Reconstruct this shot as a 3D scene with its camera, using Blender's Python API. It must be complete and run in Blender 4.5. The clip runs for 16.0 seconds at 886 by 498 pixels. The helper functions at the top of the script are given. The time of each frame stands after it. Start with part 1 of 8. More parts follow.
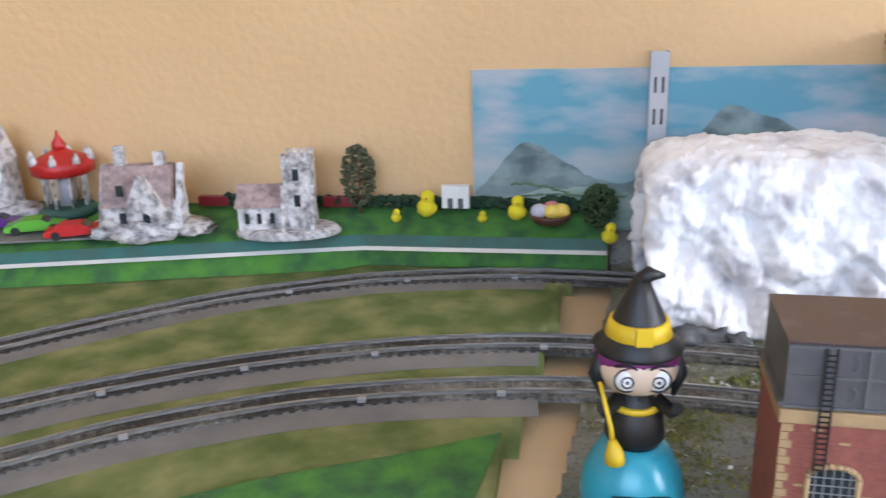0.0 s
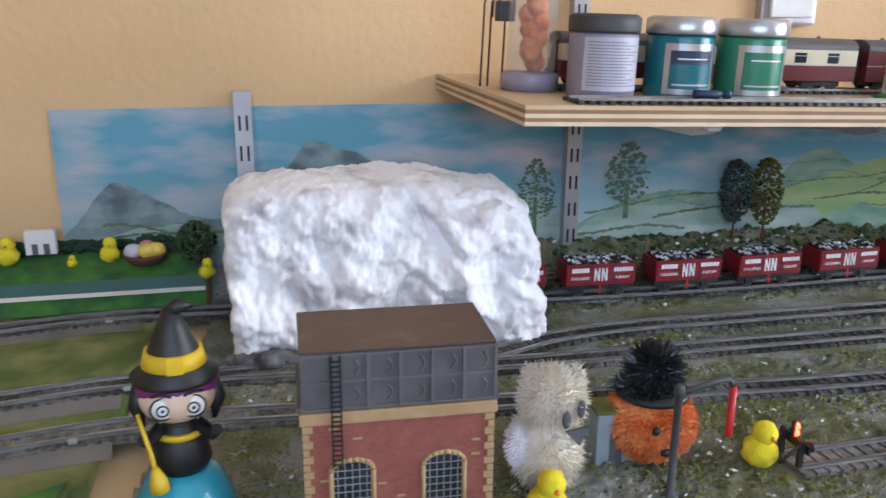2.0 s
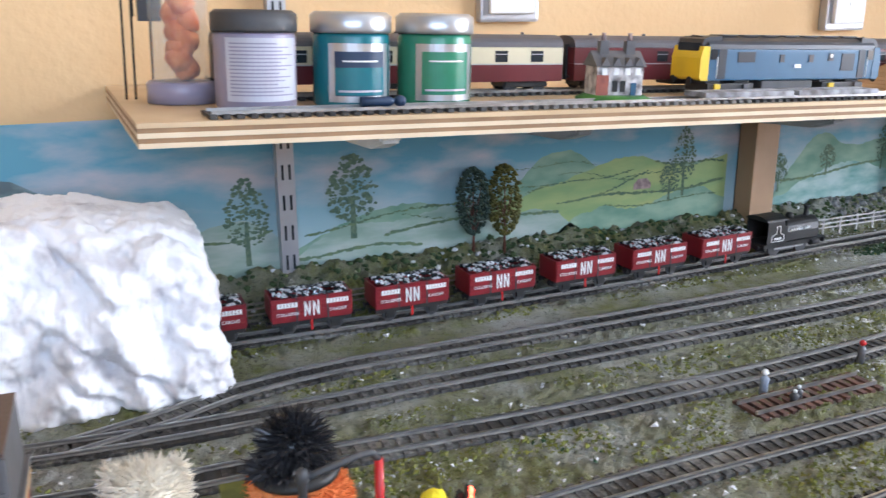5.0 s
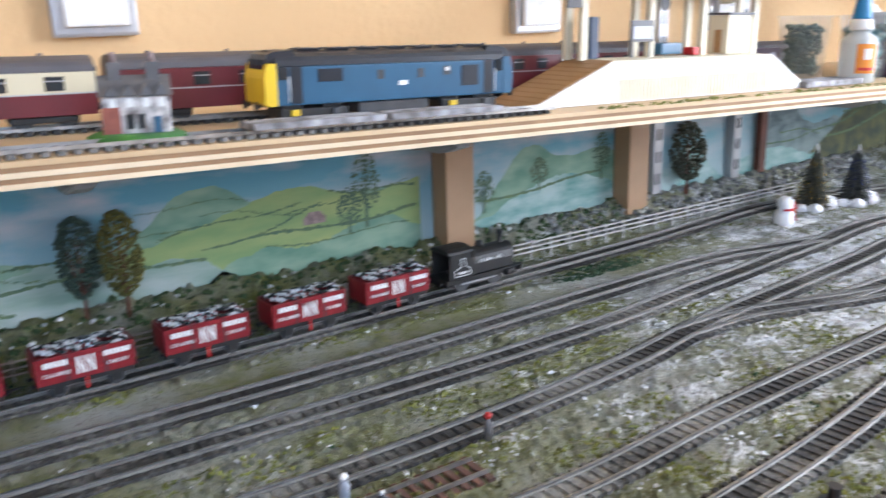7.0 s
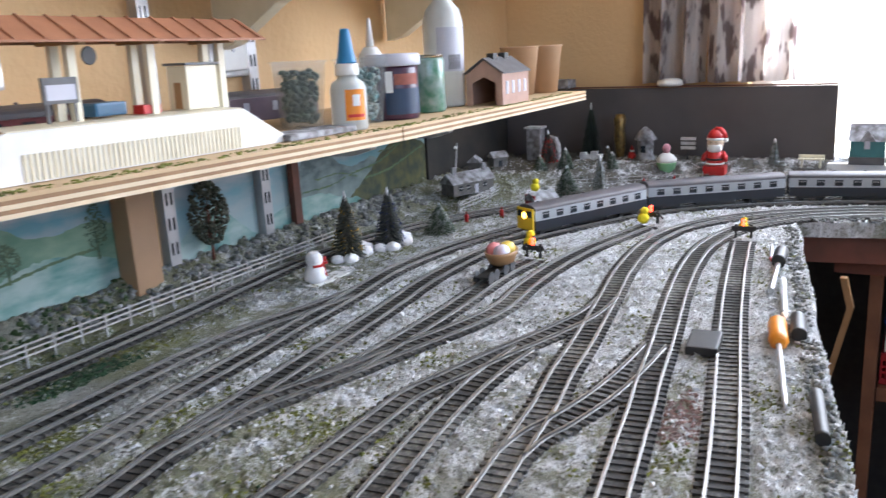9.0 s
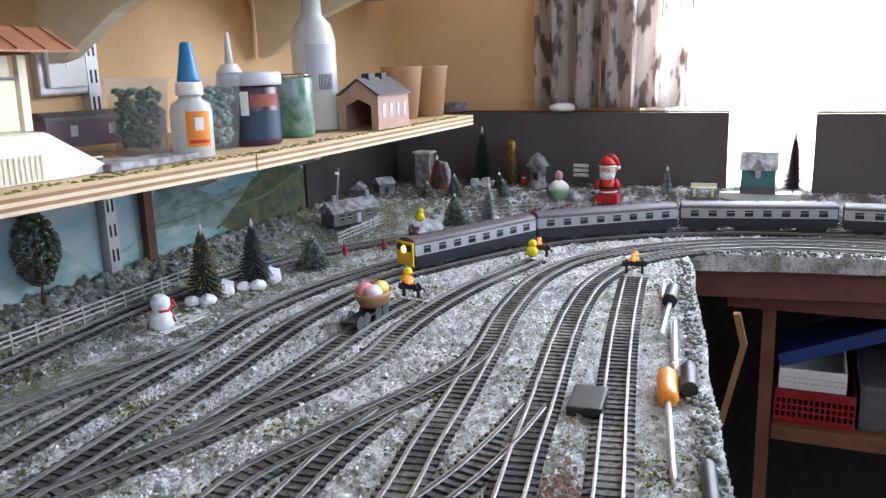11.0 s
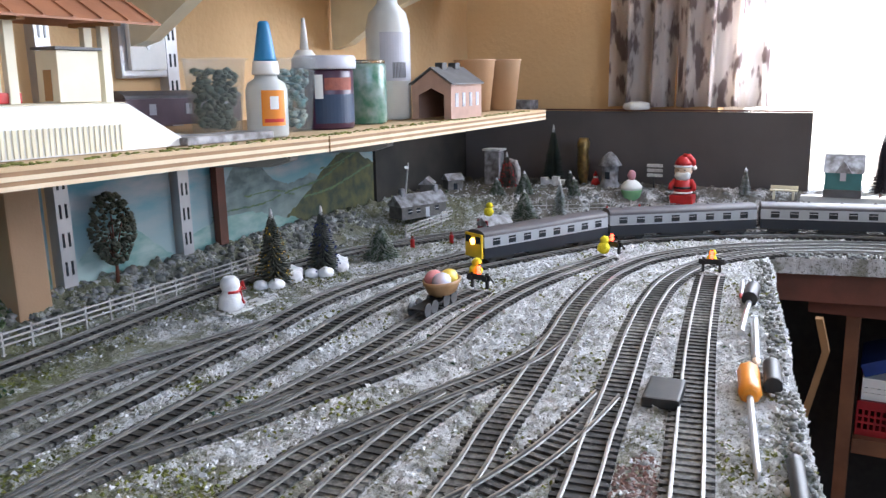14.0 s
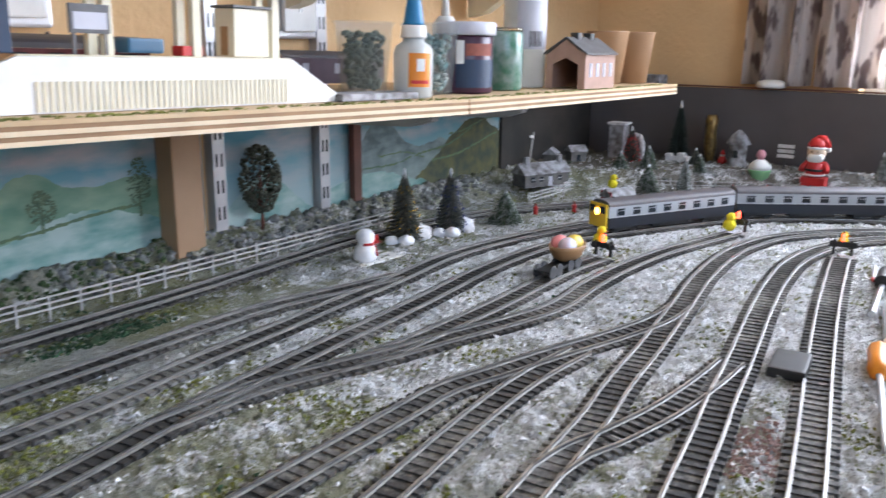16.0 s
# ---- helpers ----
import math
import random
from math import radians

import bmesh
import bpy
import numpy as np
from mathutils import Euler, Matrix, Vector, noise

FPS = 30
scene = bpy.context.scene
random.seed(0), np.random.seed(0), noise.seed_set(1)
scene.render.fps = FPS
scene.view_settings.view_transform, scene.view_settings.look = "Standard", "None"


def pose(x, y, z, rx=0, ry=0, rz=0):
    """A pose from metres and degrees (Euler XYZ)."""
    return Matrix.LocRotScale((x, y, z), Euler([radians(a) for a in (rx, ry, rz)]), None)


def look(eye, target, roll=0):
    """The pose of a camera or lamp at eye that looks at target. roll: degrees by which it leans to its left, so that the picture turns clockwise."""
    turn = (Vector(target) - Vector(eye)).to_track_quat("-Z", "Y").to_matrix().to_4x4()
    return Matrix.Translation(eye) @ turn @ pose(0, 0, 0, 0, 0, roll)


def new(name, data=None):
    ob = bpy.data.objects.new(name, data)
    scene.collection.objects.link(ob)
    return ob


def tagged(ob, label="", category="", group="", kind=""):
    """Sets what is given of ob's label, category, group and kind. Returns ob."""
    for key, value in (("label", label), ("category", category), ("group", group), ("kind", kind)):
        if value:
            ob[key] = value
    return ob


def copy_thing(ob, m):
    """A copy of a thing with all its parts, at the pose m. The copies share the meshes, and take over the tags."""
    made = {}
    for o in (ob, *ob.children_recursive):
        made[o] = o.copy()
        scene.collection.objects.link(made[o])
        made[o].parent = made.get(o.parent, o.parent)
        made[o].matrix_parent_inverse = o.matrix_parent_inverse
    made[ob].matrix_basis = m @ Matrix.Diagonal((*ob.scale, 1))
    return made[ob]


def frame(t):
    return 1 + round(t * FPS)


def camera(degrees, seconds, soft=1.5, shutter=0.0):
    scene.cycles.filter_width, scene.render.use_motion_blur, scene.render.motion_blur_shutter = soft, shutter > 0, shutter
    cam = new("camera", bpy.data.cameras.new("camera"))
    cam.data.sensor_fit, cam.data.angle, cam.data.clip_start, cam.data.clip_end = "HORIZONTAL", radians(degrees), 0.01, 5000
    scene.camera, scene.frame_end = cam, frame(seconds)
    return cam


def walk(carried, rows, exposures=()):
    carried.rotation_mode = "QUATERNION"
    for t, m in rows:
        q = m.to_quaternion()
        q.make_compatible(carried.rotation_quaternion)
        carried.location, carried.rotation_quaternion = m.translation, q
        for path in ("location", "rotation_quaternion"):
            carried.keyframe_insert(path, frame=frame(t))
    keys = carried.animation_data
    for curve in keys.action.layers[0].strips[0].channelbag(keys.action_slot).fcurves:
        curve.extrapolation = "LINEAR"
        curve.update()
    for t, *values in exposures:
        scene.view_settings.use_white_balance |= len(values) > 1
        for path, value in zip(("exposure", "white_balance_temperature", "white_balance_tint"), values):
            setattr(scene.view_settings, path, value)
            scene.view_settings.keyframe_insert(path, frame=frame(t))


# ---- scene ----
cam = camera(56.0, 16.0, soft=1.4, shutter=0.4)
PATH = [
    (0, (0.206, -0.782, 0.263), (-0.119, 1.088, -0.365), -1.9),
    (0.5, (0.213, -0.804, 0.267), (0.104, 1.099, -0.338), -0.3),
    (1, (0.233, -0.82, 0.27), (0.317, 1.091, -0.311), 0.8),
    (1.5, (0.26, -0.828, 0.272), (0.539, 1.068, -0.301), -0.2),
    (2, (0.276, -0.811, 0.269), (0.716, 1.058, -0.291), 0.5),
    (2.5, (0.297, -0.796, 0.268), (0.807, 1.058, -0.284), 0.1),
    (3, (0.319, -0.786, 0.268), (0.917, 1.043, -0.276), 0.4),
    (5.5, (0.477, -0.753, 0.26), (1.313, 0.976, -0.298), -0.5),
    (6, (0.55, -0.756, 0.256), (1.424, 0.952, -0.309), -0.5),
    (6.5, (0.62, -0.757, 0.254), (1.512, 0.942, -0.312), -0.7),
    (7, (0.672, -0.73, 0.264), (1.748, 0.864, -0.284), -1.7),
    (7.5, (0.718, -0.729, 0.268), (2.011, 0.702, -0.261), -2.7),
    (8, (0.77, -0.728, 0.275), (2.271, 0.484, -0.251), -2.2),
    (8.5, (0.81, -0.734, 0.275), (2.402, 0.359, -0.243), -2.9),
    (9, (0.857, -0.738, 0.266), (2.525, 0.247, -0.23), -3.1),
    (9.5, (0.895, -0.742, 0.262), (2.618, 0.151, -0.221), -2.7),
    (10, (0.923, -0.735, 0.263), (2.685, 0.084, -0.211), -2.7),
    (12.5, (0.973, -0.729, 0.251), (2.75, 0.072, -0.196), -1.2),
    (13, (0.969, -0.726, 0.242), (2.725, 0.126, -0.195), -1.7),
    (13.5, (0.966, -0.721, 0.238), (2.698, 0.182, -0.19), -1.8),
    (14, (0.963, -0.72, 0.238), (2.679, 0.212, -0.194), -1.2),
    (14.5, (0.963, -0.723, 0.236), (2.664, 0.235, -0.198), -0.7),
    (15, (0.96, -0.723, 0.235), (2.644, 0.26, -0.208), -0.3),
    (15.5, (0.95, -0.723, 0.234), (2.606, 0.302, -0.219), 0.2),
    (16, (0.923, -0.718, 0.233), (2.492, 0.42, -0.258), 0.5),
]
EXPOSURES = [(0.0, 0.45), (0.6, 0.22), (2.0, 0.03), (3.0, 0.04), (5.5, 0.5), (6.5, 0.48), (8.0, 0.2), (9.0, -0.05), (10.0, -0.2), (12.5, -0.04), (14.0, -0.08), (16.0, -0.02)]
walk(cam, [(t, look(eye, target, roll)) for t, eye, target, roll in PATH], EXPOSURES)

# ---- light ----
world = bpy.data.worlds.new("sky")
scene.world = world
world.use_nodes = True
wn = world.node_tree
sky = wn.nodes.new("ShaderNodeTexSky")
sky.sky_type, sky.sun_disc, sky.sun_elevation, sky.sun_rotation = "NISHITA", False, radians(35), radians(60)
wn.links.new(sky.outputs[0], wn.nodes["Background"].inputs[0])
wn.nodes["Background"].inputs[1].default_value = 0.12


def area_lamp(name, eye, target, sx, sy, power, color):
    data = bpy.data.lights.new(name, "AREA")
    data.shape, data.size, data.size_y, data.energy, data.color = "RECTANGLE", sx, sy, power, color
    ob = new(name, data)
    ob.matrix_world = look(eye, target)
    return ob


EAST, NORTH, WEST, SOUTH, FLOOR, CEIL = 2.40, 0.0, -1.3, -2.7, -0.75, 1.45
area_lamp("window_light_east", (2.44, -1.11, 0.62), (0.6, -0.9, 0.1), 1.2, 0.9, 44.0, (0.68, 0.79, 1.0))
area_lamp("window_light_south", (0.1, -2.62, 0.85), (0.6, 0.0, 0.1), 1.9, 1.0, 35.0, (0.54, 0.7, 1.0))

# ---- materials ----


def mat(name, a, b=None, rough=0.6, metal=0.0, scale=40.0, bump=0.15, fine=400.0, spread=(0.35, 0.65), glass=0.0, emit=0.0, sheen=0.0):
    """Two colours mixed by a noise at two scales, with a fine relief."""
    m = bpy.data.materials.new(name)
    m.use_nodes = True
    nt = m.node_tree
    bs = nt.nodes["Principled BSDF"]
    b = b or tuple(c * 0.75 for c in a)
    co = nt.nodes.new("ShaderNodeTexCoord")
    n1, n2 = nt.nodes.new("ShaderNodeTexNoise"), nt.nodes.new("ShaderNodeTexNoise")
    n1.inputs["Scale"].default_value, n1.inputs["Detail"].default_value = scale, 5.0
    n2.inputs["Scale"].default_value, n2.inputs["Detail"].default_value = fine, 3.0
    ramp = nt.nodes.new("ShaderNodeMapRange")
    ramp.inputs[1].default_value, ramp.inputs[2].default_value = spread
    mix = nt.nodes.new("ShaderNodeMix")
    mix.data_type = "RGBA"
    mix.inputs[6].default_value, mix.inputs[7].default_value = (*a, 1), (*b, 1)
    for n in (n1, n2):
        nt.links.new(co.outputs["Object"], n.inputs["Vector"])
    nt.links.new(n1.outputs[0], ramp.inputs[0])
    nt.links.new(ramp.outputs[0], mix.inputs[0])
    nt.links.new(mix.outputs[2], bs.inputs["Base Color"])
    bp = nt.nodes.new("ShaderNodeBump")
    bp.inputs["Strength"].default_value, bp.inputs["Distance"].default_value = bump, 0.001
    nt.links.new(n2.outputs[0], bp.inputs["Height"])
    nt.links.new(bp.outputs[0], bs.inputs["Normal"])
    bs.inputs["Roughness"].default_value, bs.inputs["Metallic"].default_value = rough, metal
    if glass:
        bs.inputs["Transmission Weight"].default_value = glass
    if sheen:
        bs.inputs["Sheen Weight"].default_value = sheen
    if emit:
        bs.inputs["Emission Color"].default_value, bs.inputs["Emission Strength"].default_value = (*a, 1), emit
    return m


def dusty(name, clean, dust, rough):
    """Dark plastic under dust that has settled in patches along the layout."""
    m = mat(name, clean, dust, rough, scale=9.0, bump=0.4, fine=500, spread=(0.4, 0.72))
    nt = m.node_tree
    geo = nt.nodes.new("ShaderNodeNewGeometry")
    grain = nt.nodes.new("ShaderNodeTexNoise")
    grain.inputs["Scale"].default_value, grain.inputs["Detail"].default_value = 260.0, 4.0
    add = nt.nodes.new("ShaderNodeMath")
    add.operation = "MULTIPLY_ADD"
    add.inputs[1].default_value = 0.6
    ramp = next(n for n in nt.nodes if n.type == "MAP_RANGE")
    patches = ramp.inputs[0].links[0].from_node
    for n in (patches, grain):
        nt.links.new(geo.outputs["Position"], n.inputs["Vector"])
    nt.links.new(grain.outputs[0], add.inputs[0])
    nt.links.new(patches.outputs[0], add.inputs[2])
    nt.links.new(add.outputs[0], ramp.inputs[0])
    ramp.inputs[1].default_value, ramp.inputs[2].default_value = 0.75, 1.03
    return m


def ground_mat():
    """Flocked grass that gives way to scattered snow towards the far end."""
    m = bpy.data.materials.new("flocked_ground")
    m.use_nodes = True
    nt, L = m.node_tree, m.node_tree.links
    N = nt.nodes.new
    bs = nt.nodes["Principled BSDF"]
    geo, sep = N("ShaderNodeNewGeometry"), N("ShaderNodeSeparateXYZ")
    L.new(geo.outputs["Position"], sep.inputs[0])

    def noise_node(scale, detail=4.0, rough=0.6):
        n = N("ShaderNodeTexNoise")
        n.inputs["Scale"].default_value, n.inputs["Detail"].default_value, n.inputs["Roughness"].default_value = scale, detail, rough
        L.new(geo.outputs["Position"], n.inputs["Vector"])
        return n

    def span(src, a, b, c=0.0, d=1.0):
        r = N("ShaderNodeMapRange")
        for k, v in enumerate((a, b, c, d)):
            r.inputs[k + 1].default_value = v
        L.new(src, r.inputs[0])
        return r.outputs[0]

    def mixed(f, a, b):
        x = N("ShaderNodeMix")
        x.data_type = "RGBA"
        L.new(f, x.inputs[0])
        for k, v in ((6, a), (7, b)):
            if isinstance(v, tuple):
                x.inputs[k].default_value = (*v, 1)
            else:
                L.new(v, x.inputs[k])
        return x.outputs[2]

    def added(a, b):
        x = N("ShaderNodeMath")
        L.new(a, x.inputs[0])
        L.new(b, x.inputs[1])
        return x.outputs[0]

    big, mid, fine = noise_node(7.0), noise_node(38.0), noise_node(330.0, 6.0, 0.75)
    base = mixed(span(mid.outputs[0], 0.35, 0.65), (0.27, 0.27, 0.19), (0.17, 0.175, 0.04))
    base = mixed(span(big.outputs[0], 0.47, 0.66), base, (0.4, 0.4, 0.37))
    snow = added(added(span(sep.outputs[0], 0.85, 1.5, -0.27, 0.32), span(mid.outputs[0], 0.3, 0.7, -0.36, 0.36)), span(fine.outputs[0], 0.3, 0.7, 0.25, 0.8))
    base = mixed(span(sep.outputs[0], 2.1, 2.17, 0.0, 0.85), base, (0.12, 0.102, 0.09))
    # Less snow colour towards the wall paints in the shade under the shelf.
    snow = added(snow, span(sep.outputs[1], -0.24, -0.12, 0.0, -0.3))
    snow = added(snow, span(sep.outputs[0], 2.1, 2.18, 0.0, -0.3))
    colour = mixed(span(snow, 0.5, 0.85), base, mixed(span(mid.outputs[0], 0.35, 0.65), (0.42, 0.42, 0.42), (0.82, 0.825, 0.83)))
    # Pits of the fine relief get a dark colour for the shadows between granules.
    colour = mixed(span(fine.outputs[0], 0.36, 0.47, 0.8, 0.0), colour, (0.06, 0.058, 0.048))
    L.new(colour, bs.inputs["Base Color"])
    bs.inputs["Roughness"].default_value = 0.95
    bp = N("ShaderNodeBump")
    bp.inputs["Strength"].default_value, bp.inputs["Distance"].default_value = 0.9, 0.006
    L.new(fine.outputs[0], bp.inputs["Height"])
    L.new(bp.outputs[0], bs.inputs["Normal"])
    return m


M = {}
M["wall"] = mat("yellow_wall_paint", (0.7, 0.465, 0.24), (0.63, 0.41, 0.205), 0.75, scale=3, bump=1.0, fine=110)
M["white"] = mat("white_paint", (0.78, 0.77, 0.74), (0.7, 0.69, 0.66), 0.5, bump=0.05)
M["floor"] = mat("floor_boards", (0.2, 0.12, 0.07), (0.14, 0.08, 0.05), 0.6)
M["ground"] = ground_mat()
M["mat_green"] = mat("painted_grass", (0.085, 0.125, 0.025), (0.26, 0.26, 0.1), 0.9, scale=26, bump=1.0, fine=900, spread=(0.38, 0.7))
M["bright_green"] = mat("bright_grass", (0.07, 0.22, 0.03), (0.03, 0.1, 0.035), 0.9, scale=45, bump=0.8)
M["teal"] = mat("teal_paint", (0.02, 0.12, 0.1), (0.03, 0.08, 0.06), 0.6, scale=30)
M["greypaint"] = mat("grey_road_paint", (0.2, 0.19, 0.18), (0.15, 0.145, 0.14), 0.8, scale=30)
M["ply"] = mat("plywood_face", (0.62, 0.45, 0.27), (0.52, 0.36, 0.2), 0.6, scale=12)
M["ply_dark"] = mat("plywood_core", (0.34, 0.2, 0.1), (0.25, 0.14, 0.07), 0.7, scale=30)
M["ply_light"] = mat("plywood_edge", (0.72, 0.58, 0.4), (0.64, 0.5, 0.33), 0.7, scale=30)
M["wood"] = mat("brown_wood", (0.36, 0.2, 0.09), (0.28, 0.15, 0.06), 0.55, scale=25)
M["wood_red"] = mat("red_brown_wood", (0.16, 0.05, 0.03), (0.1, 0.035, 0.02), 0.6, scale=25)
M["rail"] = mat("nickel_rail", (0.58, 0.575, 0.56), (0.34, 0.33, 0.31), 0.36, 0.9, scale=60, bump=0.05)
M["rail_side"] = mat("tarnished_rail_side", (0.16, 0.15, 0.14), (0.28, 0.27, 0.25), 0.5, 0.5, scale=60, bump=0.05)
M["sleeper"] = dusty("sleeper_plastic", (0.028, 0.025, 0.023), (0.2, 0.19, 0.175), 0.8)
M["bed"] = dusty("dusty_track_bed", (0.045, 0.042, 0.038), (0.3, 0.29, 0.25), 0.95)
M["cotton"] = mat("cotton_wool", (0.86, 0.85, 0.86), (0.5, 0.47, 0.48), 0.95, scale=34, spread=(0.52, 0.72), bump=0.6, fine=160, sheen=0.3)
M["grey"] = mat("grey_card", (0.105, 0.093, 0.093), (0.085, 0.076, 0.076), 0.75, scale=10)
M["steel"] = mat("grey_steel", (0.5, 0.5, 0.51), (0.42, 0.42, 0.43), 0.4, 0.6, scale=20, bump=0.05)
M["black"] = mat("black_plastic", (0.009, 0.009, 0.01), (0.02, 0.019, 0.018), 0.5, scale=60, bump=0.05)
M["dark"] = mat("dark_grey", (0.06, 0.06, 0.062), (0.04, 0.04, 0.042), 0.55, scale=60)
M["maroon"] = mat("maroon_paint", (0.26, 0.018, 0.025), (0.19, 0.015, 0.02), 0.4, scale=60, bump=0.05)
M["red"] = mat("red_plastic", (0.55, 0.02, 0.02), (0.42, 0.015, 0.015), 0.4, bump=0.05)
M["yellow"] = mat("yellow_plastic", (0.75, 0.5, 0.02), (0.65, 0.42, 0.02), 0.5, bump=0.05)
M["fluff"] = mat("yellow_fluff", (0.85, 0.72, 0.03), (0.7, 0.55, 0.02), 0.95, bump=0.9, fine=700)
M["orange"] = mat("orange_fluff", (0.82, 0.3, 0.1), (0.6, 0.12, 0.02), 0.9, scale=110, bump=0.9, fine=700)
M["cream"] = mat("cream_plastic", (0.72, 0.66, 0.5), (0.66, 0.6, 0.44), 0.5, bump=0.05)
M["blue"] = mat("rail_blue_paint", (0.022, 0.1, 0.18), (0.02, 0.085, 0.155), 0.4, bump=0.04)
# Hard-edged white flecks in the coal's colour stand for its glints.
M["coal"] = mat("coal_with_painted_glints", (0.04, 0.04, 0.043), (0.72, 0.72, 0.74), 0.15, 0.35, scale=170, bump=0.3, spread=(0.49, 0.55))
M["leaf"] = mat("dark_foliage", (0.03, 0.06, 0.02), (0.06, 0.09, 0.03), 0.9, scale=200, bump=0.6)
M["leaf_light"] = mat("olive_foliage", (0.16, 0.14, 0.03), (0.07, 0.075, 0.02), 0.9, scale=150, bump=0.6)
M["snowy"] = mat("snow_dusted_stone", (0.4, 0.4, 0.42), (0.13, 0.12, 0.115), 0.9, scale=90, bump=0.5)
M["stone"] = mat("pale_stone", (0.62, 0.59, 0.58), (0.17, 0.15, 0.145), 0.8, scale=120, bump=1.0, fine=330, spread=(0.42, 0.68))
M["roof"] = mat("mauve_roof", (0.4, 0.29, 0.27), (0.22, 0.16, 0.155), 0.8, scale=140, bump=0.9, fine=300)
M["brick"] = mat("red_brick", (0.32, 0.1, 0.07), (0.24, 0.075, 0.055), 0.8, scale=200, bump=0.3)
M["sand"] = mat("sandstone", (0.45, 0.3, 0.15), (0.38, 0.24, 0.12), 0.8, scale=100)
M["tank"] = mat("tank_grey", (0.12, 0.117, 0.12), (0.085, 0.082, 0.084), 0.5, scale=60)
M["tank_top"] = mat("tank_cover_brown", (0.085, 0.055, 0.047), (0.16, 0.135, 0.125), 0.4, scale=45, spread=(0.55, 0.8))
M["window_dark"] = mat("dark_window", (0.02, 0.025, 0.03), (0.04, 0.045, 0.05), 0.15, bump=0.0)
M["text"] = mat("white_lettering", (0.8, 0.8, 0.78), (0.75, 0.75, 0.73), 0.6, bump=0.0)
M["plant_post"] = mat("tan_post", (0.42, 0.26, 0.15), (0.36, 0.22, 0.12), 0.55, scale=15)
M["clear"] = mat("clear_plastic", (0.95, 0.96, 0.96), (0.93, 0.95, 0.95), 0.05, bump=0.0, glass=1.0)

# ---- mesh helpers ----


def box(bm, x0, y0, z0, x1, y1, z1, bevel=0.0):
    r = bmesh.ops.create_cube(bm, size=1.0)
    vs = r["verts"]
    bmesh.ops.scale(bm, vec=(x1 - x0, y1 - y0, z1 - z0), verts=vs)
    bmesh.ops.translate(bm, vec=((x0 + x1) / 2, (y0 + y1) / 2, (z0 + z1) / 2), verts=vs)
    if bevel:
        es = list({e for v in vs for e in v.link_edges})
        bmesh.ops.bevel(bm, geom=es, offset=bevel, segments=2, affect="EDGES", profile=0.7)
    return bm


def boxm(*a, bevel=0.0):
    return box(bmesh.new(), *a, bevel=bevel)


def lathe(profile, seg=24, bm=None, at=(0, 0, 0)):
    """A solid of revolution from (radius, z) pairs."""
    bm = bm or bmesh.new()
    rings = []
    for r, z in profile:
        rings.append([bm.verts.new((at[0] + r * math.cos(2 * math.pi * k / seg), at[1] + r * math.sin(2 * math.pi * k / seg), at[2] + z)) for k in range(seg)])
    for a, b in zip(rings, rings[1:]):
        for k in range(seg):
            f = bm.faces.new((a[k], a[(k + 1) % seg], b[(k + 1) % seg], b[k]))
            f.smooth = True
    bm.faces.new(rings[0][::-1])
    bm.faces.new(rings[-1])
    return bm


ICO = {}


def ico(sub):
    """The points and faces of a ball of radius 1."""
    if sub not in ICO:
        b = bmesh.new()
        bmesh.ops.create_icosphere(b, subdivisions=sub, radius=1.0)
        b.verts.index_update()
        ICO[sub] = ([v.co.copy() for v in b.verts], [tuple(v.index for v in f.verts) for f in b.faces])
        b.free()
    return ICO[sub]


def ball(bm, at, r, squash=(1, 1, 1), sub=2, rough=0.0):
    pts, tris = ico(sub)
    o = Vector(at) * 37
    vs = []
    for p in pts:
        k = 1 + rough * noise.noise(p * 2.3 + o) if rough else 1.0
        vs.append(bm.verts.new((at[0] + p.x * r * squash[0] * k, at[1] + p.y * r * squash[1] * k, at[2] + p.z * r * squash[2] * k)))
    for f in tris:
        bm.faces.new([vs[i] for i in f]).smooth = True
    return bm


def prism(bm, outline, axis, a, b):
    """A flat outline pushed along an axis from a to b; the outline's pairs fill the other two axes in order."""
    def at(p, w):
        q = list(p)
        q.insert("xyz".index(axis), w)
        return bm.verts.new(q)
    lo, hi = [at(p, a) for p in outline], [at(p, b) for p in outline]
    n = len(outline)
    bm.faces.new(lo)
    bm.faces.new(hi[::-1])
    for k in range(n):
        bm.faces.new((lo[k], hi[k], hi[(k + 1) % n], lo[(k + 1) % n]))
    bmesh.ops.recalc_face_normals(bm, faces=bm.faces[:])
    return bm


def tube(bm, points, r, seg=8):
    pts = [Vector(p) for p in points]
    rings = []
    for k, p in enumerate(pts):
        d = (pts[min(k + 1, len(pts) - 1)] - pts[max(k - 1, 0)]).normalized()
        u = d.orthogonal().normalized()
        w = d.cross(u)
        rk = r[k] if isinstance(r, (list, tuple)) else r
        rings.append([bm.verts.new(p + rk * (u * math.cos(2 * math.pi * j / seg) + w * math.sin(2 * math.pi * j / seg))) for j in range(seg)])
    for a, b in zip(rings, rings[1:]):
        best = min(range(seg), key=lambda s: sum((a[j].co - b[(j + s) % seg].co).length for j in range(seg)))
        for j in range(seg):
            bm.faces.new((a[j], a[(j + 1) % seg], b[(j + 1 + best) % seg], b[(j + best) % seg])).smooth = True
    bm.faces.new(rings[0][::-1])
    bm.faces.new(rings[-1])
    bmesh.ops.recalc_face_normals(bm, faces=bm.faces[:])
    return bm


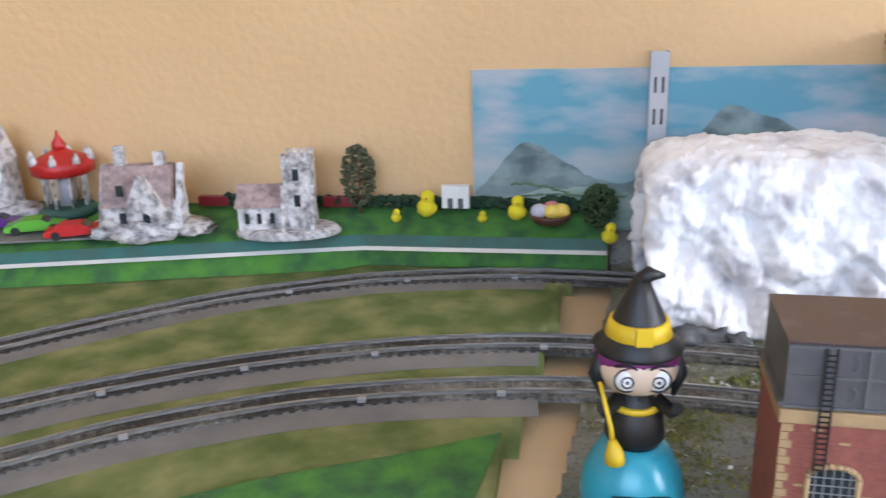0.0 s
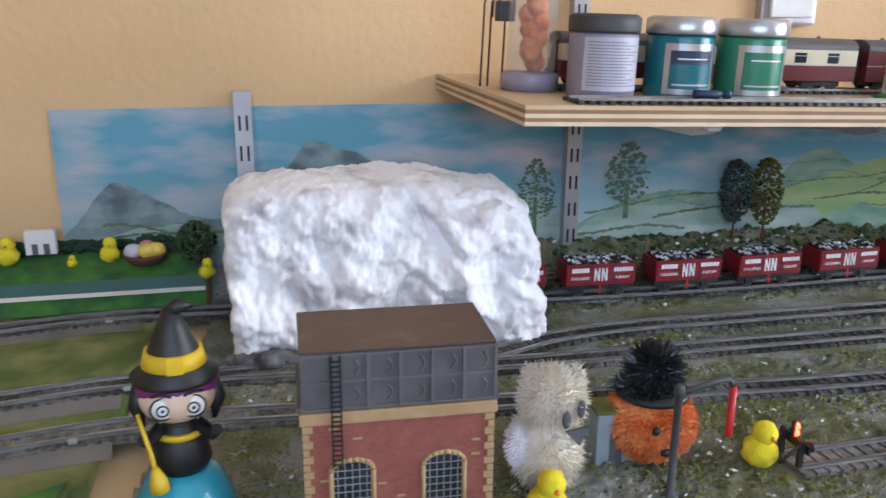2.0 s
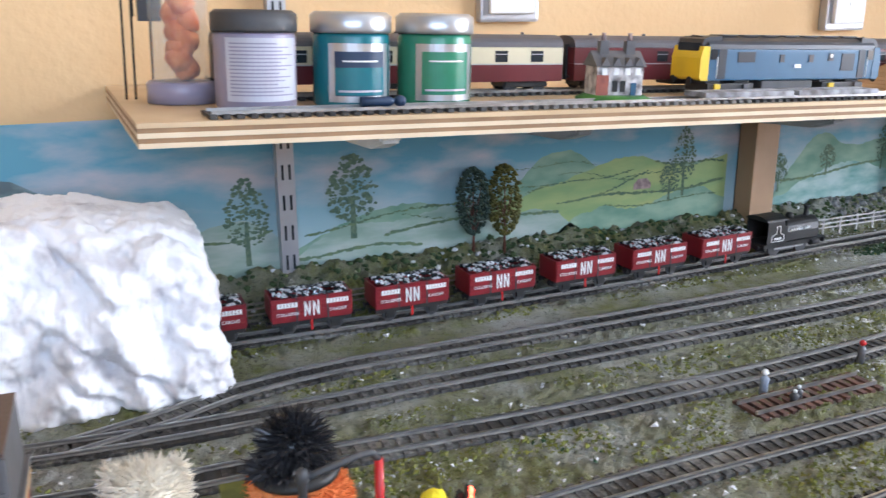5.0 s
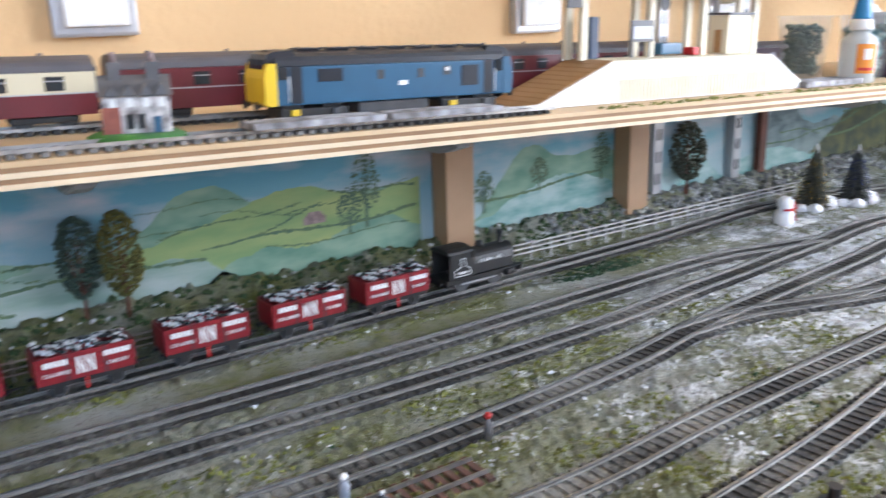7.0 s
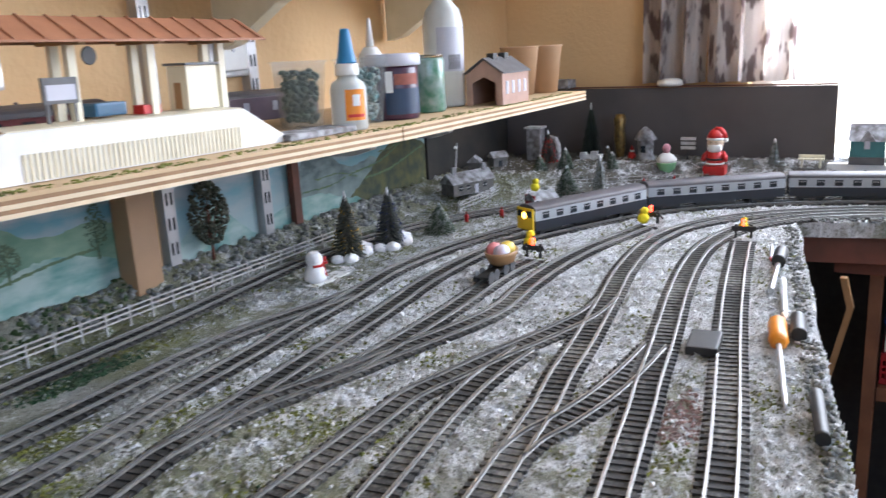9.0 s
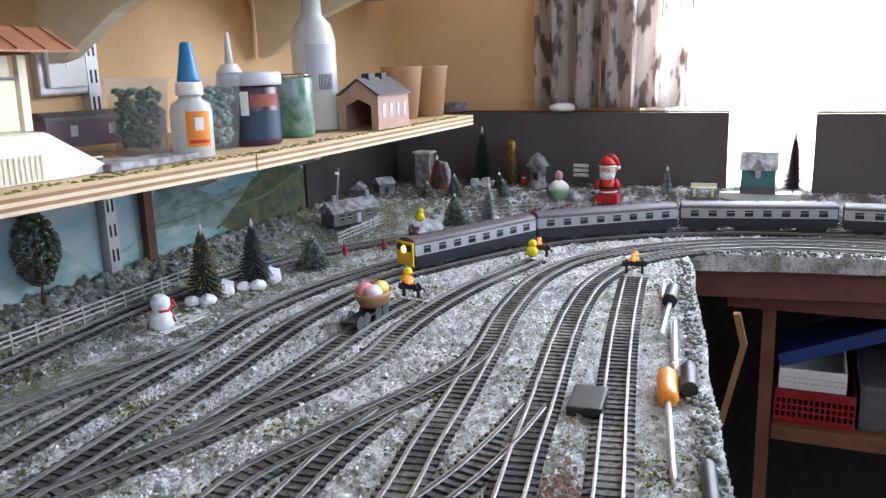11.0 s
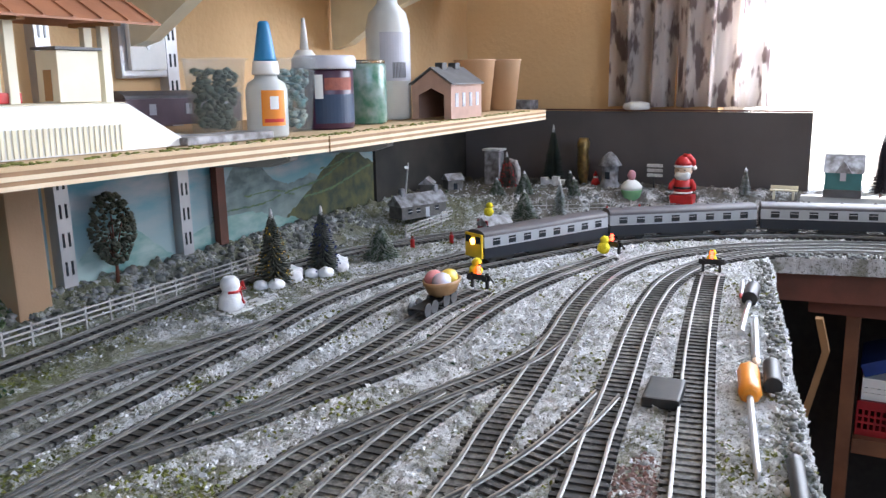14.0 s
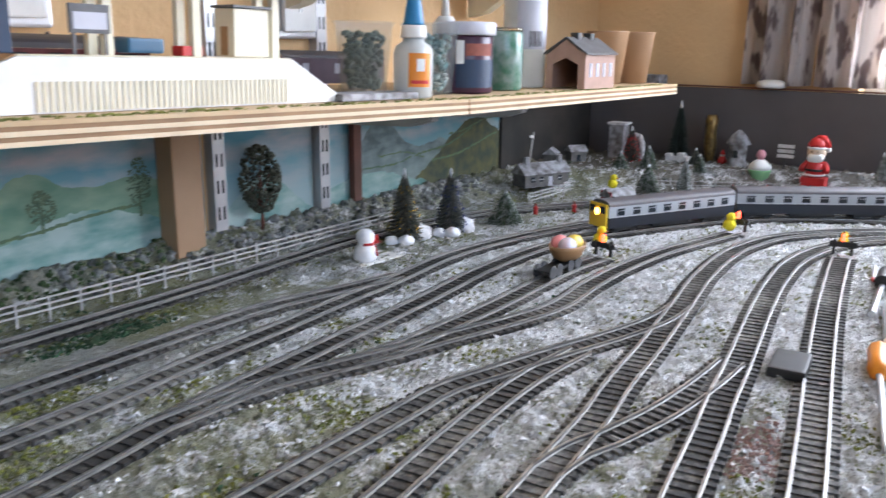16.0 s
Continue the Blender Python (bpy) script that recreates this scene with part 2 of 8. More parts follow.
def weathered(bm, amp=0.0012, cuts=7, scale=160.0):
    """Cut a plain block finely and push its points about, so that it reads as rough stone."""
    bmesh.ops.subdivide_edges(bm, edges=bm.edges[:], cuts=cuts, use_grid_fill=True)
    bm.normal_update()
    for v in bm.verts:
        k = noise.noise(v.co * scale) + 0.6 * noise.noise(v.co * scale * 2.6)
        v.co += v.normal * amp * k
    return bm


def mesh_of(name, bm, material):
    me = bpy.data.meshes.new(name)
    bm.to_mesh(me)
    bm.free()
    for m in material if isinstance(material, (list, tuple)) else [material]:
        me.materials.append(m)
    return me


def part(name, bm, material, parent=None, label=""):
    ob = new(name, mesh_of(name, bm, material))
    ob.parent = parent
    return tagged(ob, label)


def thing(name, label, category, group="", m=None):
    ob = tagged(new(name), label, category, group)
    if m is not None:
        ob.matrix_world = m
    return ob


def solid(name, bm, material, label, category="", group="", kind="", m=None):
    ob = tagged(new(name, mesh_of(name, bm, material)), label, category, group, kind)
    if m is not None:
        ob.matrix_world = m
    return ob


def paint(bm, first, index):
    """Give the faces made since the count first a material slot."""
    bm.faces.ensure_lookup_table()
    for f in bm.faces[first:]:
        f.material_index = index


def text_mesh(words, size, depth=0.0002):
    cu = bpy.data.curves.new("words", "FONT")
    cu.body, cu.size, cu.extrude, cu.align_x = words, size, depth, "CENTER"
    ob = bpy.data.objects.new("words", cu)
    scene.collection.objects.link(ob)
    me = bpy.data.meshes.new_from_object(ob.evaluated_get(bpy.context.evaluated_depsgraph_get()))
    bpy.data.objects.remove(ob)
    return me


def shelf_slope(x):
    return 0.0247 if x < 1.5735 else 0.0115


def shelf_z(x):
    """The shelf's top: two boards that meet at a joint."""
    return 0.2045 - 0.0247 * (min(x, 1.5735) - 0.5) - 0.0115 * max(0.0, x - 1.5735)

# ---- the room ----
bm = boxm(WEST - 0.1, 0.0, FLOOR, EAST + 0.1, 0.1, CEIL)
solid("wall_north", bm, M["wall"], "yellow painted textured wall behind the layout", "wall", kind="structure")
W0, W1, WZ0, WZ1 = -1.75, -0.46, 0.028, 1.1
bm = bmesh.new()
box(bm, EAST, SOUTH, FLOOR, EAST + 0.1, 0.0, WZ0)
box(bm, EAST, SOUTH, WZ1, EAST + 0.1, 0.0, CEIL)
box(bm, EAST, W1, WZ0, EAST + 0.1, 0.0, WZ1)
box(bm, EAST, SOUTH, WZ0, EAST + 0.1, W0, WZ1)
solid("wall_east", bm, M["wall"], "yellow painted wall with a bright window", "wall", kind="structure")
bm = boxm(WEST - 0.1, SOUTH, FLOOR, WEST, 0.0, CEIL)
solid("wall_west", bm, M["wall"], "yellow painted wall closing the room", "wall", kind="structure")
bm = bmesh.new()
box(bm, WEST - 0.1, SOUTH - 0.1, FLOOR, EAST + 0.1, SOUTH, 0.3)
box(bm, WEST - 0.1, SOUTH - 0.1, 1.38, EAST + 0.1, SOUTH, CEIL)
box(bm, WEST - 0.1, SOUTH - 0.1, 0.3, -0.9, SOUTH, 1.38)
box(bm, 1.1, SOUTH - 0.1, 0.3, EAST + 0.1, SOUTH, 1.38)
solid("wall_south", bm, M["wall"], "yellow painted wall with a wide window", "wall", kind="structure")
solid("floor", boxm(WEST - 0.1, SOUTH - 0.1, FLOOR - 0.05, EAST + 0.1, 0.1, FLOOR), M["floor"], "dark brown wooden floor of the room", "floor", kind="structure")
solid("ceiling", boxm(WEST - 0.1, SOUTH - 0.1, CEIL, EAST + 0.1, 0.1, CEIL + 0.05), M["white"], "plain white painted ceiling", "ceiling", kind="structure")
glow = mat("bright_overcast_sky", (1.0, 1.0, 1.0), (0.97, 0.98, 1.0), 1.0, emit=3.2, bump=0.0)
solid("backdrop", boxm(3.3, -4.0, -1.5, 3.32, 1.0, 3.0), glow, "bright white overcast sky outside the window", "sky", kind="structure")
win = thing("window_1", "white framed window in bright daylight", "window")
win["kind"] = "structure"
for n, a in (("window_sill", (EAST - 0.03, W0, WZ0 - 0.015, EAST + 0.1, W1, WZ0)), ("window_frame", (EAST + 0.05, W1 - 0.035, WZ0, EAST + 0.09, W1, WZ1)),
             ("window_frame", (EAST + 0.05, W0, WZ0, EAST + 0.09, W0 + 0.035, WZ1)), ("window_frame", (EAST + 0.05, W0, WZ1 - 0.035, EAST + 0.09, W1, WZ1))):
    part(n, boxm(*a, bevel=0.003), M["white"], win)

# ---- the boards ----


def grid_sheet(name, inside, x0, x1, y0, y1, nx, ny, height, material, label, category, kind="structure"):
    """A sheet of small squares, kept where inside() says so, with skirts of its own thickness."""
    bm = bmesh.new()
    vs = {}
    def v(i, j):
        if (i, j) not in vs:
            x, y = x0 + (x1 - x0) * i / nx, y0 + (y1 - y0) * j / ny
            vs[i, j] = bm.verts.new((x, y, height(x, y)))
        return vs[i, j]
    for i in range(nx):
        for j in range(ny):
            if inside(x0 + (x1 - x0) * (i + 0.5) / nx, y0 + (y1 - y0) * (j + 0.5) / ny):
                bm.faces.new((v(i, j), v(i + 1, j), v(i + 1, j + 1), v(i, j + 1))).smooth = True
    rim = [e for e in bm.edges if e.is_boundary]
    r = bmesh.ops.extrude_edge_only(bm, edges=rim)
    for e in r["geom"]:
        if isinstance(e, bmesh.types.BMVert):
            e.co.z = -0.02
    return solid(name, bm, material, label, category, kind=kind)


def edge_y(x):
    """The front edge of the main board."""
    return -0.602 - (1.995 - x) * 0.178 + 0.006 * noise.noise(Vector((x * 9, 3, 1)))


def inner_x(y):
    return 2.03 + max(0.0, min(1.0, (-0.6 - y) / 0.25)) * 0.045 + 0.006 * noise.noise(Vector((3, y * 9, 1)))


def on_main(x, y):
    if x < 0.235 - (0.09 + min(y, -0.09)) * -0.12:
        return False
    return y > edge_y(x) or x > inner_x(y)


def main_height(x, y):
    bank = max(0.0, min(1.0, (y + 0.062) / 0.05)) if x > 0.4 else max(0.0, min(1.0, (y + 0.03) / 0.03))
    start = float(np.interp(-y, [0.1, 0.2, 0.35, 0.5, 0.7], [2.05, 2.12, 2.235, 2.29, 2.325]))
    far = max(0.0, min(1.0, (x - start) / 0.05))
    rough = noise.fractal(Vector((x, y, 0)) * 55, 1.0, 2.0, 3)
    return bank * (0.028 + 0.006 * rough) + (far * 0.031 if bank < 0.1 else 0) + 0.0012 * rough - 0.0012


bm = prism(bmesh.new(), [(0.12, -0.9), (1.97, -0.59), (2.05, -0.59), (2.09, -0.84), (2.09, -1.6), (2.36, -1.6), (2.36, -0.02), (0.24, -0.02)], "z", -0.06, -0.0205)
solid("baseboard_frame", bm, M["wood_red"], "dark red brown wooden frame under the baseboard", "baseboard", kind="structure")


def on_left(x, y):
    return x < 0.195 + (y + 0.095) * 0.105 and y < 0.0


grid_sheet("grass_board", on_left, -0.9, 0.2, -0.75, -0.004, 120, 90, lambda x, y: 0.0, M["mat_green"], "flat baseboard painted as mown green grass", "baseboard")
solid("plank", prism(bmesh.new(), [(0.10, -0.95), (0.30, -0.95), (0.30, -0.02), (0.10, -0.02)], "z", -0.03, -0.012), M["ply"], "bare brown plank bridging two baseboards", "plank", kind="structure")
# raised village terrace along the wall
def terrace_edge(x):
    return -0.052 - 0.24 * max(0.0, -x)
bm = bmesh.new()
top, low = [], []
for k in range(41):
    x = -0.9 + 1.13 * k / 40
    low.append((x, terrace_edge(x) + 0.002, 0.0165))
    top.append((x, terrace_edge(x) + 0.008, 0.028))
rows = [[(x, y - 0.004 - 0.012 * (x < -0.02), 0.001) for x, y, z in low], low, top, [(x, y + 0.014, 0.034) for x, y, z in top], [(x, -0.004, 0.046) for x, y, z in top]]
rv = [[bm.verts.new(p) for p in r] for r in rows]
for a, b in zip(rv, rv[1:]):
    for k in range(40):
        bm.faces.new((a[k], a[k + 1], b[k + 1], b[k])).material_index = 0 if a is rv[1] else 1
solid("village_terrace", bm, [M["teal"], M["bright_green"]], "raised green terrace with a teal painted front", "terrace", kind="structure")
bm = bmesh.new()
for k in range(40):
    (x0, y0, _), (x1, y1, _) = low[k], low[k + 1]
    vs = [bm.verts.new(p) for p in ((x0, y0 - 0.006, 0.0165), (x1, y1 - 0.006, 0.0165), (x1, y1 + 0.0005, 0.0185), (x0, y0 + 0.0005, 0.0185))]
    bm.faces.new(vs)
solid("trim", bm, M["white"], "pale edging strip along the terrace", "edging", kind="structure")

# ---- tracks ----


def spline(pts, step):
    """Points at even steps on a smooth curve through the given ones, with their headings."""
    P = [Vector((*p, 0)) for p in pts]
    P = [2 * P[0] - P[1]] + P + [2 * P[-1] - P[-2]]
    raw = []
    for k in range(1, len(P) - 2):
        a, b, c, d = P[k - 1:k + 3]
        for j in range(24):
            t = j / 24
            raw.append(0.5 * ((2 * b) + (c - a) * t + (2 * a - 5 * b + 4 * c - d) * t * t + (3 * b - a - 3 * c + d) * t ** 3))
    raw.append(P[-2])
    out, gone, want = [], 0.0, 0.0
    for a, b in zip(raw, raw[1:]):
        n = (b - a).length
        while want <= gone + n and n > 0:
            out.append((a.lerp(b, (want - gone) / n), math.atan2(b.y - a.y, b.x - a.x)))
            want += step
        gone += n
    return out


GAUGE = 0.0175
sleeper_mesh = mesh_of("sleeper", boxm(-0.0021, -0.0155, 0.0, 0.0021, 0.0155, 0.0023), M["sleeper"])


def ribbon(bm, line, off, w, z0, z1):
    """A bar of width w along the line, off to its left by off."""
    prev = None
    for p, h in line:
        n = Vector((-math.sin(h), math.cos(h), 0))
        ring = [bm.verts.new(p + n * (off + s * w / 2) + Vector((0, 0, z))) for s, z in ((-1, z0), (1, z0), (1, z1), (-1, z1))]
        if prev:
            for k in range(4):
                bm.faces.new((prev[k], prev[(k + 1) % 4], ring[(k + 1) % 4], ring[k]))
        else:
            bm.faces.new(ring[::-1])
        prev = ring
    bm.faces.new(prev)
    return bm


RAIL = [(-0.0013, 0.0021), (0.0013, 0.0021), (0.0013, 0.0026), (0.0004, 0.003), (0.0004, 0.0042), (0.00065, 0.0044), (0.00065, 0.0052), (-0.00065, 0.0052), (-0.00065, 0.0044), (-0.0004, 0.0042), (-0.0004, 0.003), (-0.0013, 0.0026)]


def rail_bar(line, off):
    """A rail with foot, web and bright head."""
    bm = bmesh.new()
    prev, n = None, len(RAIL)
    for p, h in line:
        side = Vector((-math.sin(h), math.cos(h), 0))
        ring = [bm.verts.new(p + side * (off + a) + Vector((0, 0, z))) for a, z in RAIL]
        if prev:
            for k in range(n):
                bm.faces.new((prev[k], prev[(k + 1) % n], ring[(k + 1) % n], ring[k])).material_index = 0 if 5 <= k <= 7 else 1
        else:
            bm.faces.new(ring[::-1])
        prev = ring
    bm.faces.new(prev)
    return bm


def railway_track(pts, label, bed=True):
    t = thing("railway_track", label, "model railway track", "railway tracks")
    line = spline(pts, 0.006)
    for s in (-1, 1):
        part("rail", rail_bar(line, s * GAUGE / 2), [M["rail"], M["rail_side"]], t)
    if bed:
        part("ballast_bed", ribbon(bmesh.new(), line, 0, 0.0265, -0.003, 0.0011), M["bed"], t)
    ties = spline(pts, 0.009)
    for k, (p, h) in enumerate(ties[:300]):
        o = new("sleeper", sleeper_mesh)
        o.parent = t
        o.matrix_world = Matrix.Translation(p) @ Matrix.Rotation(h, 4, "Z")
    if len(ties) > 300:
        bm = bmesh.new()
        for p, h in ties[300:]:
            m = Matrix.Translation(p) @ Matrix.Rotation(h, 4, "Z")
            vs = [bm.verts.new(m @ v.co) for v in sleeper_mesh.vertices]
            for f in sleeper_mesh.polygons:
                bm.faces.new([vs[i] for i in f.vertices])
        tagged(part("far_sleepers", bm, M["sleeper"], t), kind="stuff")
    return t


LINE_A = [(-0.30, -0.33), (-0.232, -0.261), (-0.17, -0.206), (-0.096, -0.15), (-0.008, -0.105), (0.05, -0.087), (0.148, -0.072), (0.25, -0.076), (0.4, -0.094), (0.55, -0.102),
          (0.69, -0.108), (0.92, -0.107), (1.15, -0.1), (1.38, -0.092), (1.52, -0.08), (1.62, -0.074), (1.75, -0.086), (1.855, -0.112), (1.93, -0.149), (2.0, -0.192), (2.12, -0.265),
          (2.2, -0.35), (2.265, -0.5), (2.302, -0.7), (2.308, -1.1), (2.308, -1.55)]
LINE_B = [(-0.26, -0.42), (-0.166, -0.352), (-0.117, -0.318), (-0.031, -0.271), (0.057, -0.238), (0.114, -0.224), (0.19, -0.215), (0.3, -0.22), (0.38, -0.233), (0.46, -0.241), (0.55, -0.243),
          (0.65, -0.243), (0.83, -0.247), (0.94, -0.25), (1.06, -0.252), (1.18, -0.249), (1.27, -0.24), (1.37, -0.233), (1.442, -0.226), (1.527, -0.22), (1.638, -0.208), (1.741, -0.217),
          (1.84, -0.241), (1.936, -0.279), (2.009, -0.33), (2.073, -0.39), (2.136, -0.466), (2.186, -0.54), (2.235, -0.7), (2.248, -1.0), (2.25, -1.55)]
LINE_C = [(-0.22, -0.475), (-0.125, -0.408), (-0.07, -0.367), (0.01, -0.325), (0.066, -0.306), (0.124, -0.293), (0.198, -0.284), (0.28, -0.287), (0.42, -0.303), (0.51, -0.308), (0.61, -0.317),
          (0.7, -0.324), (0.92, -0.331), (1.1, -0.322), (1.2, -0.307), (1.257, -0.3), (1.37, -0.291), (1.443, -0.286), (1.517, -0.279), (1.614, -0.268), (1.7, -0.267), (1.782, -0.274),
          (1.823, -0.288), (1.908, -0.329), (2.0, -0.38), (2.067, -0.441), (2.133, -0.545), (2.185, -0.7), (2.198, -1.0), (2.2, -1.55)]
railway_track(LINE_A, "long curving track along the wall with dark sleepers")
railway_track(LINE_B, "middle curving running track with bright nickel rails")
railway_track(LINE_C, "outer curving running track with bright nickel rails")
railway_track([(0.40, -0.235), (0.46, -0.219), (0.521, -0.197), (0.6, -0.188), (0.7, -0.19), (0.99, -0.193), (1.135, -0.19), (1.27, -0.186), (1.358, -0.184), (1.415, -0.188), (1.47, -0.2), (1.545, -0.215)], "loop track between two turnouts")
railway_track([(1.2, -0.307), (1.272, -0.311), (1.329, -0.327), (1.373, -0.341), (1.426, -0.355), (1.496, -0.375), (1.558, -0.386), (1.633, -0.38), (1.703, -0.379), (1.774, -0.384), (1.841, -0.395), (1.95, -0.421)], "siding that swings out and ends at a buffer stop")
railway_track([(1.33, -0.328), (1.38, -0.338), (1.45, -0.341), (1.536, -0.341), (1.659, -0.337), (1.735, -0.343)], "short siding ending beside an egg wagon")
railway_track([(0.59, -0.417), (0.74, -0.416), (0.963, -0.423), (1.08, -0.417), (1.21, -0.414), (1.3, -0.413), (1.349, -0.413), (1.396, -0.425), (1.455, -0.441), (1.517, -0.46), (1.577, -0.473), (1.634, -0.473)], "yard siding joining the next track")
railway_track([(0.72, -0.495), (0.878, -0.491), (1.0, -0.488), (1.138, -0.478), (1.297, -0.457), (1.354, -0.451), (1.395, -0.449), (1.431, -0.45), (1.473, -0.454)], "yard siding with a greenish worn bed")
railway_track([(0.3, -0.665), (0.6, -0.61), (0.95, -0.56), (1.1, -0.543), (1.226, -0.53), (1.313, -0.52), (1.372, -0.513), (1.427, -0.503), (1.502, -0.493), (1.572, -0.482), (1.634, -0.472), (1.725, -0.457), (1.828, -0.449),
               (1.899, -0.455), (1.965, -0.475), (2.034, -0.527), (2.085, -0.594), (2.125, -0.68), (2.147, -0.78), (2.152, -1.0), (2.152, -1.55)], "yard track sweeping round the far corner")
railway_track([(0.95, -0.65), (1.1, -0.625), (1.215, -0.606), (1.337, -0.586), (1.394, -0.577), (1.444, -0.568), (1.505, -0.559), (1.578, -0.547), (1.669, -0.532), (1.764, -0.52), (1.858, -0.516),
               (1.947, -0.531), (2.013, -0.568), (2.065, -0.632), (2.096, -0.72), (2.104, -0.9), (2.105, -1.55)], "innermost yard track with bright rails")
railway_track([(1.29, -0.522), (1.323, -0.525), (1.352, -0.534), (1.404, -0.545), (1.463, -0.551), (1.52, -0.553)], "crossover between two yard tracks", bed=False)
railway_track([(1.0, -0.705), (1.15, -0.676), (1.357, -0.642), (1.556, -0.605), (1.701, -0.58), (1.844, -0.559), (1.9, -0.552)], "straight siding with bright rails near the edge")

# ---- shelf ----
def shelf_board(x0, x1, label):
    t = thing("shelf_board", label, "shelf", "shelf boards")
    y0 = -0.275
    for k, key in enumerate(("ply_light", "ply_dark", "ply_light", "ply_dark", "ply_light")):
        a, b = 0.0028 * k, 0.0028 * (k + 1)
        bm = bmesh.new()
        bv = [bm.verts.new((x, y, shelf_z(x) - z)) for z in (b, a) for x, y in ((x0, y0 - 0.0006 * (k % 2 == 0)), (x1, y0 - 0.0006 * (k % 2 == 0)), (x1, -0.002), (x0, -0.002))]
        for f in ((3, 2, 1, 0), (4, 5, 6, 7), (0, 1, 5, 4), (1, 2, 6, 5), (2, 3, 7, 6), (3, 0, 4, 7)):
            bm.faces.new([bv[i] for i in f])
        part("plywood_layer", bm, M["ply"] if k == 0 else M[key], t)
    return t
shelf_board(0.458, 1.572, "plywood shelf board with layered pale edge")
shelf_board(1.5745, 2.1, "shorter plywood shelf board at the corner")
shelf_line = [(0.50, -0.262), (0.8, -0.262), (1.09, -0.262)]


def upright(x, z0, z1, label="slotted grey steel shelf upright fixed to the wall"):
    t = thing("shelf_upright", label, "shelf upright", "shelf uprights")
    bm = bmesh.new()
    prism(bm, [(x - 0.008, 0.0), (x - 0.008, -0.0135), (x + 0.008, -0.0135), (x + 0.008, 0.0), (x + 0.0065, 0.0), (x + 0.0065, -0.012), (x - 0.0065, -0.012), (x - 0.0065, 0.0)], "z", z0, z1)
    part("channel", bm, M["steel"], t)
    n = int((z1 - z0) / 0.0285)
    for k in range(n):
        for s in (-1, 1):
            zc = z0 + 0.012 + 0.0285 * k
            part("slot", boxm(x + s * 0.0033 - 0.0011, -0.0142, zc, x + s * 0.0033 + 0.0011, -0.0134, zc + 0.014), M["window_dark"], t)
    return t
for x, z0, z1 in ((0.272, 0.03, 0.192), (0.602, 0.018, 0.6), (1.491, 0.03, 0.6), (1.65, 0.03, 0.6)):
    upright(x, z0, z1)


def bracket(x, z, y1, material, length=0.25, drop=0.03):
    bm = prism(bmesh.new(), [(-0.014, z), (y1, z), (y1 - 0.004, z - 0.005), (y1 + 0.02, z - 0.012), (-0.03, z - drop), (-0.014, z - drop)], "x", x - 0.0075, x + 0.0075)
    bmesh.ops.bevel(bm, geom=bm.edges[:], offset=0.002, segments=2, affect="EDGES")
    return solid("shelf_bracket", bm, material, "pale shelf bracket under the plywood shelf", "shelf bracket", "shelf brackets")
for x in (0.612, 0.76, 1.012, 1.545, 1.705):
    bracket(x, shelf_z(x) - 0.0145, -0.255, M["white"] if x < 0.7 else M["steel"], drop=0.02)
# the upper shelf over the corner
up = thing("upper_shelf", "white painted upper shelf on curved brackets", "shelf")
part("board", boxm(1.35, -0.23, 0.352, 2.3, -0.002, 0.366, bevel=0.002), M["white"], up)
for x in (1.6, 1.96):
    bm = prism(bmesh.new(), [(-0.014, 0.351), (-0.2, 0.351), (-0.19, 0.338), (-0.11, 0.31), (-0.04, 0.268), (-0.014, 0.262)], "x", x - 0.01, x + 0.01)
    part("curved_bracket", bm, M["cream"], up, "cream curved plastic bracket")


def socket(x, z, w=0.055):
    t = thing("wall_switch", "white plastic switch box on the wall", "light switch", "wall switches")
    part("back_box", boxm(x - w / 2 - 0.005, -0.012, z - w / 2 - 0.004, x + w / 2 + 0.005, -0.0005, z + w / 2 + 0.004, bevel=0.003), M["steel"], t)
    part("plate", boxm(x - w / 2 + 0.003, -0.018, z - w / 2 + 0.004, x + w / 2 - 0.003, -0.0125, z + w / 2 - 0.004, bevel=0.002), M["white"], t)
    part("screw", lathe([(0.0025, 0), (0.0025, 0.001)], 8), M["steel"], t).matrix_world = pose(x, -0.018, z, 90)
    return t
for x, z in ((0.833, 0.284), (1.292, 0.27), (1.613, 0.262)):
    socket(x, z)

# ---- painted backdrop on the wall ----
def brushed(name, a, b, scale, squash, spread=(0.35, 0.65), low=None, z0=0.03, z1=0.17):
    """Paint brushed on sideways, in two tones, with a third one laid in low down."""
    m = mat(name, a, b, 0.65, scale=scale, bump=0.06, spread=spread)
    nt = m.node_tree
    co = next(n for n in nt.nodes if n.type == "TEX_COORD")
    mp = nt.nodes.new("ShaderNodeMapping")
    mp.inputs["Scale"].default_value = (squash, 1, 1)
    nt.links.new(co.outputs["Object"], mp.inputs[0])
    for n in [n for n in nt.nodes if n.type == "TEX_NOISE"][:1]:
        n.inputs["Detail"].default_value = 7.0
        nt.links.new(mp.outputs[0], n.inputs["Vector"])
    bs = nt.nodes["Principled BSDF"]
    src = bs.inputs["Base Color"].links[0].from_socket
    if low:
        sp, mr, mx = nt.nodes.new("ShaderNodeSeparateXYZ"), nt.nodes.new("ShaderNodeMapRange"), nt.nodes.new("ShaderNodeMix")
        nt.links.new(co.outputs["Object"], sp.inputs[0])
        nt.links.new(sp.outputs[2], mr.inputs[0])
        mr.inputs[1].default_value, mr.inputs[2].default_value = z0, z1
        mx.data_type = "RGBA"
        mx.inputs[6].default_value = (*low, 1)
        nt.links.new(mr.outputs[0], mx.inputs[0])
        nt.links.new(src, mx.inputs[7])
        nt.links.new(mx.outputs[2], bs.inputs["Base Color"])
    return m


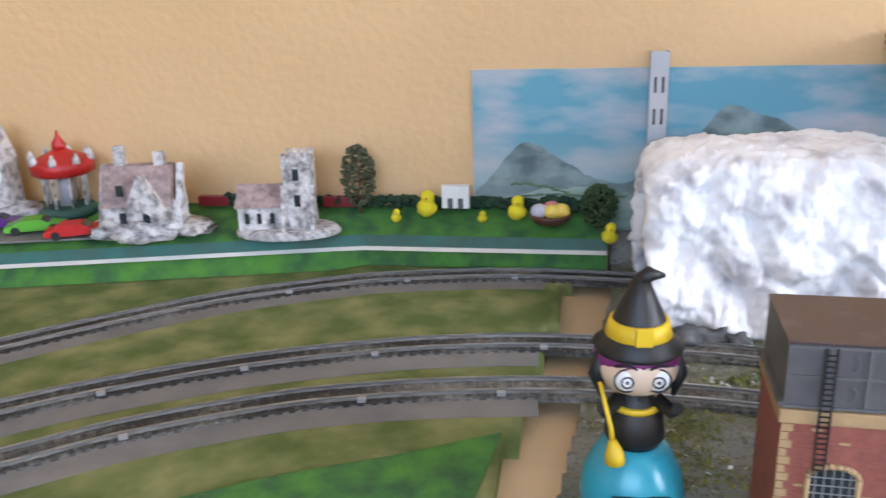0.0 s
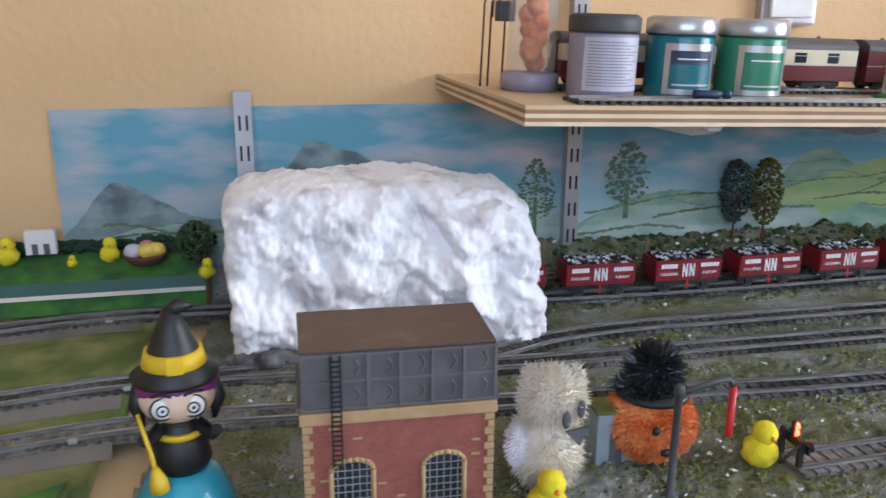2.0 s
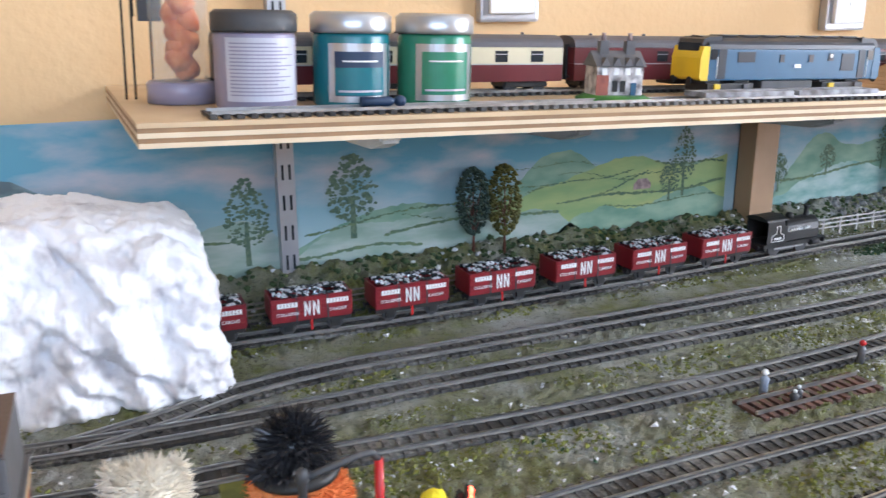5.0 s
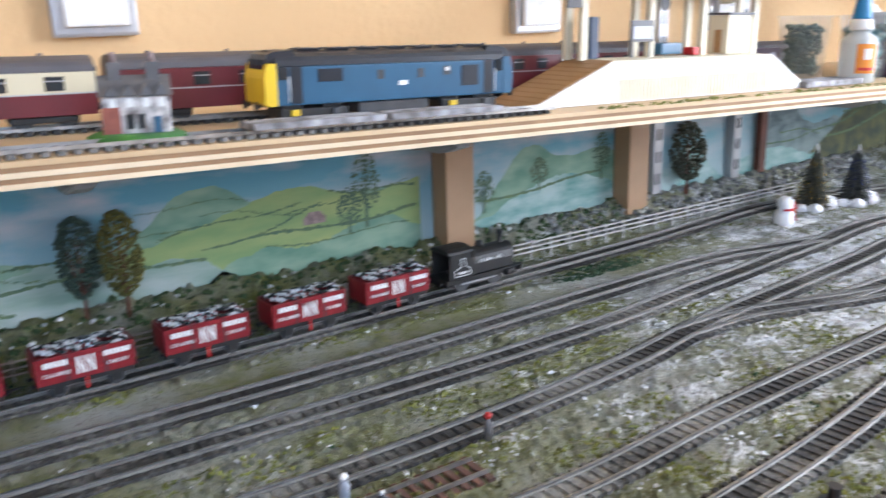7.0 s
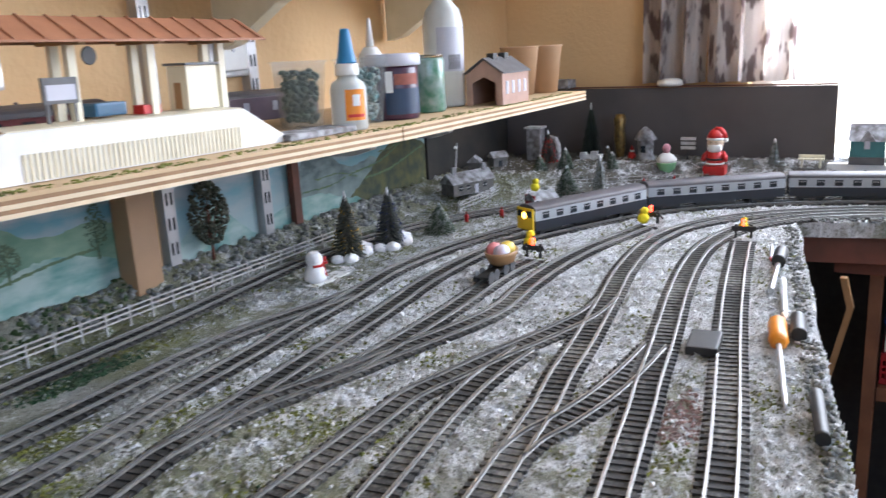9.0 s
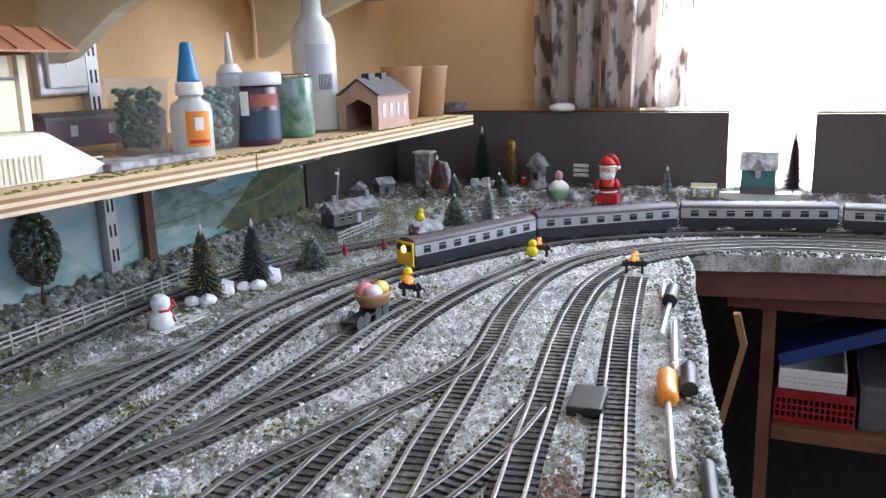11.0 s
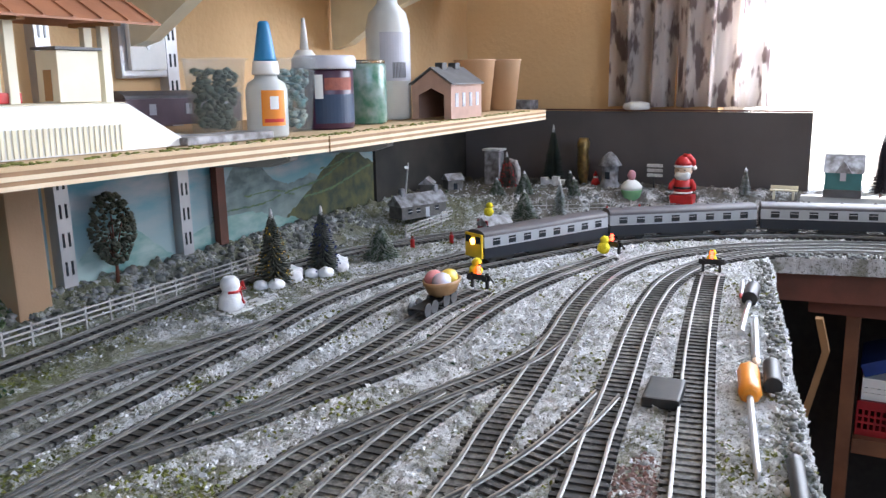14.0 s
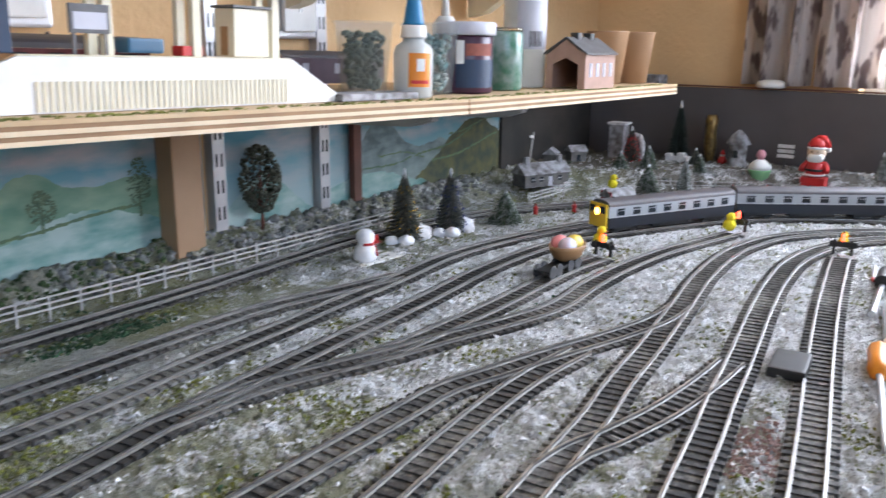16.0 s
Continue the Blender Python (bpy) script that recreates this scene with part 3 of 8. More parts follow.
M["sky_paint"] = brushed("painted_sky", (0.11, 0.32, 0.41), (0.5, 0.46, 0.47), 30, 0.34, (0.44, 0.68), (0.34, 0.46, 0.47), 0.045, 0.12)
M["hill_grey"] = brushed("painted_grey_hill", (0.09, 0.13, 0.14), (0.24, 0.32, 0.32), 70, 0.6, (0.35, 0.65), (0.26, 0.33, 0.31), 0.02, 0.09)
M["hill_green"] = brushed("painted_green_hill", (0.13, 0.27, 0.19), (0.26, 0.38, 0.27), 60, 0.4)
M["field"] = brushed("painted_field", (0.36, 0.42, 0.16), (0.22, 0.34, 0.14), 50, 0.3)
M["field_pale"] = brushed("painted_pale_field", (0.4, 0.46, 0.42), (0.22, 0.33, 0.26), 60, 0.3)
M["tree_paint"] = mat("painted_tree", (0.055, 0.11, 0.075), (0.14, 0.2, 0.12), 0.7, scale=220)
M["hedge_paint"] = mat("painted_hedge", (0.08, 0.15, 0.1), (0.14, 0.2, 0.09), 0.7, scale=150)
M["water_paint"] = brushed("painted_water", (0.4, 0.52, 0.49), (0.13, 0.3, 0.27), 60, 0.4)


def painted_hill(x0, x1, z0, top, peaks, seed, key, y, parent, name="painted_hill"):
    """A hill's outline as one flat layer of paint."""
    bm = bmesh.new()
    n = 90
    lo, hi = [], []
    for k in range(n + 1):
        x = x0 + (x1 - x0) * k / n
        h = sum(a * math.exp(-((x - c) / w) ** 2) for c, w, a in peaks) + 0.004 * noise.noise(Vector((x * 45, seed, 0))) + 0.0022 * noise.noise(Vector((x * 170, seed, 3)))
        lo.append(bm.verts.new((x, y, z0)))
        hi.append(bm.verts.new((x, y, max(z0 + 0.0005, min(top, z0 + h)))))
    for k in range(n):
        bm.faces.new((lo[k], lo[k + 1], hi[k + 1], hi[k]))
    return part(name, bm, M[key], parent)


def painted_tree(x, z, w, h, y, parent, seed):
    rnd = random.Random(seed)
    bm = bmesh.new()
    vs = [bm.verts.new((x + dx, y, z + dz)) for dx, dz in ((-w * 0.06, 0), (w * 0.06, 0), (w * 0.04, h * 0.5), (-w * 0.04, h * 0.5))]
    bm.faces.new(vs)
    for k in range(240):
        a, r = rnd.uniform(0, 6.28), math.sqrt(rnd.random())
        cx, cz, s = x + 0.44 * w * r * math.cos(a) * (1 - 0.3 * math.sin(a)), z + h * 0.6 + 0.38 * h * r * math.sin(a), w * rnd.uniform(0.02, 0.06)
        bm.faces.new([bm.verts.new((cx + s * math.cos(t) * rnd.uniform(0.7, 1.3), y - 0.000004 * k, cz + s * 0.7 * math.sin(t) * rnd.uniform(0.7, 1.3))) for t in [j * 0.785 for j in range(8)]])
    return part("painted_tree", bm, M["tree_paint"], parent)


def painted_hedge(x0, z0, x1, z1, y, parent, seed, size=0.0028):
    """A hedgerow or far wood as a ragged line of dabs."""
    rnd = random.Random(seed)
    bm = bmesh.new()
    n = int(abs(x1 - x0) / 0.0022)
    for k in range(n):
        u = k / n
        cx, cz = x0 + (x1 - x0) * u, z0 + (z1 - z0) * u + 0.004 * math.sin(u * 5 + seed) + rnd.uniform(-0.0008, 0.0008)
        s = size * rnd.uniform(0.4, 1.2)
        bm.faces.new([bm.verts.new((cx + 1.1 * s * math.cos(t) * rnd.uniform(0.7, 1.3), y - 0.000003 * k, cz + s * 0.6 * math.sin(t))) for t in [j * 1.047 for j in range(6)]])
    return part("painted_hedge", bm, M["hedge_paint"], parent)


def sheet(x0, x1, z0, z1, label):
    t = thing("painted_backdrop", label, "painted backdrop", "painted backdrops")
    part("paper", boxm(x0, -0.0022, z0, x1, -0.0006, z1), M["sky_paint"], t, "pale blue painted sky with clouds")
    return t
Y1, Y2, Y3, Y4 = -0.0026, -0.0030, -0.0034, -0.0038
b = sheet(0.103, 0.598, 0.02, 0.177, "paper backdrop painted with grey mountains under a cloudy sky")
painted_hill(0.104, 0.597, 0.021, 0.16, [(0.15, 0.028, 0.028), (0.185, 0.05, 0.036), (0.12, 0.05, 0.02), (0.335, 0.025, 0.04), (0.3, 0.045, 0.045), (0.375, 0.04, 0.055), (0.46, 0.1, 0.06), (0.25, 0.2, 0.03)], 1, "hill_grey", Y1, b)
painted_hill(0.104, 0.597, 0.021, 0.16, [(0.2, 0.12, 0.045), (0.42, 0.1, 0.05), (0.56, 0.06, 0.05)], 2, "field_pale", Y2, b)
painted_tree(0.565, 0.035, 0.045, 0.085, Y3, b, 4)
for k, (hx0, hz0, hx1, hz1) in enumerate(((0.11, 0.05, 0.25, 0.062), (0.14, 0.066, 0.24, 0.058), (0.5, 0.06, 0.59, 0.066))):
    painted_hedge(hx0, hz0, hx1, hz1, Y3 - 0.0004, b, 50 + k, 0.0024)
b = sheet(0.6, 1.152, 0.018, 0.179, "paper backdrop painted with green fields, trees and a farm")
painted_hill(0.601, 1.135, 0.019, 0.15, [(0.72, 0.12, 0.06), (0.9, 0.07, 0.08), (1.08, 0.14, 0.074)], 3, "hill_green", Y1, b)
painted_hill(0.601, 1.135, 0.019, 0.15, [(1.0, 0.09, 0.078), (1.15, 0.08, 0.075), (0.86, 0.1, 0.05)], 5, "field", Y2, b)
painted_hill(0.601, 0.95, 0.019, 0.15, [(0.66, 0.06, 0.04), (0.77, 0.07, 0.05), (0.88, 0.05, 0.035)], 6, "field_pale", Y3, b)
painted_hill(0.86, 1.135, 0.019, 0.15, [(0.95, 0.05, 0.03), (1.08, 0.08, 0.045)], 7, "hill_green", Y3, b)
painted_tree(0.668, 0.05, 0.055, 0.085, Y4, b, 8)
painted_tree(1.07, 0.055, 0.035, 0.085, Y4, b, 9)
painted_tree(1.05, 0.05, 0.03, 0.05, Y4 - 0.0004, b, 10)
for k, (hx0, hz0, hx1, hz1, hs) in enumerate(((0.62, 0.062, 0.8, 0.075, 0.0022), (0.7, 0.052, 0.9, 0.058, 0.0028), (0.86, 0.075, 1.0, 0.095, 0.0018), (0.95, 0.062, 1.13, 0.07, 0.003), (0.9, 0.06, 1.02, 0.085, 0.002), (1.03, 0.1, 1.13, 0.088, 0.002), (0.61, 0.04, 0.74, 0.036, 0.003), (0.78, 0.07, 0.9, 0.088, 0.0014), (0.9, 0.092, 1.0, 0.084, 0.0013), (0.98, 0.078, 1.12, 0.1, 0.0014), (0.72, 0.066, 0.83, 0.061, 0.0014), (0.96, 0.055, 1.12, 0.05, 0.0016), (0.84, 0.108, 0.95, 0.1, 0.0012))):
    painted_hedge(hx0, hz0, hx1, hz1, Y4 - 0.0008, b, 30 + k, hs)
bm = prism(bmesh.new(), [(1.0, 0.068), (1.024, 0.068), (1.024, 0.074), (1.018, 0.08), (1.006, 0.08), (1.0, 0.074)], "y", Y4 - 0.0002, Y4)
part("painted_farm", bm, M["roof"], b)
b = sheet(1.176, 1.478, 0.018, 0.176, "paper backdrop painted with a pale lake and trees")
painted_hill(1.201, 1.477, 0.019, 0.13, [(1.28, 0.06, 0.085), (1.4, 0.08, 0.08)], 11, "hill_green", Y1, b)
painted_hill(1.201, 1.477, 0.019, 0.13, [(1.34, 0.12, 0.055)], 12, "water_paint", Y2, b)
painted_tree(1.4, 0.06, 0.03, 0.06, Y3, b, 13)
painted_tree(1.3, 0.06, 0.03, 0.04, Y3, b, 14)
painted_tree(1.22, 0.045, 0.03, 0.05, Y3, b, 19)
painted_hedge(1.21, 0.062, 1.4, 0.068, Y3 - 0.0005, b, 60, 0.003)
b = sheet(1.503, 1.64, 0.02, 0.174, "paper backdrop painted with misty green water")
painted_hill(1.504, 1.639, 0.021, 0.13, [(1.56, 0.06, 0.06)], 15, "water_paint", Y1, b)
b = sheet(1.664, 2.06, 0.02, 0.172, "paper backdrop painted with misty hills and autumn fields")
painted_hill(1.665, 2.059, 0.021, 0.15, [(1.76, 0.06, 0.1), (1.9, 0.1, 0.07)], 16, "hill_grey", Y1, b)
M["autumn"] = mat("painted_autumn_field", (0.13, 0.125, 0.05), (0.045, 0.065, 0.045), 0.7, scale=60)
painted_hill(1.8, 2.059, 0.021, 0.15, [(1.99, 0.12, 0.095)], 17, "autumn", Y2, b)
painted_hill(1.665, 1.9, 0.021, 0.15, [(1.74, 0.12, 0.04)], 18, "water_paint", Y3, b)
for k, (hx0, hz0, hx1, hz1, hs) in enumerate(((1.7, 0.06, 1.83, 0.075, 0.0022), (1.84, 0.07, 1.98, 0.1, 0.0024), (1.88, 0.062, 2.05, 0.085, 0.003), (1.92, 0.1, 2.05, 0.112, 0.0022), (1.76, 0.085, 1.86, 0.07, 0.002))):
    painted_hedge(hx0, hz0, hx1, hz1, Y4 - 0.0008, b, 70 + k, hs)
# The backdrop's last stretch, coloured dark for the shade in the corner.
solid("dark_card", boxm(2.062, -0.006, 0.02, 2.396, -0.001, 0.157), mat("shaded_backdrop_brown", (0.05, 0.042, 0.035), (0.02, 0.02, 0.018), 0.8, scale=14), "end of the painted backdrop in the corner, shade in its colour", "card")

# posts under the shelf
for x0, x1, top in ((1.15, 1.186, 0.1735), (1.42, 1.455, 0.167)):
    t = thing("shelf_post", "square tan wooden post holding up the shelf", "wooden post", "shelf posts")
    part("post", boxm(x0, -0.031, 0.008, x1, -0.0045, top, bevel=0.002), M["plant_post"], t)
solid("dark_batten", boxm(1.702, -0.014, 0.03, 1.716, -0.0045, 0.162, bevel=0.001), M["wood_red"], "thin dark wooden batten on the wall", "batten")

# ---- grey boards at the window ----
for y0, y1, lab in ((-0.607, -0.008, "tall grey card board standing before the window"), (-1.25, -0.735, "second grey card board beside a gap")):
    t = thing("grey_board", lab, "card board", "grey boards")
    part("panel", boxm(2.372, y0, 0.02, 2.378, y1, 0.152 + (0.002 if y1 > -0.5 else 0), bevel=0.001), M["grey"], t)
    part("top_edge", boxm(2.371, y0, 0.153 if y1 < -0.5 else 0.155, 2.379, y1, 0.156 if y1 < -0.5 else 0.1575, bevel=0.0005), M["wood_red"], t)
bm = bmesh.new()
box(bm, 2.34, -0.72, 0.001, 2.385, -0.60, 0.03)
solid("white_block", bm, M["white"], "white painted block in the gap between the boards", "block")

# ---- curtain ----
M["curtain"] = brushed("leaf_print_curtain", (0.86, 0.82, 0.8), (0.34, 0.28, 0.275), 48, 1.0, (0.52, 0.6))
for n in M["curtain"].node_tree.nodes:
    if n.type == "MAPPING":
        n.inputs["Scale"].default_value, n.inputs["Rotation"].default_value = (1, 1, 0.42), (0.6, 0, 0)
    if n.type == "TEX_NOISE" and n.inputs["Scale"].default_value == 48:
        n.inputs["Detail"].default_value = 3.0
bm = bmesh.new()
prev = None
for k in range(81):
    u = k / 80
    y = -0.285 - 0.255 * u
    x = 2.375 + 0.018 * math.sin(u * 34) + 0.006 * math.sin(u * 81)
    col = [bm.verts.new((x - 0.004 * math.sin(z * 9 + k * 0.3), y - 0.03 * u * (z - 0.16), z)) for z in [0.162 + 0.64 * j / 16 for j in range(17)]]
    if prev:
        for a in range(16):
            bm.faces.new((prev[a], col[a], col[a + 1], prev[a + 1])).smooth = True
    prev = col
nt = M["curtain"].node_tree
tl, ms = nt.nodes.new("ShaderNodeBsdfTranslucent"), nt.nodes.new("ShaderNodeMixShader")
bs = nt.nodes["Principled BSDF"]
nt.links.new(bs.inputs["Base Color"].links[0].from_socket, tl.inputs["Color"])
ms.inputs[0].default_value = 0.75
nt.links.new(bs.outputs[0], ms.inputs[1])
nt.links.new(tl.outputs[0], ms.inputs[2])
nt.links.new(ms.outputs[0], nt.nodes["Material Output"].inputs[0])
cur = solid("curtain", bm, M["curtain"], "pale curtain with dark leaf print hanging at the window", "curtain")
md = cur.modifiers.new("thickness", "SOLIDIFY")
md.thickness = 0.002
solid("sill_dish", lathe([(0.02, 0), (0.024, 0.003), (0.022, 0.01), (0.012, 0.013)], 20), M["white"], "small white dish on the board's top", "dish", m=pose(2.365, -0.335, 0.158))

# ---- cotton snow tunnel ----
M["stone_rock"] = mat("dark_rock", (0.07, 0.068, 0.07), (0.18, 0.18, 0.18), 0.9, scale=90, bump=0.6)
bm = bmesh.new()
nu, nv = 210, 190
arc = [(-0.072 * (abs(math.cos(a)) ** 0.5) * (1 if math.cos(a) > 0 else -1), 0.13 * math.sin(a) ** 0.42) for a in [math.pi * k / 6000 for k in range(6001)]]
gone = np.concatenate([[0.0], np.cumsum([math.hypot(b[0] - a[0], b[1] - a[1]) for a, b in zip(arc, arc[1:])])])
turn = np.interp(np.linspace(0, gone[-1], nv + 1), gone, np.linspace(0, math.pi, 6001))
grid = []
for i in range(nu + 1):
    u = i / nu
    x = 0.254 + 0.25 * u
    end = min(1.0, min(u, 1 - u) / 0.09)
    rim = math.sqrt(max(0.0, 1 - (1 - end) ** 2))
    row = []
    for j in range(nv + 1):
        v = j / nv
        hgt = (0.124 + 0.014 * math.sin(math.pi * u) - 0.006 * u) * (0.88 + 0.12 * rim)
        th = float(turn[j])
        c, sn = math.cos(th), math.sin(th)
        y = -0.118 - 0.072 * (abs(c) ** 0.5) * (1 if c > 0 else -1) - 0.008 * max(0.0, 1 - 2.5 * sn) * (c > 0)
        z = hgt * sn ** 0.42
        p = Vector((x, y, z))
        q = p + Vector((noise.noise(p * 24), noise.noise(p * 24 + Vector((9, 0, 0))), noise.noise(p * 24 + Vector((0, 9, 0))))) * 0.014
        lump = 1.2 * noise.noise(q * 18 + Vector((3, 1, 7))) + 0.65 * noise.noise(q * 40) + 0.22 * noise.noise(q * 95)
        crease = max(0.0, 1 - 4.5 * abs(noise.noise(Vector((q.x * 21 + q.z * 9, q.y * 9, q.z * 15 + 4)))))
        roll = 0.7 * math.exp(-((u - 0.05) / 0.05) ** 2) + 1.2 * math.exp(-((u - 0.8 + 0.1 * (z / 0.1)) / 0.03) ** 2)
        body = min(1.0, 0.4 + z / 0.05) * (0.5 + 0.5 * min(1.0, abs(c) * 1.6))
        d = (0.0165 * lump - 0.009 * crease + 0.009 * roll) * body - 0.012 * math.exp(-((x - 0.452) / 0.007) ** 2 - ((z - 0.108) / 0.012) ** 2) - 0.012 * math.exp(-((x - 0.297) / 0.006) ** 2 - ((z - 0.112) / 0.006) ** 2) + 0.002 * noise.fractal(p * 85, 0.8, 2.0, 4)
        n = Vector((0, -c, sn)).normalized()
        p += Vector((n.x, n.y, 0.4 * n.z)) * d
        p.y = p.y + (0.012 * (1 - rim) if v < 0.5 else 0)
        p.x += (0.006 * noise.noise(Vector((z * 30, y * 20, 5))) + 0.002 * noise.noise(Vector((z * 120, y * 90, 9)))) * (1 - end) * (1 if u > 0.5 else -1) + (0.012 * (1 - z / 0.1) * (1 - end) if u > 0.5 else 0)
        p.z = max(p.z, 0.0)
        row.append(bm.verts.new(p))
    grid.append(row)
for i in range(nu):
    for j in range(nv):
        bm.faces.new((grid[i][j], grid[i + 1][j], grid[i + 1][j + 1], grid[i][j + 1])).smooth = True
tun = thing("cotton_snow_tunnel", "tunnel draped in thick white cotton wool snow", "snow tunnel")
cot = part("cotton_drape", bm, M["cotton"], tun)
for k, (x, y, r) in enumerate(((0.268, -0.2, 0.009), (0.285, -0.203, 0.012), (0.303, -0.202, 0.01), (0.32, -0.204, 0.008), (0.258, -0.196, 0.007))):
    part("rock", ball(bmesh.new(), (x, y, r * 0.4), r, (1.2, 0.8, 0.8), 3, 0.6), M["stone_rock"], tun, "dark rock at the tunnel foot")
md = cot.modifiers.new("thickness", "SOLIDIFY")
md.thickness, md.offset = 0.006, -1
tx = bpy.data.textures.new("fluff", "CLOUDS")
tx.noise_scale = 0.007
md = cot.modifiers.new("fluff", "DISPLACE")
md.texture, md.strength, md.texture_coords = tx, 0.005, "LOCAL"

# ---- water tower ----
M["rib"] = mat("tank_rib_grey", (0.14, 0.136, 0.136), (0.11, 0.107, 0.107), 0.5)
def water_tower(m):
    t = thing("water_tower", "brick water tower model with a grey panelled tank", "water tower", m=m)
    L, W = 0.0475, 0.027
    part("brick_wall", boxm(-L, -W, 0, L, W, 0.074), M["brick"], t, "red brick walls")
    part("cornice", boxm(-L - 0.0015, -W - 0.0015, 0.0745, L + 0.0015, W + 0.0015, 0.081, bevel=0.001), M["sand"], t)
    part("tank", boxm(-L, -W, 0.0814, L, W, 0.1112), M["tank"], t)
    part("tank_cover", boxm(-L - 0.0004, -W - 0.0004, 0.1115, L + 0.0004, W + 0.0004, 0.1128, bevel=0.0004), M["tank_top"], t, "flat brown cover")
    for k in range(6):
        x = -L + 0.0165 + (2 * L - 0.0165) * k / 5
        part("tank_rib", boxm(x - 0.0008, -W - 0.0012, 0.0816, x + 0.0008, -W - 0.0001, 0.111), M["rib"], t)
    for k in range(5):
        xc = -L + 0.0165 + (2 * L - 0.0165) * (k + 0.5) / 5
        for z in (0.0895, 0.1035):
            part("tank_boss", tube(bmesh.new(), [(xc + 0.0038 * math.cos(a), -W - 0.0003, z + 0.0038 * math.sin(a)) for a in [-1.2 + 0.3 * j for j in range(9)]], 0.00055, 5), M["rib"], t)
    for z in (0.082, 0.0962, 0.1098):
        part("tank_rib", boxm(-L, -W - 0.001, z, L, -W - 0.00005, z + 0.0012), M["rib"], t)
    for sx in (-1, 1):
        part("tank_rib", boxm(sx * L - 0.001 + sx * 0.0012, -W, 0.0816, sx * L + 0.001 + sx * 0.0012, W, 0.084), M["tank"], t)
    # quoins and coursing
    q = mesh_of("quoin", boxm(-0.0025, -0.0005, 0, 0.0025, 0.0005, 0.0036), M["sand"])
    q2 = mesh_of("quoin", boxm(-0.0016, -0.0005, 0, 0.0016, 0.0005, 0.0036), M["sand"])
    for k in range(18):
        for sx in (-1, 1):
            o = new("quoin", q if k % 2 else q2)
            o.parent = t
            o.location = (sx * (L - (0.0024 if k % 2 else 0.0015)), -W - 0.0004, 0.0008 + 0.0041 * k)
    rnd = random.Random(5)
    course = mesh_of("brick", boxm(-0.0021, -0.0003, 0, 0.0021, 0.0002, 0.0014), M["brick"])
    odd = mesh_of("brick", boxm(-0.0021, -0.0004, 0, 0.0021, 0.0002, 0.0013), M["sand"])
    for r in range(36):
        for c in range(17):
            x, z = -L + 0.0075 + 0.00475 * c + (0.0024 if r % 2 else 0), 0.001 + 0.002 * r
            if abs(x + 0.024) < 0.0135 and 0.02 < z < 0.06 or abs(x - 0.022) < 0.0135 and 0.02 < z < 0.06 or x > L - 0.006 or rnd.random() < 0.52:
                continue
            o = new("brick", odd if rnd.random() < 0.05 else course)
            o.parent = t
            o.location = (x, -W, z)
    for cx in (-0.024, 0.022):
        w = thing("window", "", "")
        w.parent = t
        arch = [(cx + 0.0105 * math.cos(a) , 0.0485 + 0.006 * math.sin(a)) for a in [math.pi * k / 10 for k in range(11)]] + [(cx - 0.0105, 0.0245), (cx + 0.0105, 0.0245)]
        part("pane", prism(bmesh.new(), arch, "y", -W - 0.0004, -W - 0.0001), M["window_dark"], w)
        ring = bmesh.new()
        for (xa, za), (xb, zb) in zip(arch, arch[1:] + arch[:1]):
            tube(ring, [(xa, -W - 0.0006, za), (xb, -W - 0.0006, zb)], 0.0014, 5)
        part("surround", ring, M["sand"], w, "sandstone surround")
        bars = bmesh.new()
        for k in range(-2, 3):
            box(bars, cx + k * 0.0036 - 0.00022, -W - 0.0009, 0.0245, cx + k * 0.0036 + 0.00022, -W - 0.0005, 0.0535)
        for k in range(6):
            box(bars, cx - 0.0103, -W - 0.0009, 0.0285 + 0.004 * k, cx + 0.0103, -W - 0.0005, 0.0289 + 0.004 * k)
        part("glazing", bars, M["steel"], w)
    lad = bmesh.new()
    for s in (-1, 1):
        box(lad, -0.031 + s * 0.0022 - 0.0004, -W - 0.003, 0.052, -0.031 + s * 0.0022 + 0.0004, -W - 0.0022, 0.111)
    for k in range(22):
        box(lad, -0.0332, -W - 0.0028, 0.053 + 0.0026 * k, -0.0288, -W - 0.0023, 0.0536 + 0.0026 * k)
    part("ladder", lad, M["black"], t)
    return t
water_tower(pose(0.342, -0.42, 0, 0, 0, -2.5))

# ---- wagons and engines ----
def on_line(pts, x=None, back=0.0):
    """The place on a line where it passes x, or back metres behind the place."""
    line = spline(pts, 0.002)
    k = min((abs(p.x - x), i) for i, (p, h) in enumerate(line))[1] + int(round(back / 0.002))
    p, h = line[k]
    return Matrix.Translation((p.x, p.y, 0.0052)) @ Matrix.Rotation(h, 4, "Z")


def wheelset(t, x, r=0.0062, gauge=0.0085):
    for s in (-1, 1):
        part("wheel", lathe([(r, -0.0009), (r + 0.0008, -0.0009), (r + 0.0008, -0.0002), (r, 0), (r, 0.0012), (r * 0.75, 0.0014), (r * 0.2, 0.001)], 18), M["dark"], t).matrix_local = pose(x, s * gauge, r, 90 * s)


def bars_text(t, rows, x, y, z, mat_key="text"):
    """Illegible or private lettering as plain bars: rows of (dx, dz, width, height)."""
    bm = bmesh.new()
    for dx, dz, w, h in rows:
        n = max(1, int(w / 0.0026))
        for k in range(n):
            a = x + dx - w / 2 + w * k / n
            box(bm, a + 0.0002, y - 0.00035, z + dz - h / 2, a + w / n - 0.0004, y, z + dz + h / 2)
    return part("lettering", bm, M[mat_key], t)


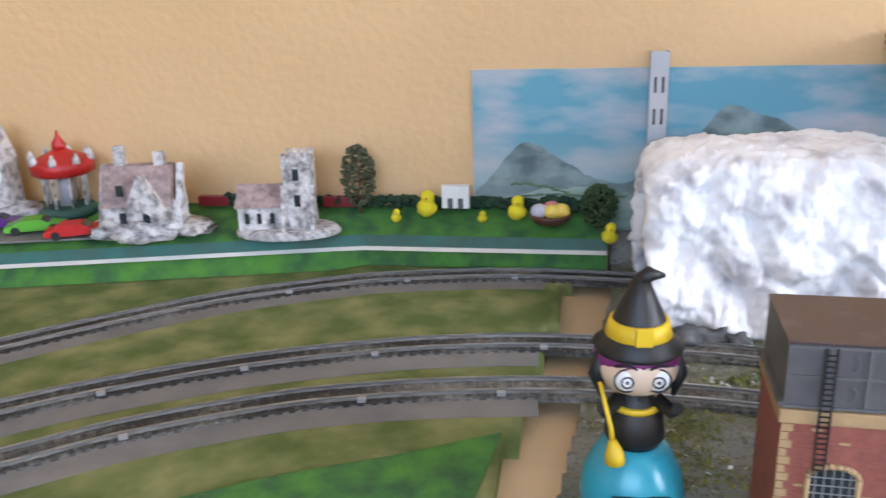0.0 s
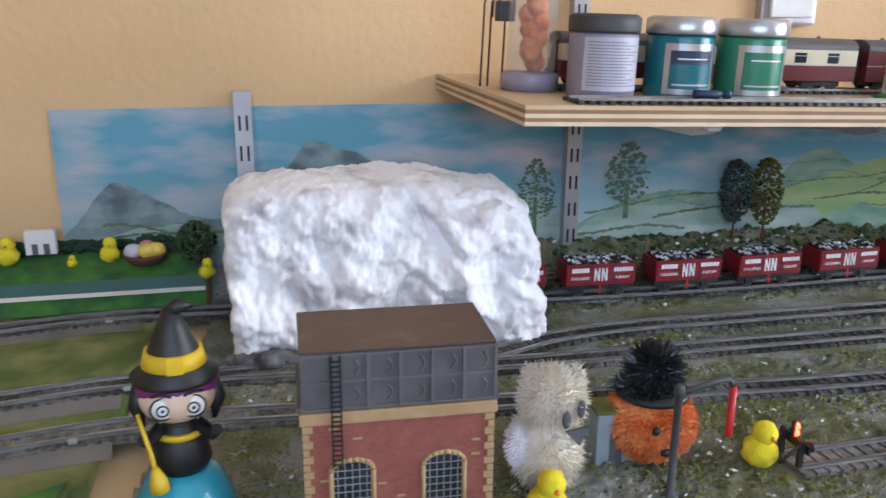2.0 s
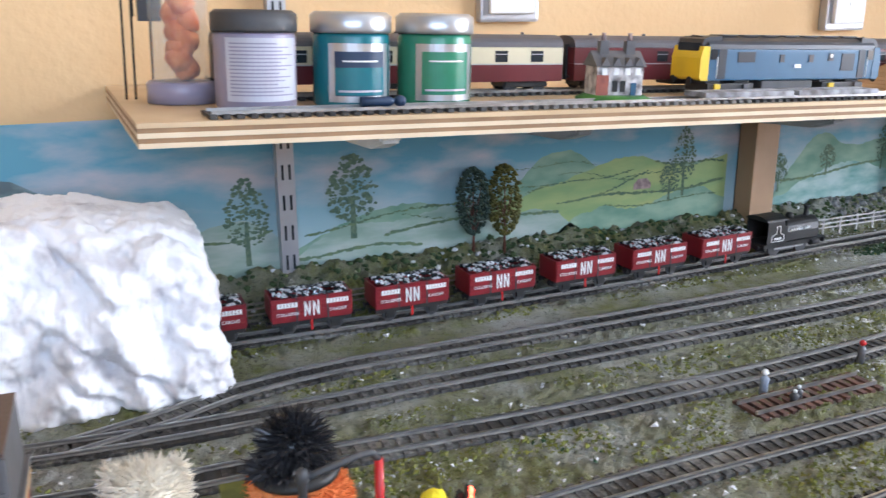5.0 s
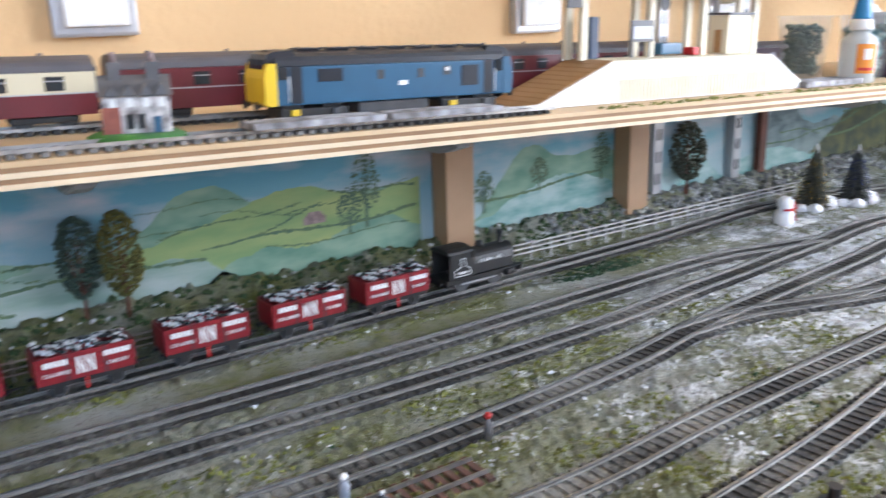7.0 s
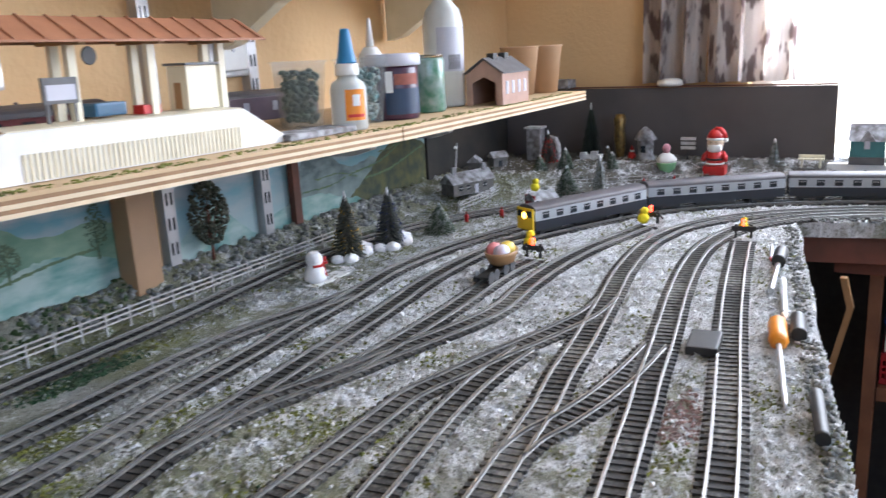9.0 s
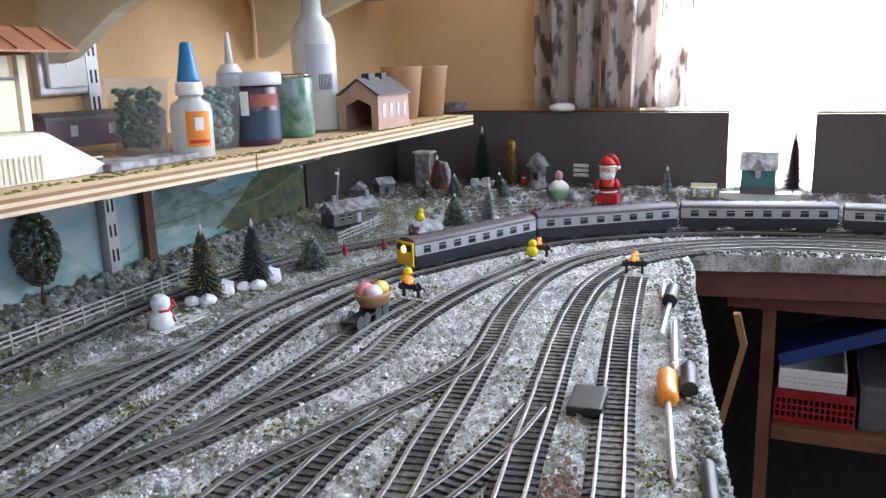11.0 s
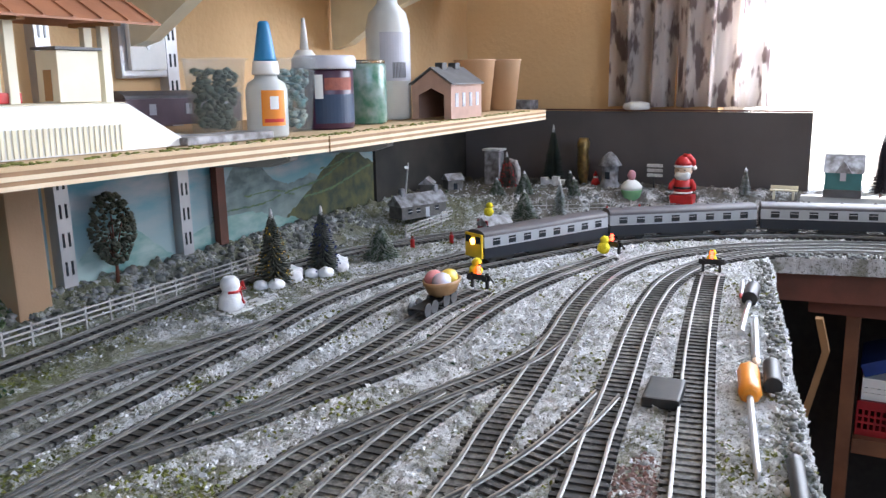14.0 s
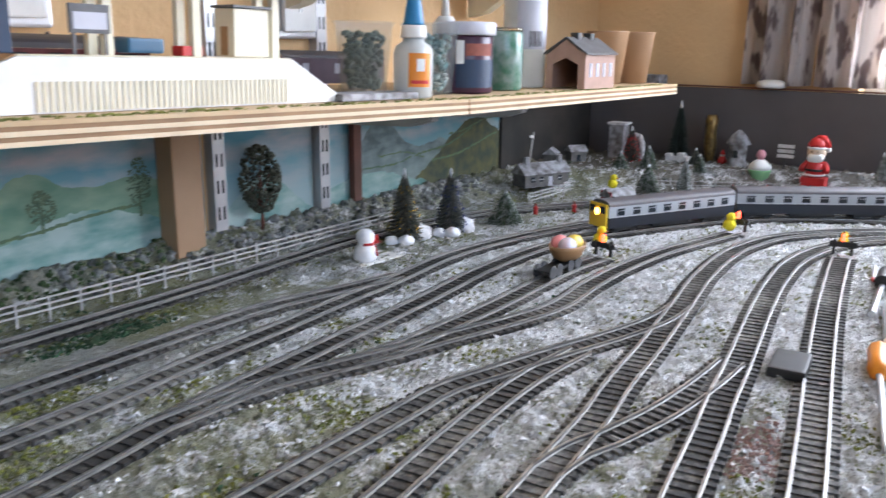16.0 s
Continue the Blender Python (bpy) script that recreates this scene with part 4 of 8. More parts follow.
def words_on(t, words, size, x, y, z):
    me = text_mesh(words, size)
    me.materials.append(M["text"])
    ob = new("lettering", me)
    ob.parent = t
    ob.matrix_local = pose(x, y, z, 90)
    return ob


def coal_wagon(m):
    t = thing("coal_wagon", "dark red open wagon heaped with shiny coal", "coal wagon", "coal wagons in the train", m=m)
    L, W = 0.0335, 0.0145
    body = bmesh.new()
    box(body, -L, -W, 0.0125, L, W, 0.0145)
    for s in (-1, 1):
        box(body, -L, s * W - 0.0007, 0.0145, L, s * W + 0.0007, 0.033)
        box(body, s * L - 0.0007, -W, 0.0145, s * L + 0.0007, W, 0.033)
    part("body", body, M["maroon"], t)
    for s in (-1, 1):
        for k in range(5):
            part("plank", boxm(-L, s * (W + 0.0009) - 0.0002, 0.0147 + 0.0037 * k, L, s * (W + 0.0009) + 0.0002, 0.018 + 0.0037 * k), M["maroon"], t)
        part("solebar", boxm(-L, s * W * 0.8 - 0.001, 0.0085, L, s * W * 0.8 + 0.001, 0.0124), M["black"], t)
        for x in (-0.013, 0.013):
            part("strapping", boxm(x - 0.0006, s * (W + 0.0012) - 0.0003, 0.0125, x + 0.0006, s * (W + 0.0012) + 0.0003, 0.033), M["dark"], t)
        for x in (-0.02, 0.02):
            part("axle_guard", boxm(x - 0.004, s * 0.0115 - 0.0008, 0.003, x + 0.004, s * 0.0115 + 0.0008, 0.0085, bevel=0.0005), M["black"], t)
        part("brake_lever", boxm(-0.002, -W - 0.0015, 0.004, 0.0, -W - 0.0008, 0.0125), M["red"], t) if s < 0 else None
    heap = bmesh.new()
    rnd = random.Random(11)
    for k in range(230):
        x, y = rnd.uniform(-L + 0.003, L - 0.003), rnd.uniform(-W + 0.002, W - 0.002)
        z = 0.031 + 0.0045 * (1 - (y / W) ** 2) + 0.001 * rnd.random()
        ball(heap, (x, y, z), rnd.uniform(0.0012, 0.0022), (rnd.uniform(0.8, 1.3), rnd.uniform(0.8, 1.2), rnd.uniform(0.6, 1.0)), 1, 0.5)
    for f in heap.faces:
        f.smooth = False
    tagged(part("coal_load", heap, M["coal"], t, "heaped coal with white glints in its colour"), kind="stuff")
    part("coupling", boxm(L, -0.0008, 0.009, L + 0.012, 0.0008, 0.0105), M["black"], t)
    for x in (-0.02, 0.02):
        wheelset(t, x)
    for s in (-1, 1):
        for y in (-0.008, 0.008):
            part("buffer", lathe([(0.001, 0), (0.001, 0.003), (0.0025, 0.0032), (0.0025, 0.004)], 10), M["black"], t).matrix_local = pose(s * L, y, 0.011, 0, 90 * s)
    yf = -W - 0.0014
    bars_text(t, [(-0.0205, 0.0275 - 0.024, 0.017, 0.0042), (0.0215, 0.0275 - 0.024, 0.019, 0.004)], 0, yf, 0.024)
    words_on(t, "COLLIERIES", 0.0037, -0.0205, yf, 0.0185)
    words_on(t, "CARDIFF", 0.0038, 0.0215, yf, 0.0185)
    mono = bmesh.new()
    for x in (-0.0062, -0.0022, 0.001, 0.005):
        box(mono, x - 0.0007, yf - 0.0003, 0.0165, x + 0.0007, yf, 0.0295)
    for x in (-0.0042, 0.003):
        prism(mono, [(x - 0.0025, 0.0295), (x - 0.0012, 0.0295), (x + 0.0025, 0.0165), (x + 0.0012, 0.0165)], "y", yf - 0.0003, yf)
    part("emblem", mono, M["text"], t)
    return t


TRAIN_X = 1.135
first = coal_wagon(on_line(LINE_A, TRAIN_X, -0.1))
t = thing("brake_van", "brown brake van at the end of the coal train", "brake van", m=on_line(LINE_A, TRAIN_X, -0.1 - 0.0885 * 8 - 0.012))
part("body", boxm(-0.044, -0.0145, 0.0125, 0.044, 0.0145, 0.037, bevel=0.0006), M["wood_red"], t)
part("roof", prism(bmesh.new(), [(0.016 * math.cos(a), 0.0372 + 0.005 * math.sin(a)) for a in [math.pi * j / 8 for j in range(9)]], "x", -0.047, 0.047), M["snowy"], t, "dusty grey roof")
part("solebar", boxm(-0.046, -0.0125, 0.0085, 0.046, 0.0125, 0.0124), M["black"], t)
for x in (-0.026, 0.026):
    wheelset(t, x)
for k in range(1, 8):
    copy_thing(first, on_line(LINE_A, TRAIN_X, -0.1 - 0.0885 * k))


def saddle_tank(m):
    t = thing("tank_engine", "small black saddle tank steam engine", "steam engine", m=m)
    part("frame", boxm(-0.044, -0.012, 0.009, 0.044, 0.012, 0.0135), M["black"], t)
    part("footplate", boxm(-0.046, -0.0155, 0.0137, 0.046, 0.0155, 0.015), M["black"], t)
    tank = prism(bmesh.new(), [(0.0135 * math.cos(a) if 0 < k < 12 else 0.0145 * math.cos(a), 0.0255 + 0.0125 * math.sin(a)) for k, a in enumerate([math.pi * j / 12 for j in range(13)])] + [(-0.0145, 0.016), (0.0145, 0.016)], "x", -0.012, 0.036)
    part("saddle_tank", tank, M["black"], t)
    part("smokebox", lathe([(0.0105, 0), (0.0105, 0.005), (0.008, 0.0058)], 20), M["black"], t).matrix_local = pose(0.036, 0, 0.0265, 0, 90)
    part("chimney", lathe([(0.0042, 0), (0.003, 0.002), (0.0027, 0.009), (0.0036, 0.0105), (0.0034, 0.0125)], 16), M["black"], t).matrix_local = pose(0.031, 0, 0.037)
    part("dome", lathe([(0.0045, 0), (0.0045, 0.003), (0.003, 0.0055), (0.001, 0.006)], 16), M["black"], t).matrix_local = pose(0.005, 0, 0.0375)
    for s in (-1, 1):
        cab = [(-0.042, 0.0152), (-0.012, 0.0152), (-0.012, 0.033), (-0.016, 0.033), (-0.018, 0.04), (-0.042, 0.04)]
        part("cab_side", prism(bmesh.new(), cab, "y", s * 0.0145 - 0.0005, s * 0.0145 + 0.0005), M["black"], t)
        yy = s * 0.0152
        line = bmesh.new()
        pts = [(-0.036, 0.0175), (-0.018, 0.0175), (-0.018, 0.0235), (-0.0235, 0.0265), (-0.0235, 0.034), (-0.029, 0.034), (-0.029, 0.0265), (-0.036, 0.0235)]
        for (xa, za), (xb, zb) in zip(pts, pts[1:] + pts[:1]):
            tube(line, [(xa, yy, za), (xb, yy, zb)], 0.00045, 4)
        part("lining", line, M["text"], t, "white painted lining")
    part("cab_roof", prism(bmesh.new(), [(0.0155 * math.cos(a), 0.0395 + 0.005 * math.sin(a)) for a in [math.pi * j / 8 for j in range(9)]], "x", -0.044, -0.014), M["black"], t)
    part("cab_front", boxm(-0.0135, -0.0145, 0.015, -0.012, 0.0145, 0.04), M["black"], t)
    name = bmesh.new()
    rnd = random.Random(3)
    x = -0.006
    for w in (0.0028, 0.004, 0.0028, 0.0026, 0.0024, 0.003, 0.0, 0.003, 0.0028, 0.0028):
        if w:
            tube(name, [(x, -0.0142, 0.0262), (x + w * 0.4, -0.014, 0.0295 + rnd.uniform(-0.0008, 0.0008)), (x + w * 0.8, -0.0142, 0.0264)], 0.0005, 4)
        x += w if w else 0.003
    part("lettering", name, M["text"], t, "white hand-painted bars")
    bars_text(t, [(0, 0, 0.011, 0.0022)], -0.027, -0.0152, 0.0205)
    for x in (-0.024, 0.016):
        wheelset(t, x, 0.0085)
    for s in (-1, 1):
        part("coupling_rod", boxm(-0.026, s * 0.0112 - 0.0005, 0.0068, 0.018, s * 0.0112 + 0.0005, 0.0084), M["steel"], t)
        part("cylinder", lathe([(0.0035, 0), (0.0035, 0.011)], 14), M["black"], t).matrix_local = pose(0.027, s * 0.0125, 0.0095, 0, 90)
        part("buffer_beam", boxm(s * 0.0455 - 0.001, -0.0155, 0.0085, s * 0.0455 + 0.001, 0.0155, 0.0145), M["black"], t)
        for y in (-0.009, 0.009):
            part("buffer", lathe([(0.0012, 0), (0.0012, 0.003), (0.003, 0.0032), (0.003, 0.0042)], 10), M["black"], t).matrix_local = pose(s * 0.0465, y, 0.0115, 0, 90 * s)
    return t
saddle_tank(on_line(LINE_A, TRAIN_X))

M["coach_grey"] = mat("pale_grey_coach_paint", (0.36, 0.38, 0.4), (0.31, 0.33, 0.35), 0.4, bump=0.03)
M["coach_blue"] = mat("dark_blue_coach_paint", (0.012, 0.017, 0.025), (0.01, 0.013, 0.02), 0.4, bump=0.03)
M["coach_roof"] = mat("dark_coach_roof", (0.09, 0.08, 0.085), (0.07, 0.065, 0.07), 0.55)
M["glow_lamp"] = mat("lit_headlamp", (1.0, 0.55, 0.1), (1.0, 0.5, 0.08), 0.4, emit=9.0, bump=0.0)
M["glow_red"] = mat("lit_red_lamp", (1.0, 0.06, 0.03), (1.0, 0.05, 0.02), 0.4, emit=10.0, bump=0.0)
M["maroon_coach"] = mat("maroon_coach_paint", (0.13, 0.015, 0.02), (0.1, 0.012, 0.016), 0.4, bump=0.03)
M["cream_coach"] = mat("cream_coach_paint", (0.62, 0.55, 0.38), (0.56, 0.49, 0.33), 0.4, bump=0.03)


def coach(m, L, low, band, roof, label, group, cab=None, nwin=8, H=0.041):
    t = thing("coach", label, "railway coach", group, m=m)
    h = L / 2
    W = 0.0165
    part("lower_side", boxm(-h, -W, 0.0075, h, W, 0.021, bevel=0.0006), low, t)
    part("upper_side", boxm(-h, -W + 0.0001, 0.0212, h, W - 0.0001, 0.0335), band, t)
    prof = [(W * math.cos(a), 0.0337 + (H - 0.0337) * math.sin(a) ** 0.7) for a in [math.pi * j / 12 for j in range(13)]]
    part("roof", prism(bmesh.new(), prof, "x", -h, h), roof, t)
    for k in range(5):
        part("roof_vent", lathe([(0.0016, 0), (0.0016, 0.0012), (0.0008, 0.0018)], 8), roof, t).matrix_local = pose(-h + L * (k + 0.5) / 5, 0.003, H - 0.0002)
    for k in range(nwin):
        x = -h + L * (k + 0.75) / (nwin + 0.5)
        for s in (-1, 1):
            w = part("window", boxm(x - 0.0055, s * W - 0.0003, 0.0225, x + 0.0055, s * W + 0.0003, 0.031, bevel=0.0002), M["window_dark"], t)
            part("frame", boxm(x - 0.0055, s * (W + 0.0004) - 0.0001, 0.0281, x + 0.0055, s * (W + 0.0004) + 0.0001, 0.0287), M["steel"], w)
    for s in (-1, 1):
        part("stripe", boxm(-h, s * W - 0.0002, 0.0204, h, s * W + 0.0002, 0.0212), M["steel"], t)
        bg = s * (h - 0.03)
        b = part("bogie", boxm(bg - 0.019, -0.0125, 0.003, bg + 0.019, 0.0125, 0.007, bevel=0.001), M["black"], t)
        for x in (bg - 0.013, bg + 0.013):
            wheelset(t, x)
        part("corridor_end", boxm(s * h - 0.0015, -0.006, 0.009, s * h + 0.0035, 0.006, 0.036, bevel=0.0008), M["black"], t)
        for y in (-0.009, 0.009):
            part("buffer", lathe([(0.001, 0), (0.001, 0.003), (0.0025, 0.0032), (0.0025, 0.004)], 10), M["black"], t).matrix_local = pose(s * h, y, 0.0105, 0, 90 * s)
    part("underframe", boxm(-0.03, -0.012, 0.003, 0.03, 0.012, 0.0073, bevel=0.001), M["black"], t)
    if cab:
        part("cab_front", boxm(-h - 0.0045, -W + 0.0003, 0.008, -h - 0.0018, W - 0.0003, 0.037, bevel=0.001), M["yellow"], t, "yellow cab front")
        for y in (-0.009, 0.009):
            part("cab_window", boxm(-h - 0.005, y - 0.0055, 0.0255, -h - 0.0046, y + 0.0055, 0.034, bevel=0.0003), M["window_dark"], t)
        part("head_lamp", lathe([(0.0042, 0), (0.0042, 0.0012), (0.003, 0.002)], 14), M["glow_lamp"], t).matrix_local = pose(-h - 0.0047, 0.0, 0.0275, 0, -90)
    return t


CL = 0.204
for k in range(5):
    coach(on_line(LINE_C, 1.835, 0.1 + (CL + 0.011) * k), CL, M["coach_blue"], M["coach_grey"], M["coach_roof"], "grey and dark blue coach with a yellow cab and lit lamp" if k == 0 else "grey and dark blue passenger coach with dark roof",
          "coaches of the passenger train", cab=k == 0)

# ---- on the shelf ----
def on_shelf(x, y, turn=0.0, lift=0.0006):
    return Matrix.Translation((x, y, shelf_z(x) + lift)) @ Matrix.Rotation(math.atan(shelf_slope(x)), 4, "Y") @ Matrix.Rotation(radians(turn), 4, "Z")


M["lilac"] = mat("lilac_plastic", (0.28, 0.25, 0.33), (0.24, 0.22, 0.29), 0.35, bump=0.02)
M["label_grey"] = mat("printed_label", (0.5, 0.5, 0.55), (0.45, 0.45, 0.5), 0.5, bump=0.0)
M["teal_jar"] = mat("teal_paint_jar", (0.01, 0.16, 0.19), (0.01, 0.13, 0.16), 0.25, bump=0.0)
M["green_jar"] = mat("green_paint_jar", (0.03, 0.22, 0.13), (0.025, 0.18, 0.1), 0.25, bump=0.0)
M["navy"] = mat("navy_label", (0.01, 0.03, 0.07), (0.012, 0.035, 0.08), 0.5, bump=0.0)
M["silver"] = mat("silver_lid", (0.5, 0.51, 0.52), (0.45, 0.46, 0.47), 0.3, 0.7, bump=0.02)


def curved_label(r, a0, a1, z0, z1, lift=0.0002):
    bm = bmesh.new()
    n = 14
    pts = [(math.cos(radians(a0 + (a1 - a0) * k / n)) * (r + lift), math.sin(radians(a0 + (a1 - a0) * k / n)) * (r + lift)) for k in range(n + 1)]
    for (xa, ya), (xb, yb) in zip(pts, pts[1:]):
        bm.faces.new([bm.verts.new(p) for p in ((xa, ya, z0), (xb, yb, z0), (xb, yb, z1), (xa, ya, z1))]).smooth = True
    return bm


def paint_jar(x, y, body, lid, label, look_of):
    t = thing("paint_jar", label, "paint jar", "paint jars", m=on_shelf(x, y))
    r = 0.0255
    part("jar", lathe([(r - 0.002, 0), (r, 0.002), (r, 0.045), (r - 0.001, 0.047)], 40), body, t)
    part("lid", lathe([(r + 0.0008, 0.0473), (r + 0.0012, 0.049), (r + 0.0012, 0.058), (r - 0.002, 0.0605), (r - 0.004, 0.0603)], 40), lid, t)
    if look_of == "text":
        part("label", curved_label(r, 215, 330, 0.006, 0.044), M["label_grey"], t)
        for k in range(15):
            part("print_line", curved_label(r, 222, 318 - (k * 7 % 11) * 3, 0.0095 + 0.0022 * k, 0.0103 + 0.0022 * k, 0.0005), M["lilac"], t)
    else:
        part("label", curved_label(r, 218, 318, 0.004, 0.041), M["silver"], t)
        part("label_panel", curved_label(r, 228, 305, 0.008, 0.036, 0.0005), M["navy"] if look_of == "navy" else body, t)
        if look_of == "navy":
            part("label_panel", curved_label(r, 228.5, 304.5, 0.0085, 0.026, 0.0008), body, t)
        bm = curved_label(r, 240, 292, 0.0295, 0.0305, 0.001)
        part("print_line", bm, M["text"], t)
        part("print_line", curved_label(r, 234, 300, 0.0105, 0.0118, 0.0011), M["label_grey"], t)
        part("side_label", curved_label(r, 328, 356, 0.004, 0.04), M["label_grey"], t)
    return t
paint_jar(0.5365, -0.216, M["lilac"], M["dark"], "lilac paint jar with black lid and printed label", "text")
paint_jar(0.6005, -0.214, M["teal_jar"], M["silver"], "teal paint jar with silver lid and framed label", "navy")
paint_jar(0.6595, -0.217, M["green_jar"], M["silver"], "green paint jar with silver lid and framed label", "plain")
# tall clear tube with orange stuff
M["thin_clear"] = mat("thin_clear_plastic", (0.72, 0.8, 0.82), (0.6, 0.7, 0.72), 0.15, bump=0.0)
M["thin_clear"].node_tree.nodes["Principled BSDF"].inputs["Alpha"].default_value = 0.12
t = thing("display_tube", "tall clear tube holding orange plush on a grey base", "display tube", m=on_shelf(0.498, -0.165))
part("base", lathe([(0.023, 0), (0.023, 0.012), (0.021, 0.014)], 32), M["lilac"], t)
tb = part("tube", lathe([(0.0195, 0.0142), (0.0195, 0.16), (0.0185, 0.16), (0.0185, 0.0146)], 32), M["thin_clear"], t)
bm = bmesh.new()
for k in range(22):
    ball(bm, (random.uniform(-0.006, 0.006), random.uniform(-0.006, 0.006), 0.022 + 0.006 * k), 0.0085, sub=2, rough=0.4)
part("plush", bm, M["orange"], t, "orange plush filling")
t = thing("wire_stand", "bent black wire stand with a small block", "wire stand", m=on_shelf(0.470, -0.14))
for dx in (-0.006, 0.0, 0.012):
    bm = tube(bmesh.new(), [(dx, 0, 0), (dx + 0.001, 0, 0.066), (dx + 0.003, -0.001, 0.071), (dx + 0.006, -0.001, 0.0715), (dx + 0.008, 0, 0.068), (dx + 0.008, 0, 0.055)], 0.0008, 6)
    part("wire", bm, M["black"], t)
part("block", boxm(0.005, -0.005, 0.052, 0.02, 0.005, 0.068, bevel=0.001), M["dark"], t)


def class_engine(m):
    t = thing("diesel_engine", "blue diesel locomotive with yellow ends and dark roof", "diesel locomotive", m=m)
    h, W = 0.0985, 0.0175
    part("body", boxm(-h + 0.002, -W, 0.012, h - 0.002, W, 0.036, bevel=0.0012), M["blue"], t)
    prof = [(W * math.cos(a), 0.0362 + 0.0098 * math.sin(a) ** 0.8) for a in [math.pi * j / 12 for j in range(13)]]
    part("roof", prism(bmesh.new(), prof, "x", -h + 0.008, h - 0.008), M["coach_blue"], t)
    for s in (-1, 1):
        part("cab_roof", prism(bmesh.new(), [(s * (h - 0.0024), 0.0385), (s * (h - 0.004), 0.0435), (s * (h - 0.009), 0.0452), (s * (h - 0.022), 0.0458), (s * (h - 0.022), 0.0385)], "y", -W * 0.86, W * 0.86), M["coach_blue"], t)
        nose = prism(bmesh.new(), [(s * (h - 0.002), 0.012), (s * h, 0.014), (s * h, 0.029), (s * (h - 0.0022), 0.038), (s * (h - 0.0085), 0.038), (s * (h - 0.0085), 0.012)], "y", -W - 0.0004, W + 0.0004)
        part("cab_end", nose, M["yellow"] if s < 0 else M["blue"], t, "yellow cab end" if s < 0 else "")
        part("windscreen", boxm(s * (h - 0.0025) - 0.0012, -0.013, 0.031, s * (h - 0.0025) + 0.0012, 0.013, 0.0405), M["window_dark"], t)
        for y in (-1, 1):
            part("cab_door", boxm(s * (h - 0.022) - 0.004, y * W - 0.0004, 0.013, s * (h - 0.022) + 0.004, y * W + 0.0004, 0.036, bevel=0.0002), M["coach_blue"], t)
            part("cab_window", boxm(s * (h - 0.013) - 0.0035, y * (W + 0.0005) - 0.0003, 0.028, s * (h - 0.013) + 0.0035, y * (W + 0.0005) + 0.0003, 0.036, bevel=0.0002), M["window_dark"], t)
            part("handrail", tube(bmesh.new(), [(s * (h - 0.0165), y * (W + 0.001), 0.014), (s * (h - 0.0165), y * (W + 0.001), 0.03)], 0.0004, 5), M["text"], t)
        bx = s * 0.062
        part("bogie", boxm(bx - 0.024, -0.014, 0.0035, bx + 0.024, 0.014, 0.0095, bevel=0.001), M["black"], t)
        for x in (-0.015, 0.015):
            wheelset(t, bx + x, 0.0075)
            for y in (-1, 1):
                part("axle_box", boxm(bx + x - 0.003, y * 0.0148 - 0.001, 0.005, bx + x + 0.003, y * 0.0148 + 0.001, 0.009, bevel=0.0005), M["yellow"] if x < 0 else M["dark"], t)
        for y in (-0.01, 0.01):
            part("buffer", lathe([(0.0013, 0), (0.0013, 0.003), (0.003, 0.0032), (0.003, 0.0042)], 10), M["black"], t).matrix_local = pose(s * h, y, 0.012, 0, 90 * s)
    part("fuel_tank", boxm(-0.03, -0.0145, 0.004, 0.026, 0.0145, 0.0115, bevel=0.0015), M["dark"], t)
    for x, w, z0, z1 in ((-0.052, 0.018, 0.026, 0.034), (0.06, 0.015, 0.019, 0.033), (-0.014, 0.005, 0.026, 0.032), (0.018, 0.005, 0.026, 0.032), (0.04, 0.006, 0.027, 0.033)):
        part("grille", boxm(x - w / 2, -W - 0.0005, z0, x + w / 2, -W, z1, bevel=0.0002), M["coach_blue"] if w > 0.01 else M["dark"], t)
    part("emblem", boxm(0.0, -W - 0.0006, 0.0215, 0.007, -W - 0.0001, 0.0245), M["text"], t)
    part("side_lamp", lathe([(0.0016, 0), (0.0016, 0.0006)], 10), M["text"], t).matrix_local = pose(0.04, -W - 0.0005, 0.031, 90)
    for k in range(7):
        part("roof_panel", boxm(-0.07 + 0.022 * k, -0.008, 0.0456, -0.054 + 0.022 * k, 0.008, 0.0468, bevel=0.0004), M["coach_blue"], t)
    return t
class_engine(on_shelf(0.9685, -0.2265, -2.5, 0.003) @ Matrix.Diagonal((0.955, 1, 1, 1)))
coach(on_shelf(0.655, -0.16, 0, 0.004), 0.27, M["maroon_coach"], M["cream_coach"], M["coach_roof"], "maroon and cream passenger coach standing on the shelf", "coaches on the shelf", H=0.043)
coach(on_shelf(0.936, -0.16, 0, 0.004), 0.27, M["maroon_coach"], M["maroon_coach"], M["coach_roof"], "plain maroon passenger coach standing on the shelf", "coaches on the shelf", H=0.043)
coach(on_shelf(1.192, -0.16, 0, 0.004), 0.22, M["maroon_coach"], M["maroon_coach"], M["coach_roof"], "plain maroon passenger coach standing on the shelf", "coaches on the shelf", H=0.043)
for y, x0, x1, lab in ((-0.256, 0.50, 1.09, "dark track along the shelf's front edge"), (-0.16, 0.5, 1.5, "dark track along the back of the shelf")):
    t = thing("railway_track", lab, "model railway track", "railway tracks", m=on_shelf(0, 0, 0, 0.0))
    t.matrix_world = Matrix.Translation((0, 0, shelf_z(0))) @ Matrix.Rotation(math.atan(0.0247), 4, "Y")
    for s in (-1, 1):
        part("rail", boxm(x0, y + s * GAUGE / 2 - 0.0007, 0.0023, x1, y + s * GAUGE / 2 + 0.0007, 0.0045), M["rail"], t)
    for k in range(int((x1 - x0) / 0.0078)):
        o = new("sleeper", sleeper_mesh)
        o.parent = t
        o.location = (x0 + 0.0078 * k, y, 0.0004)


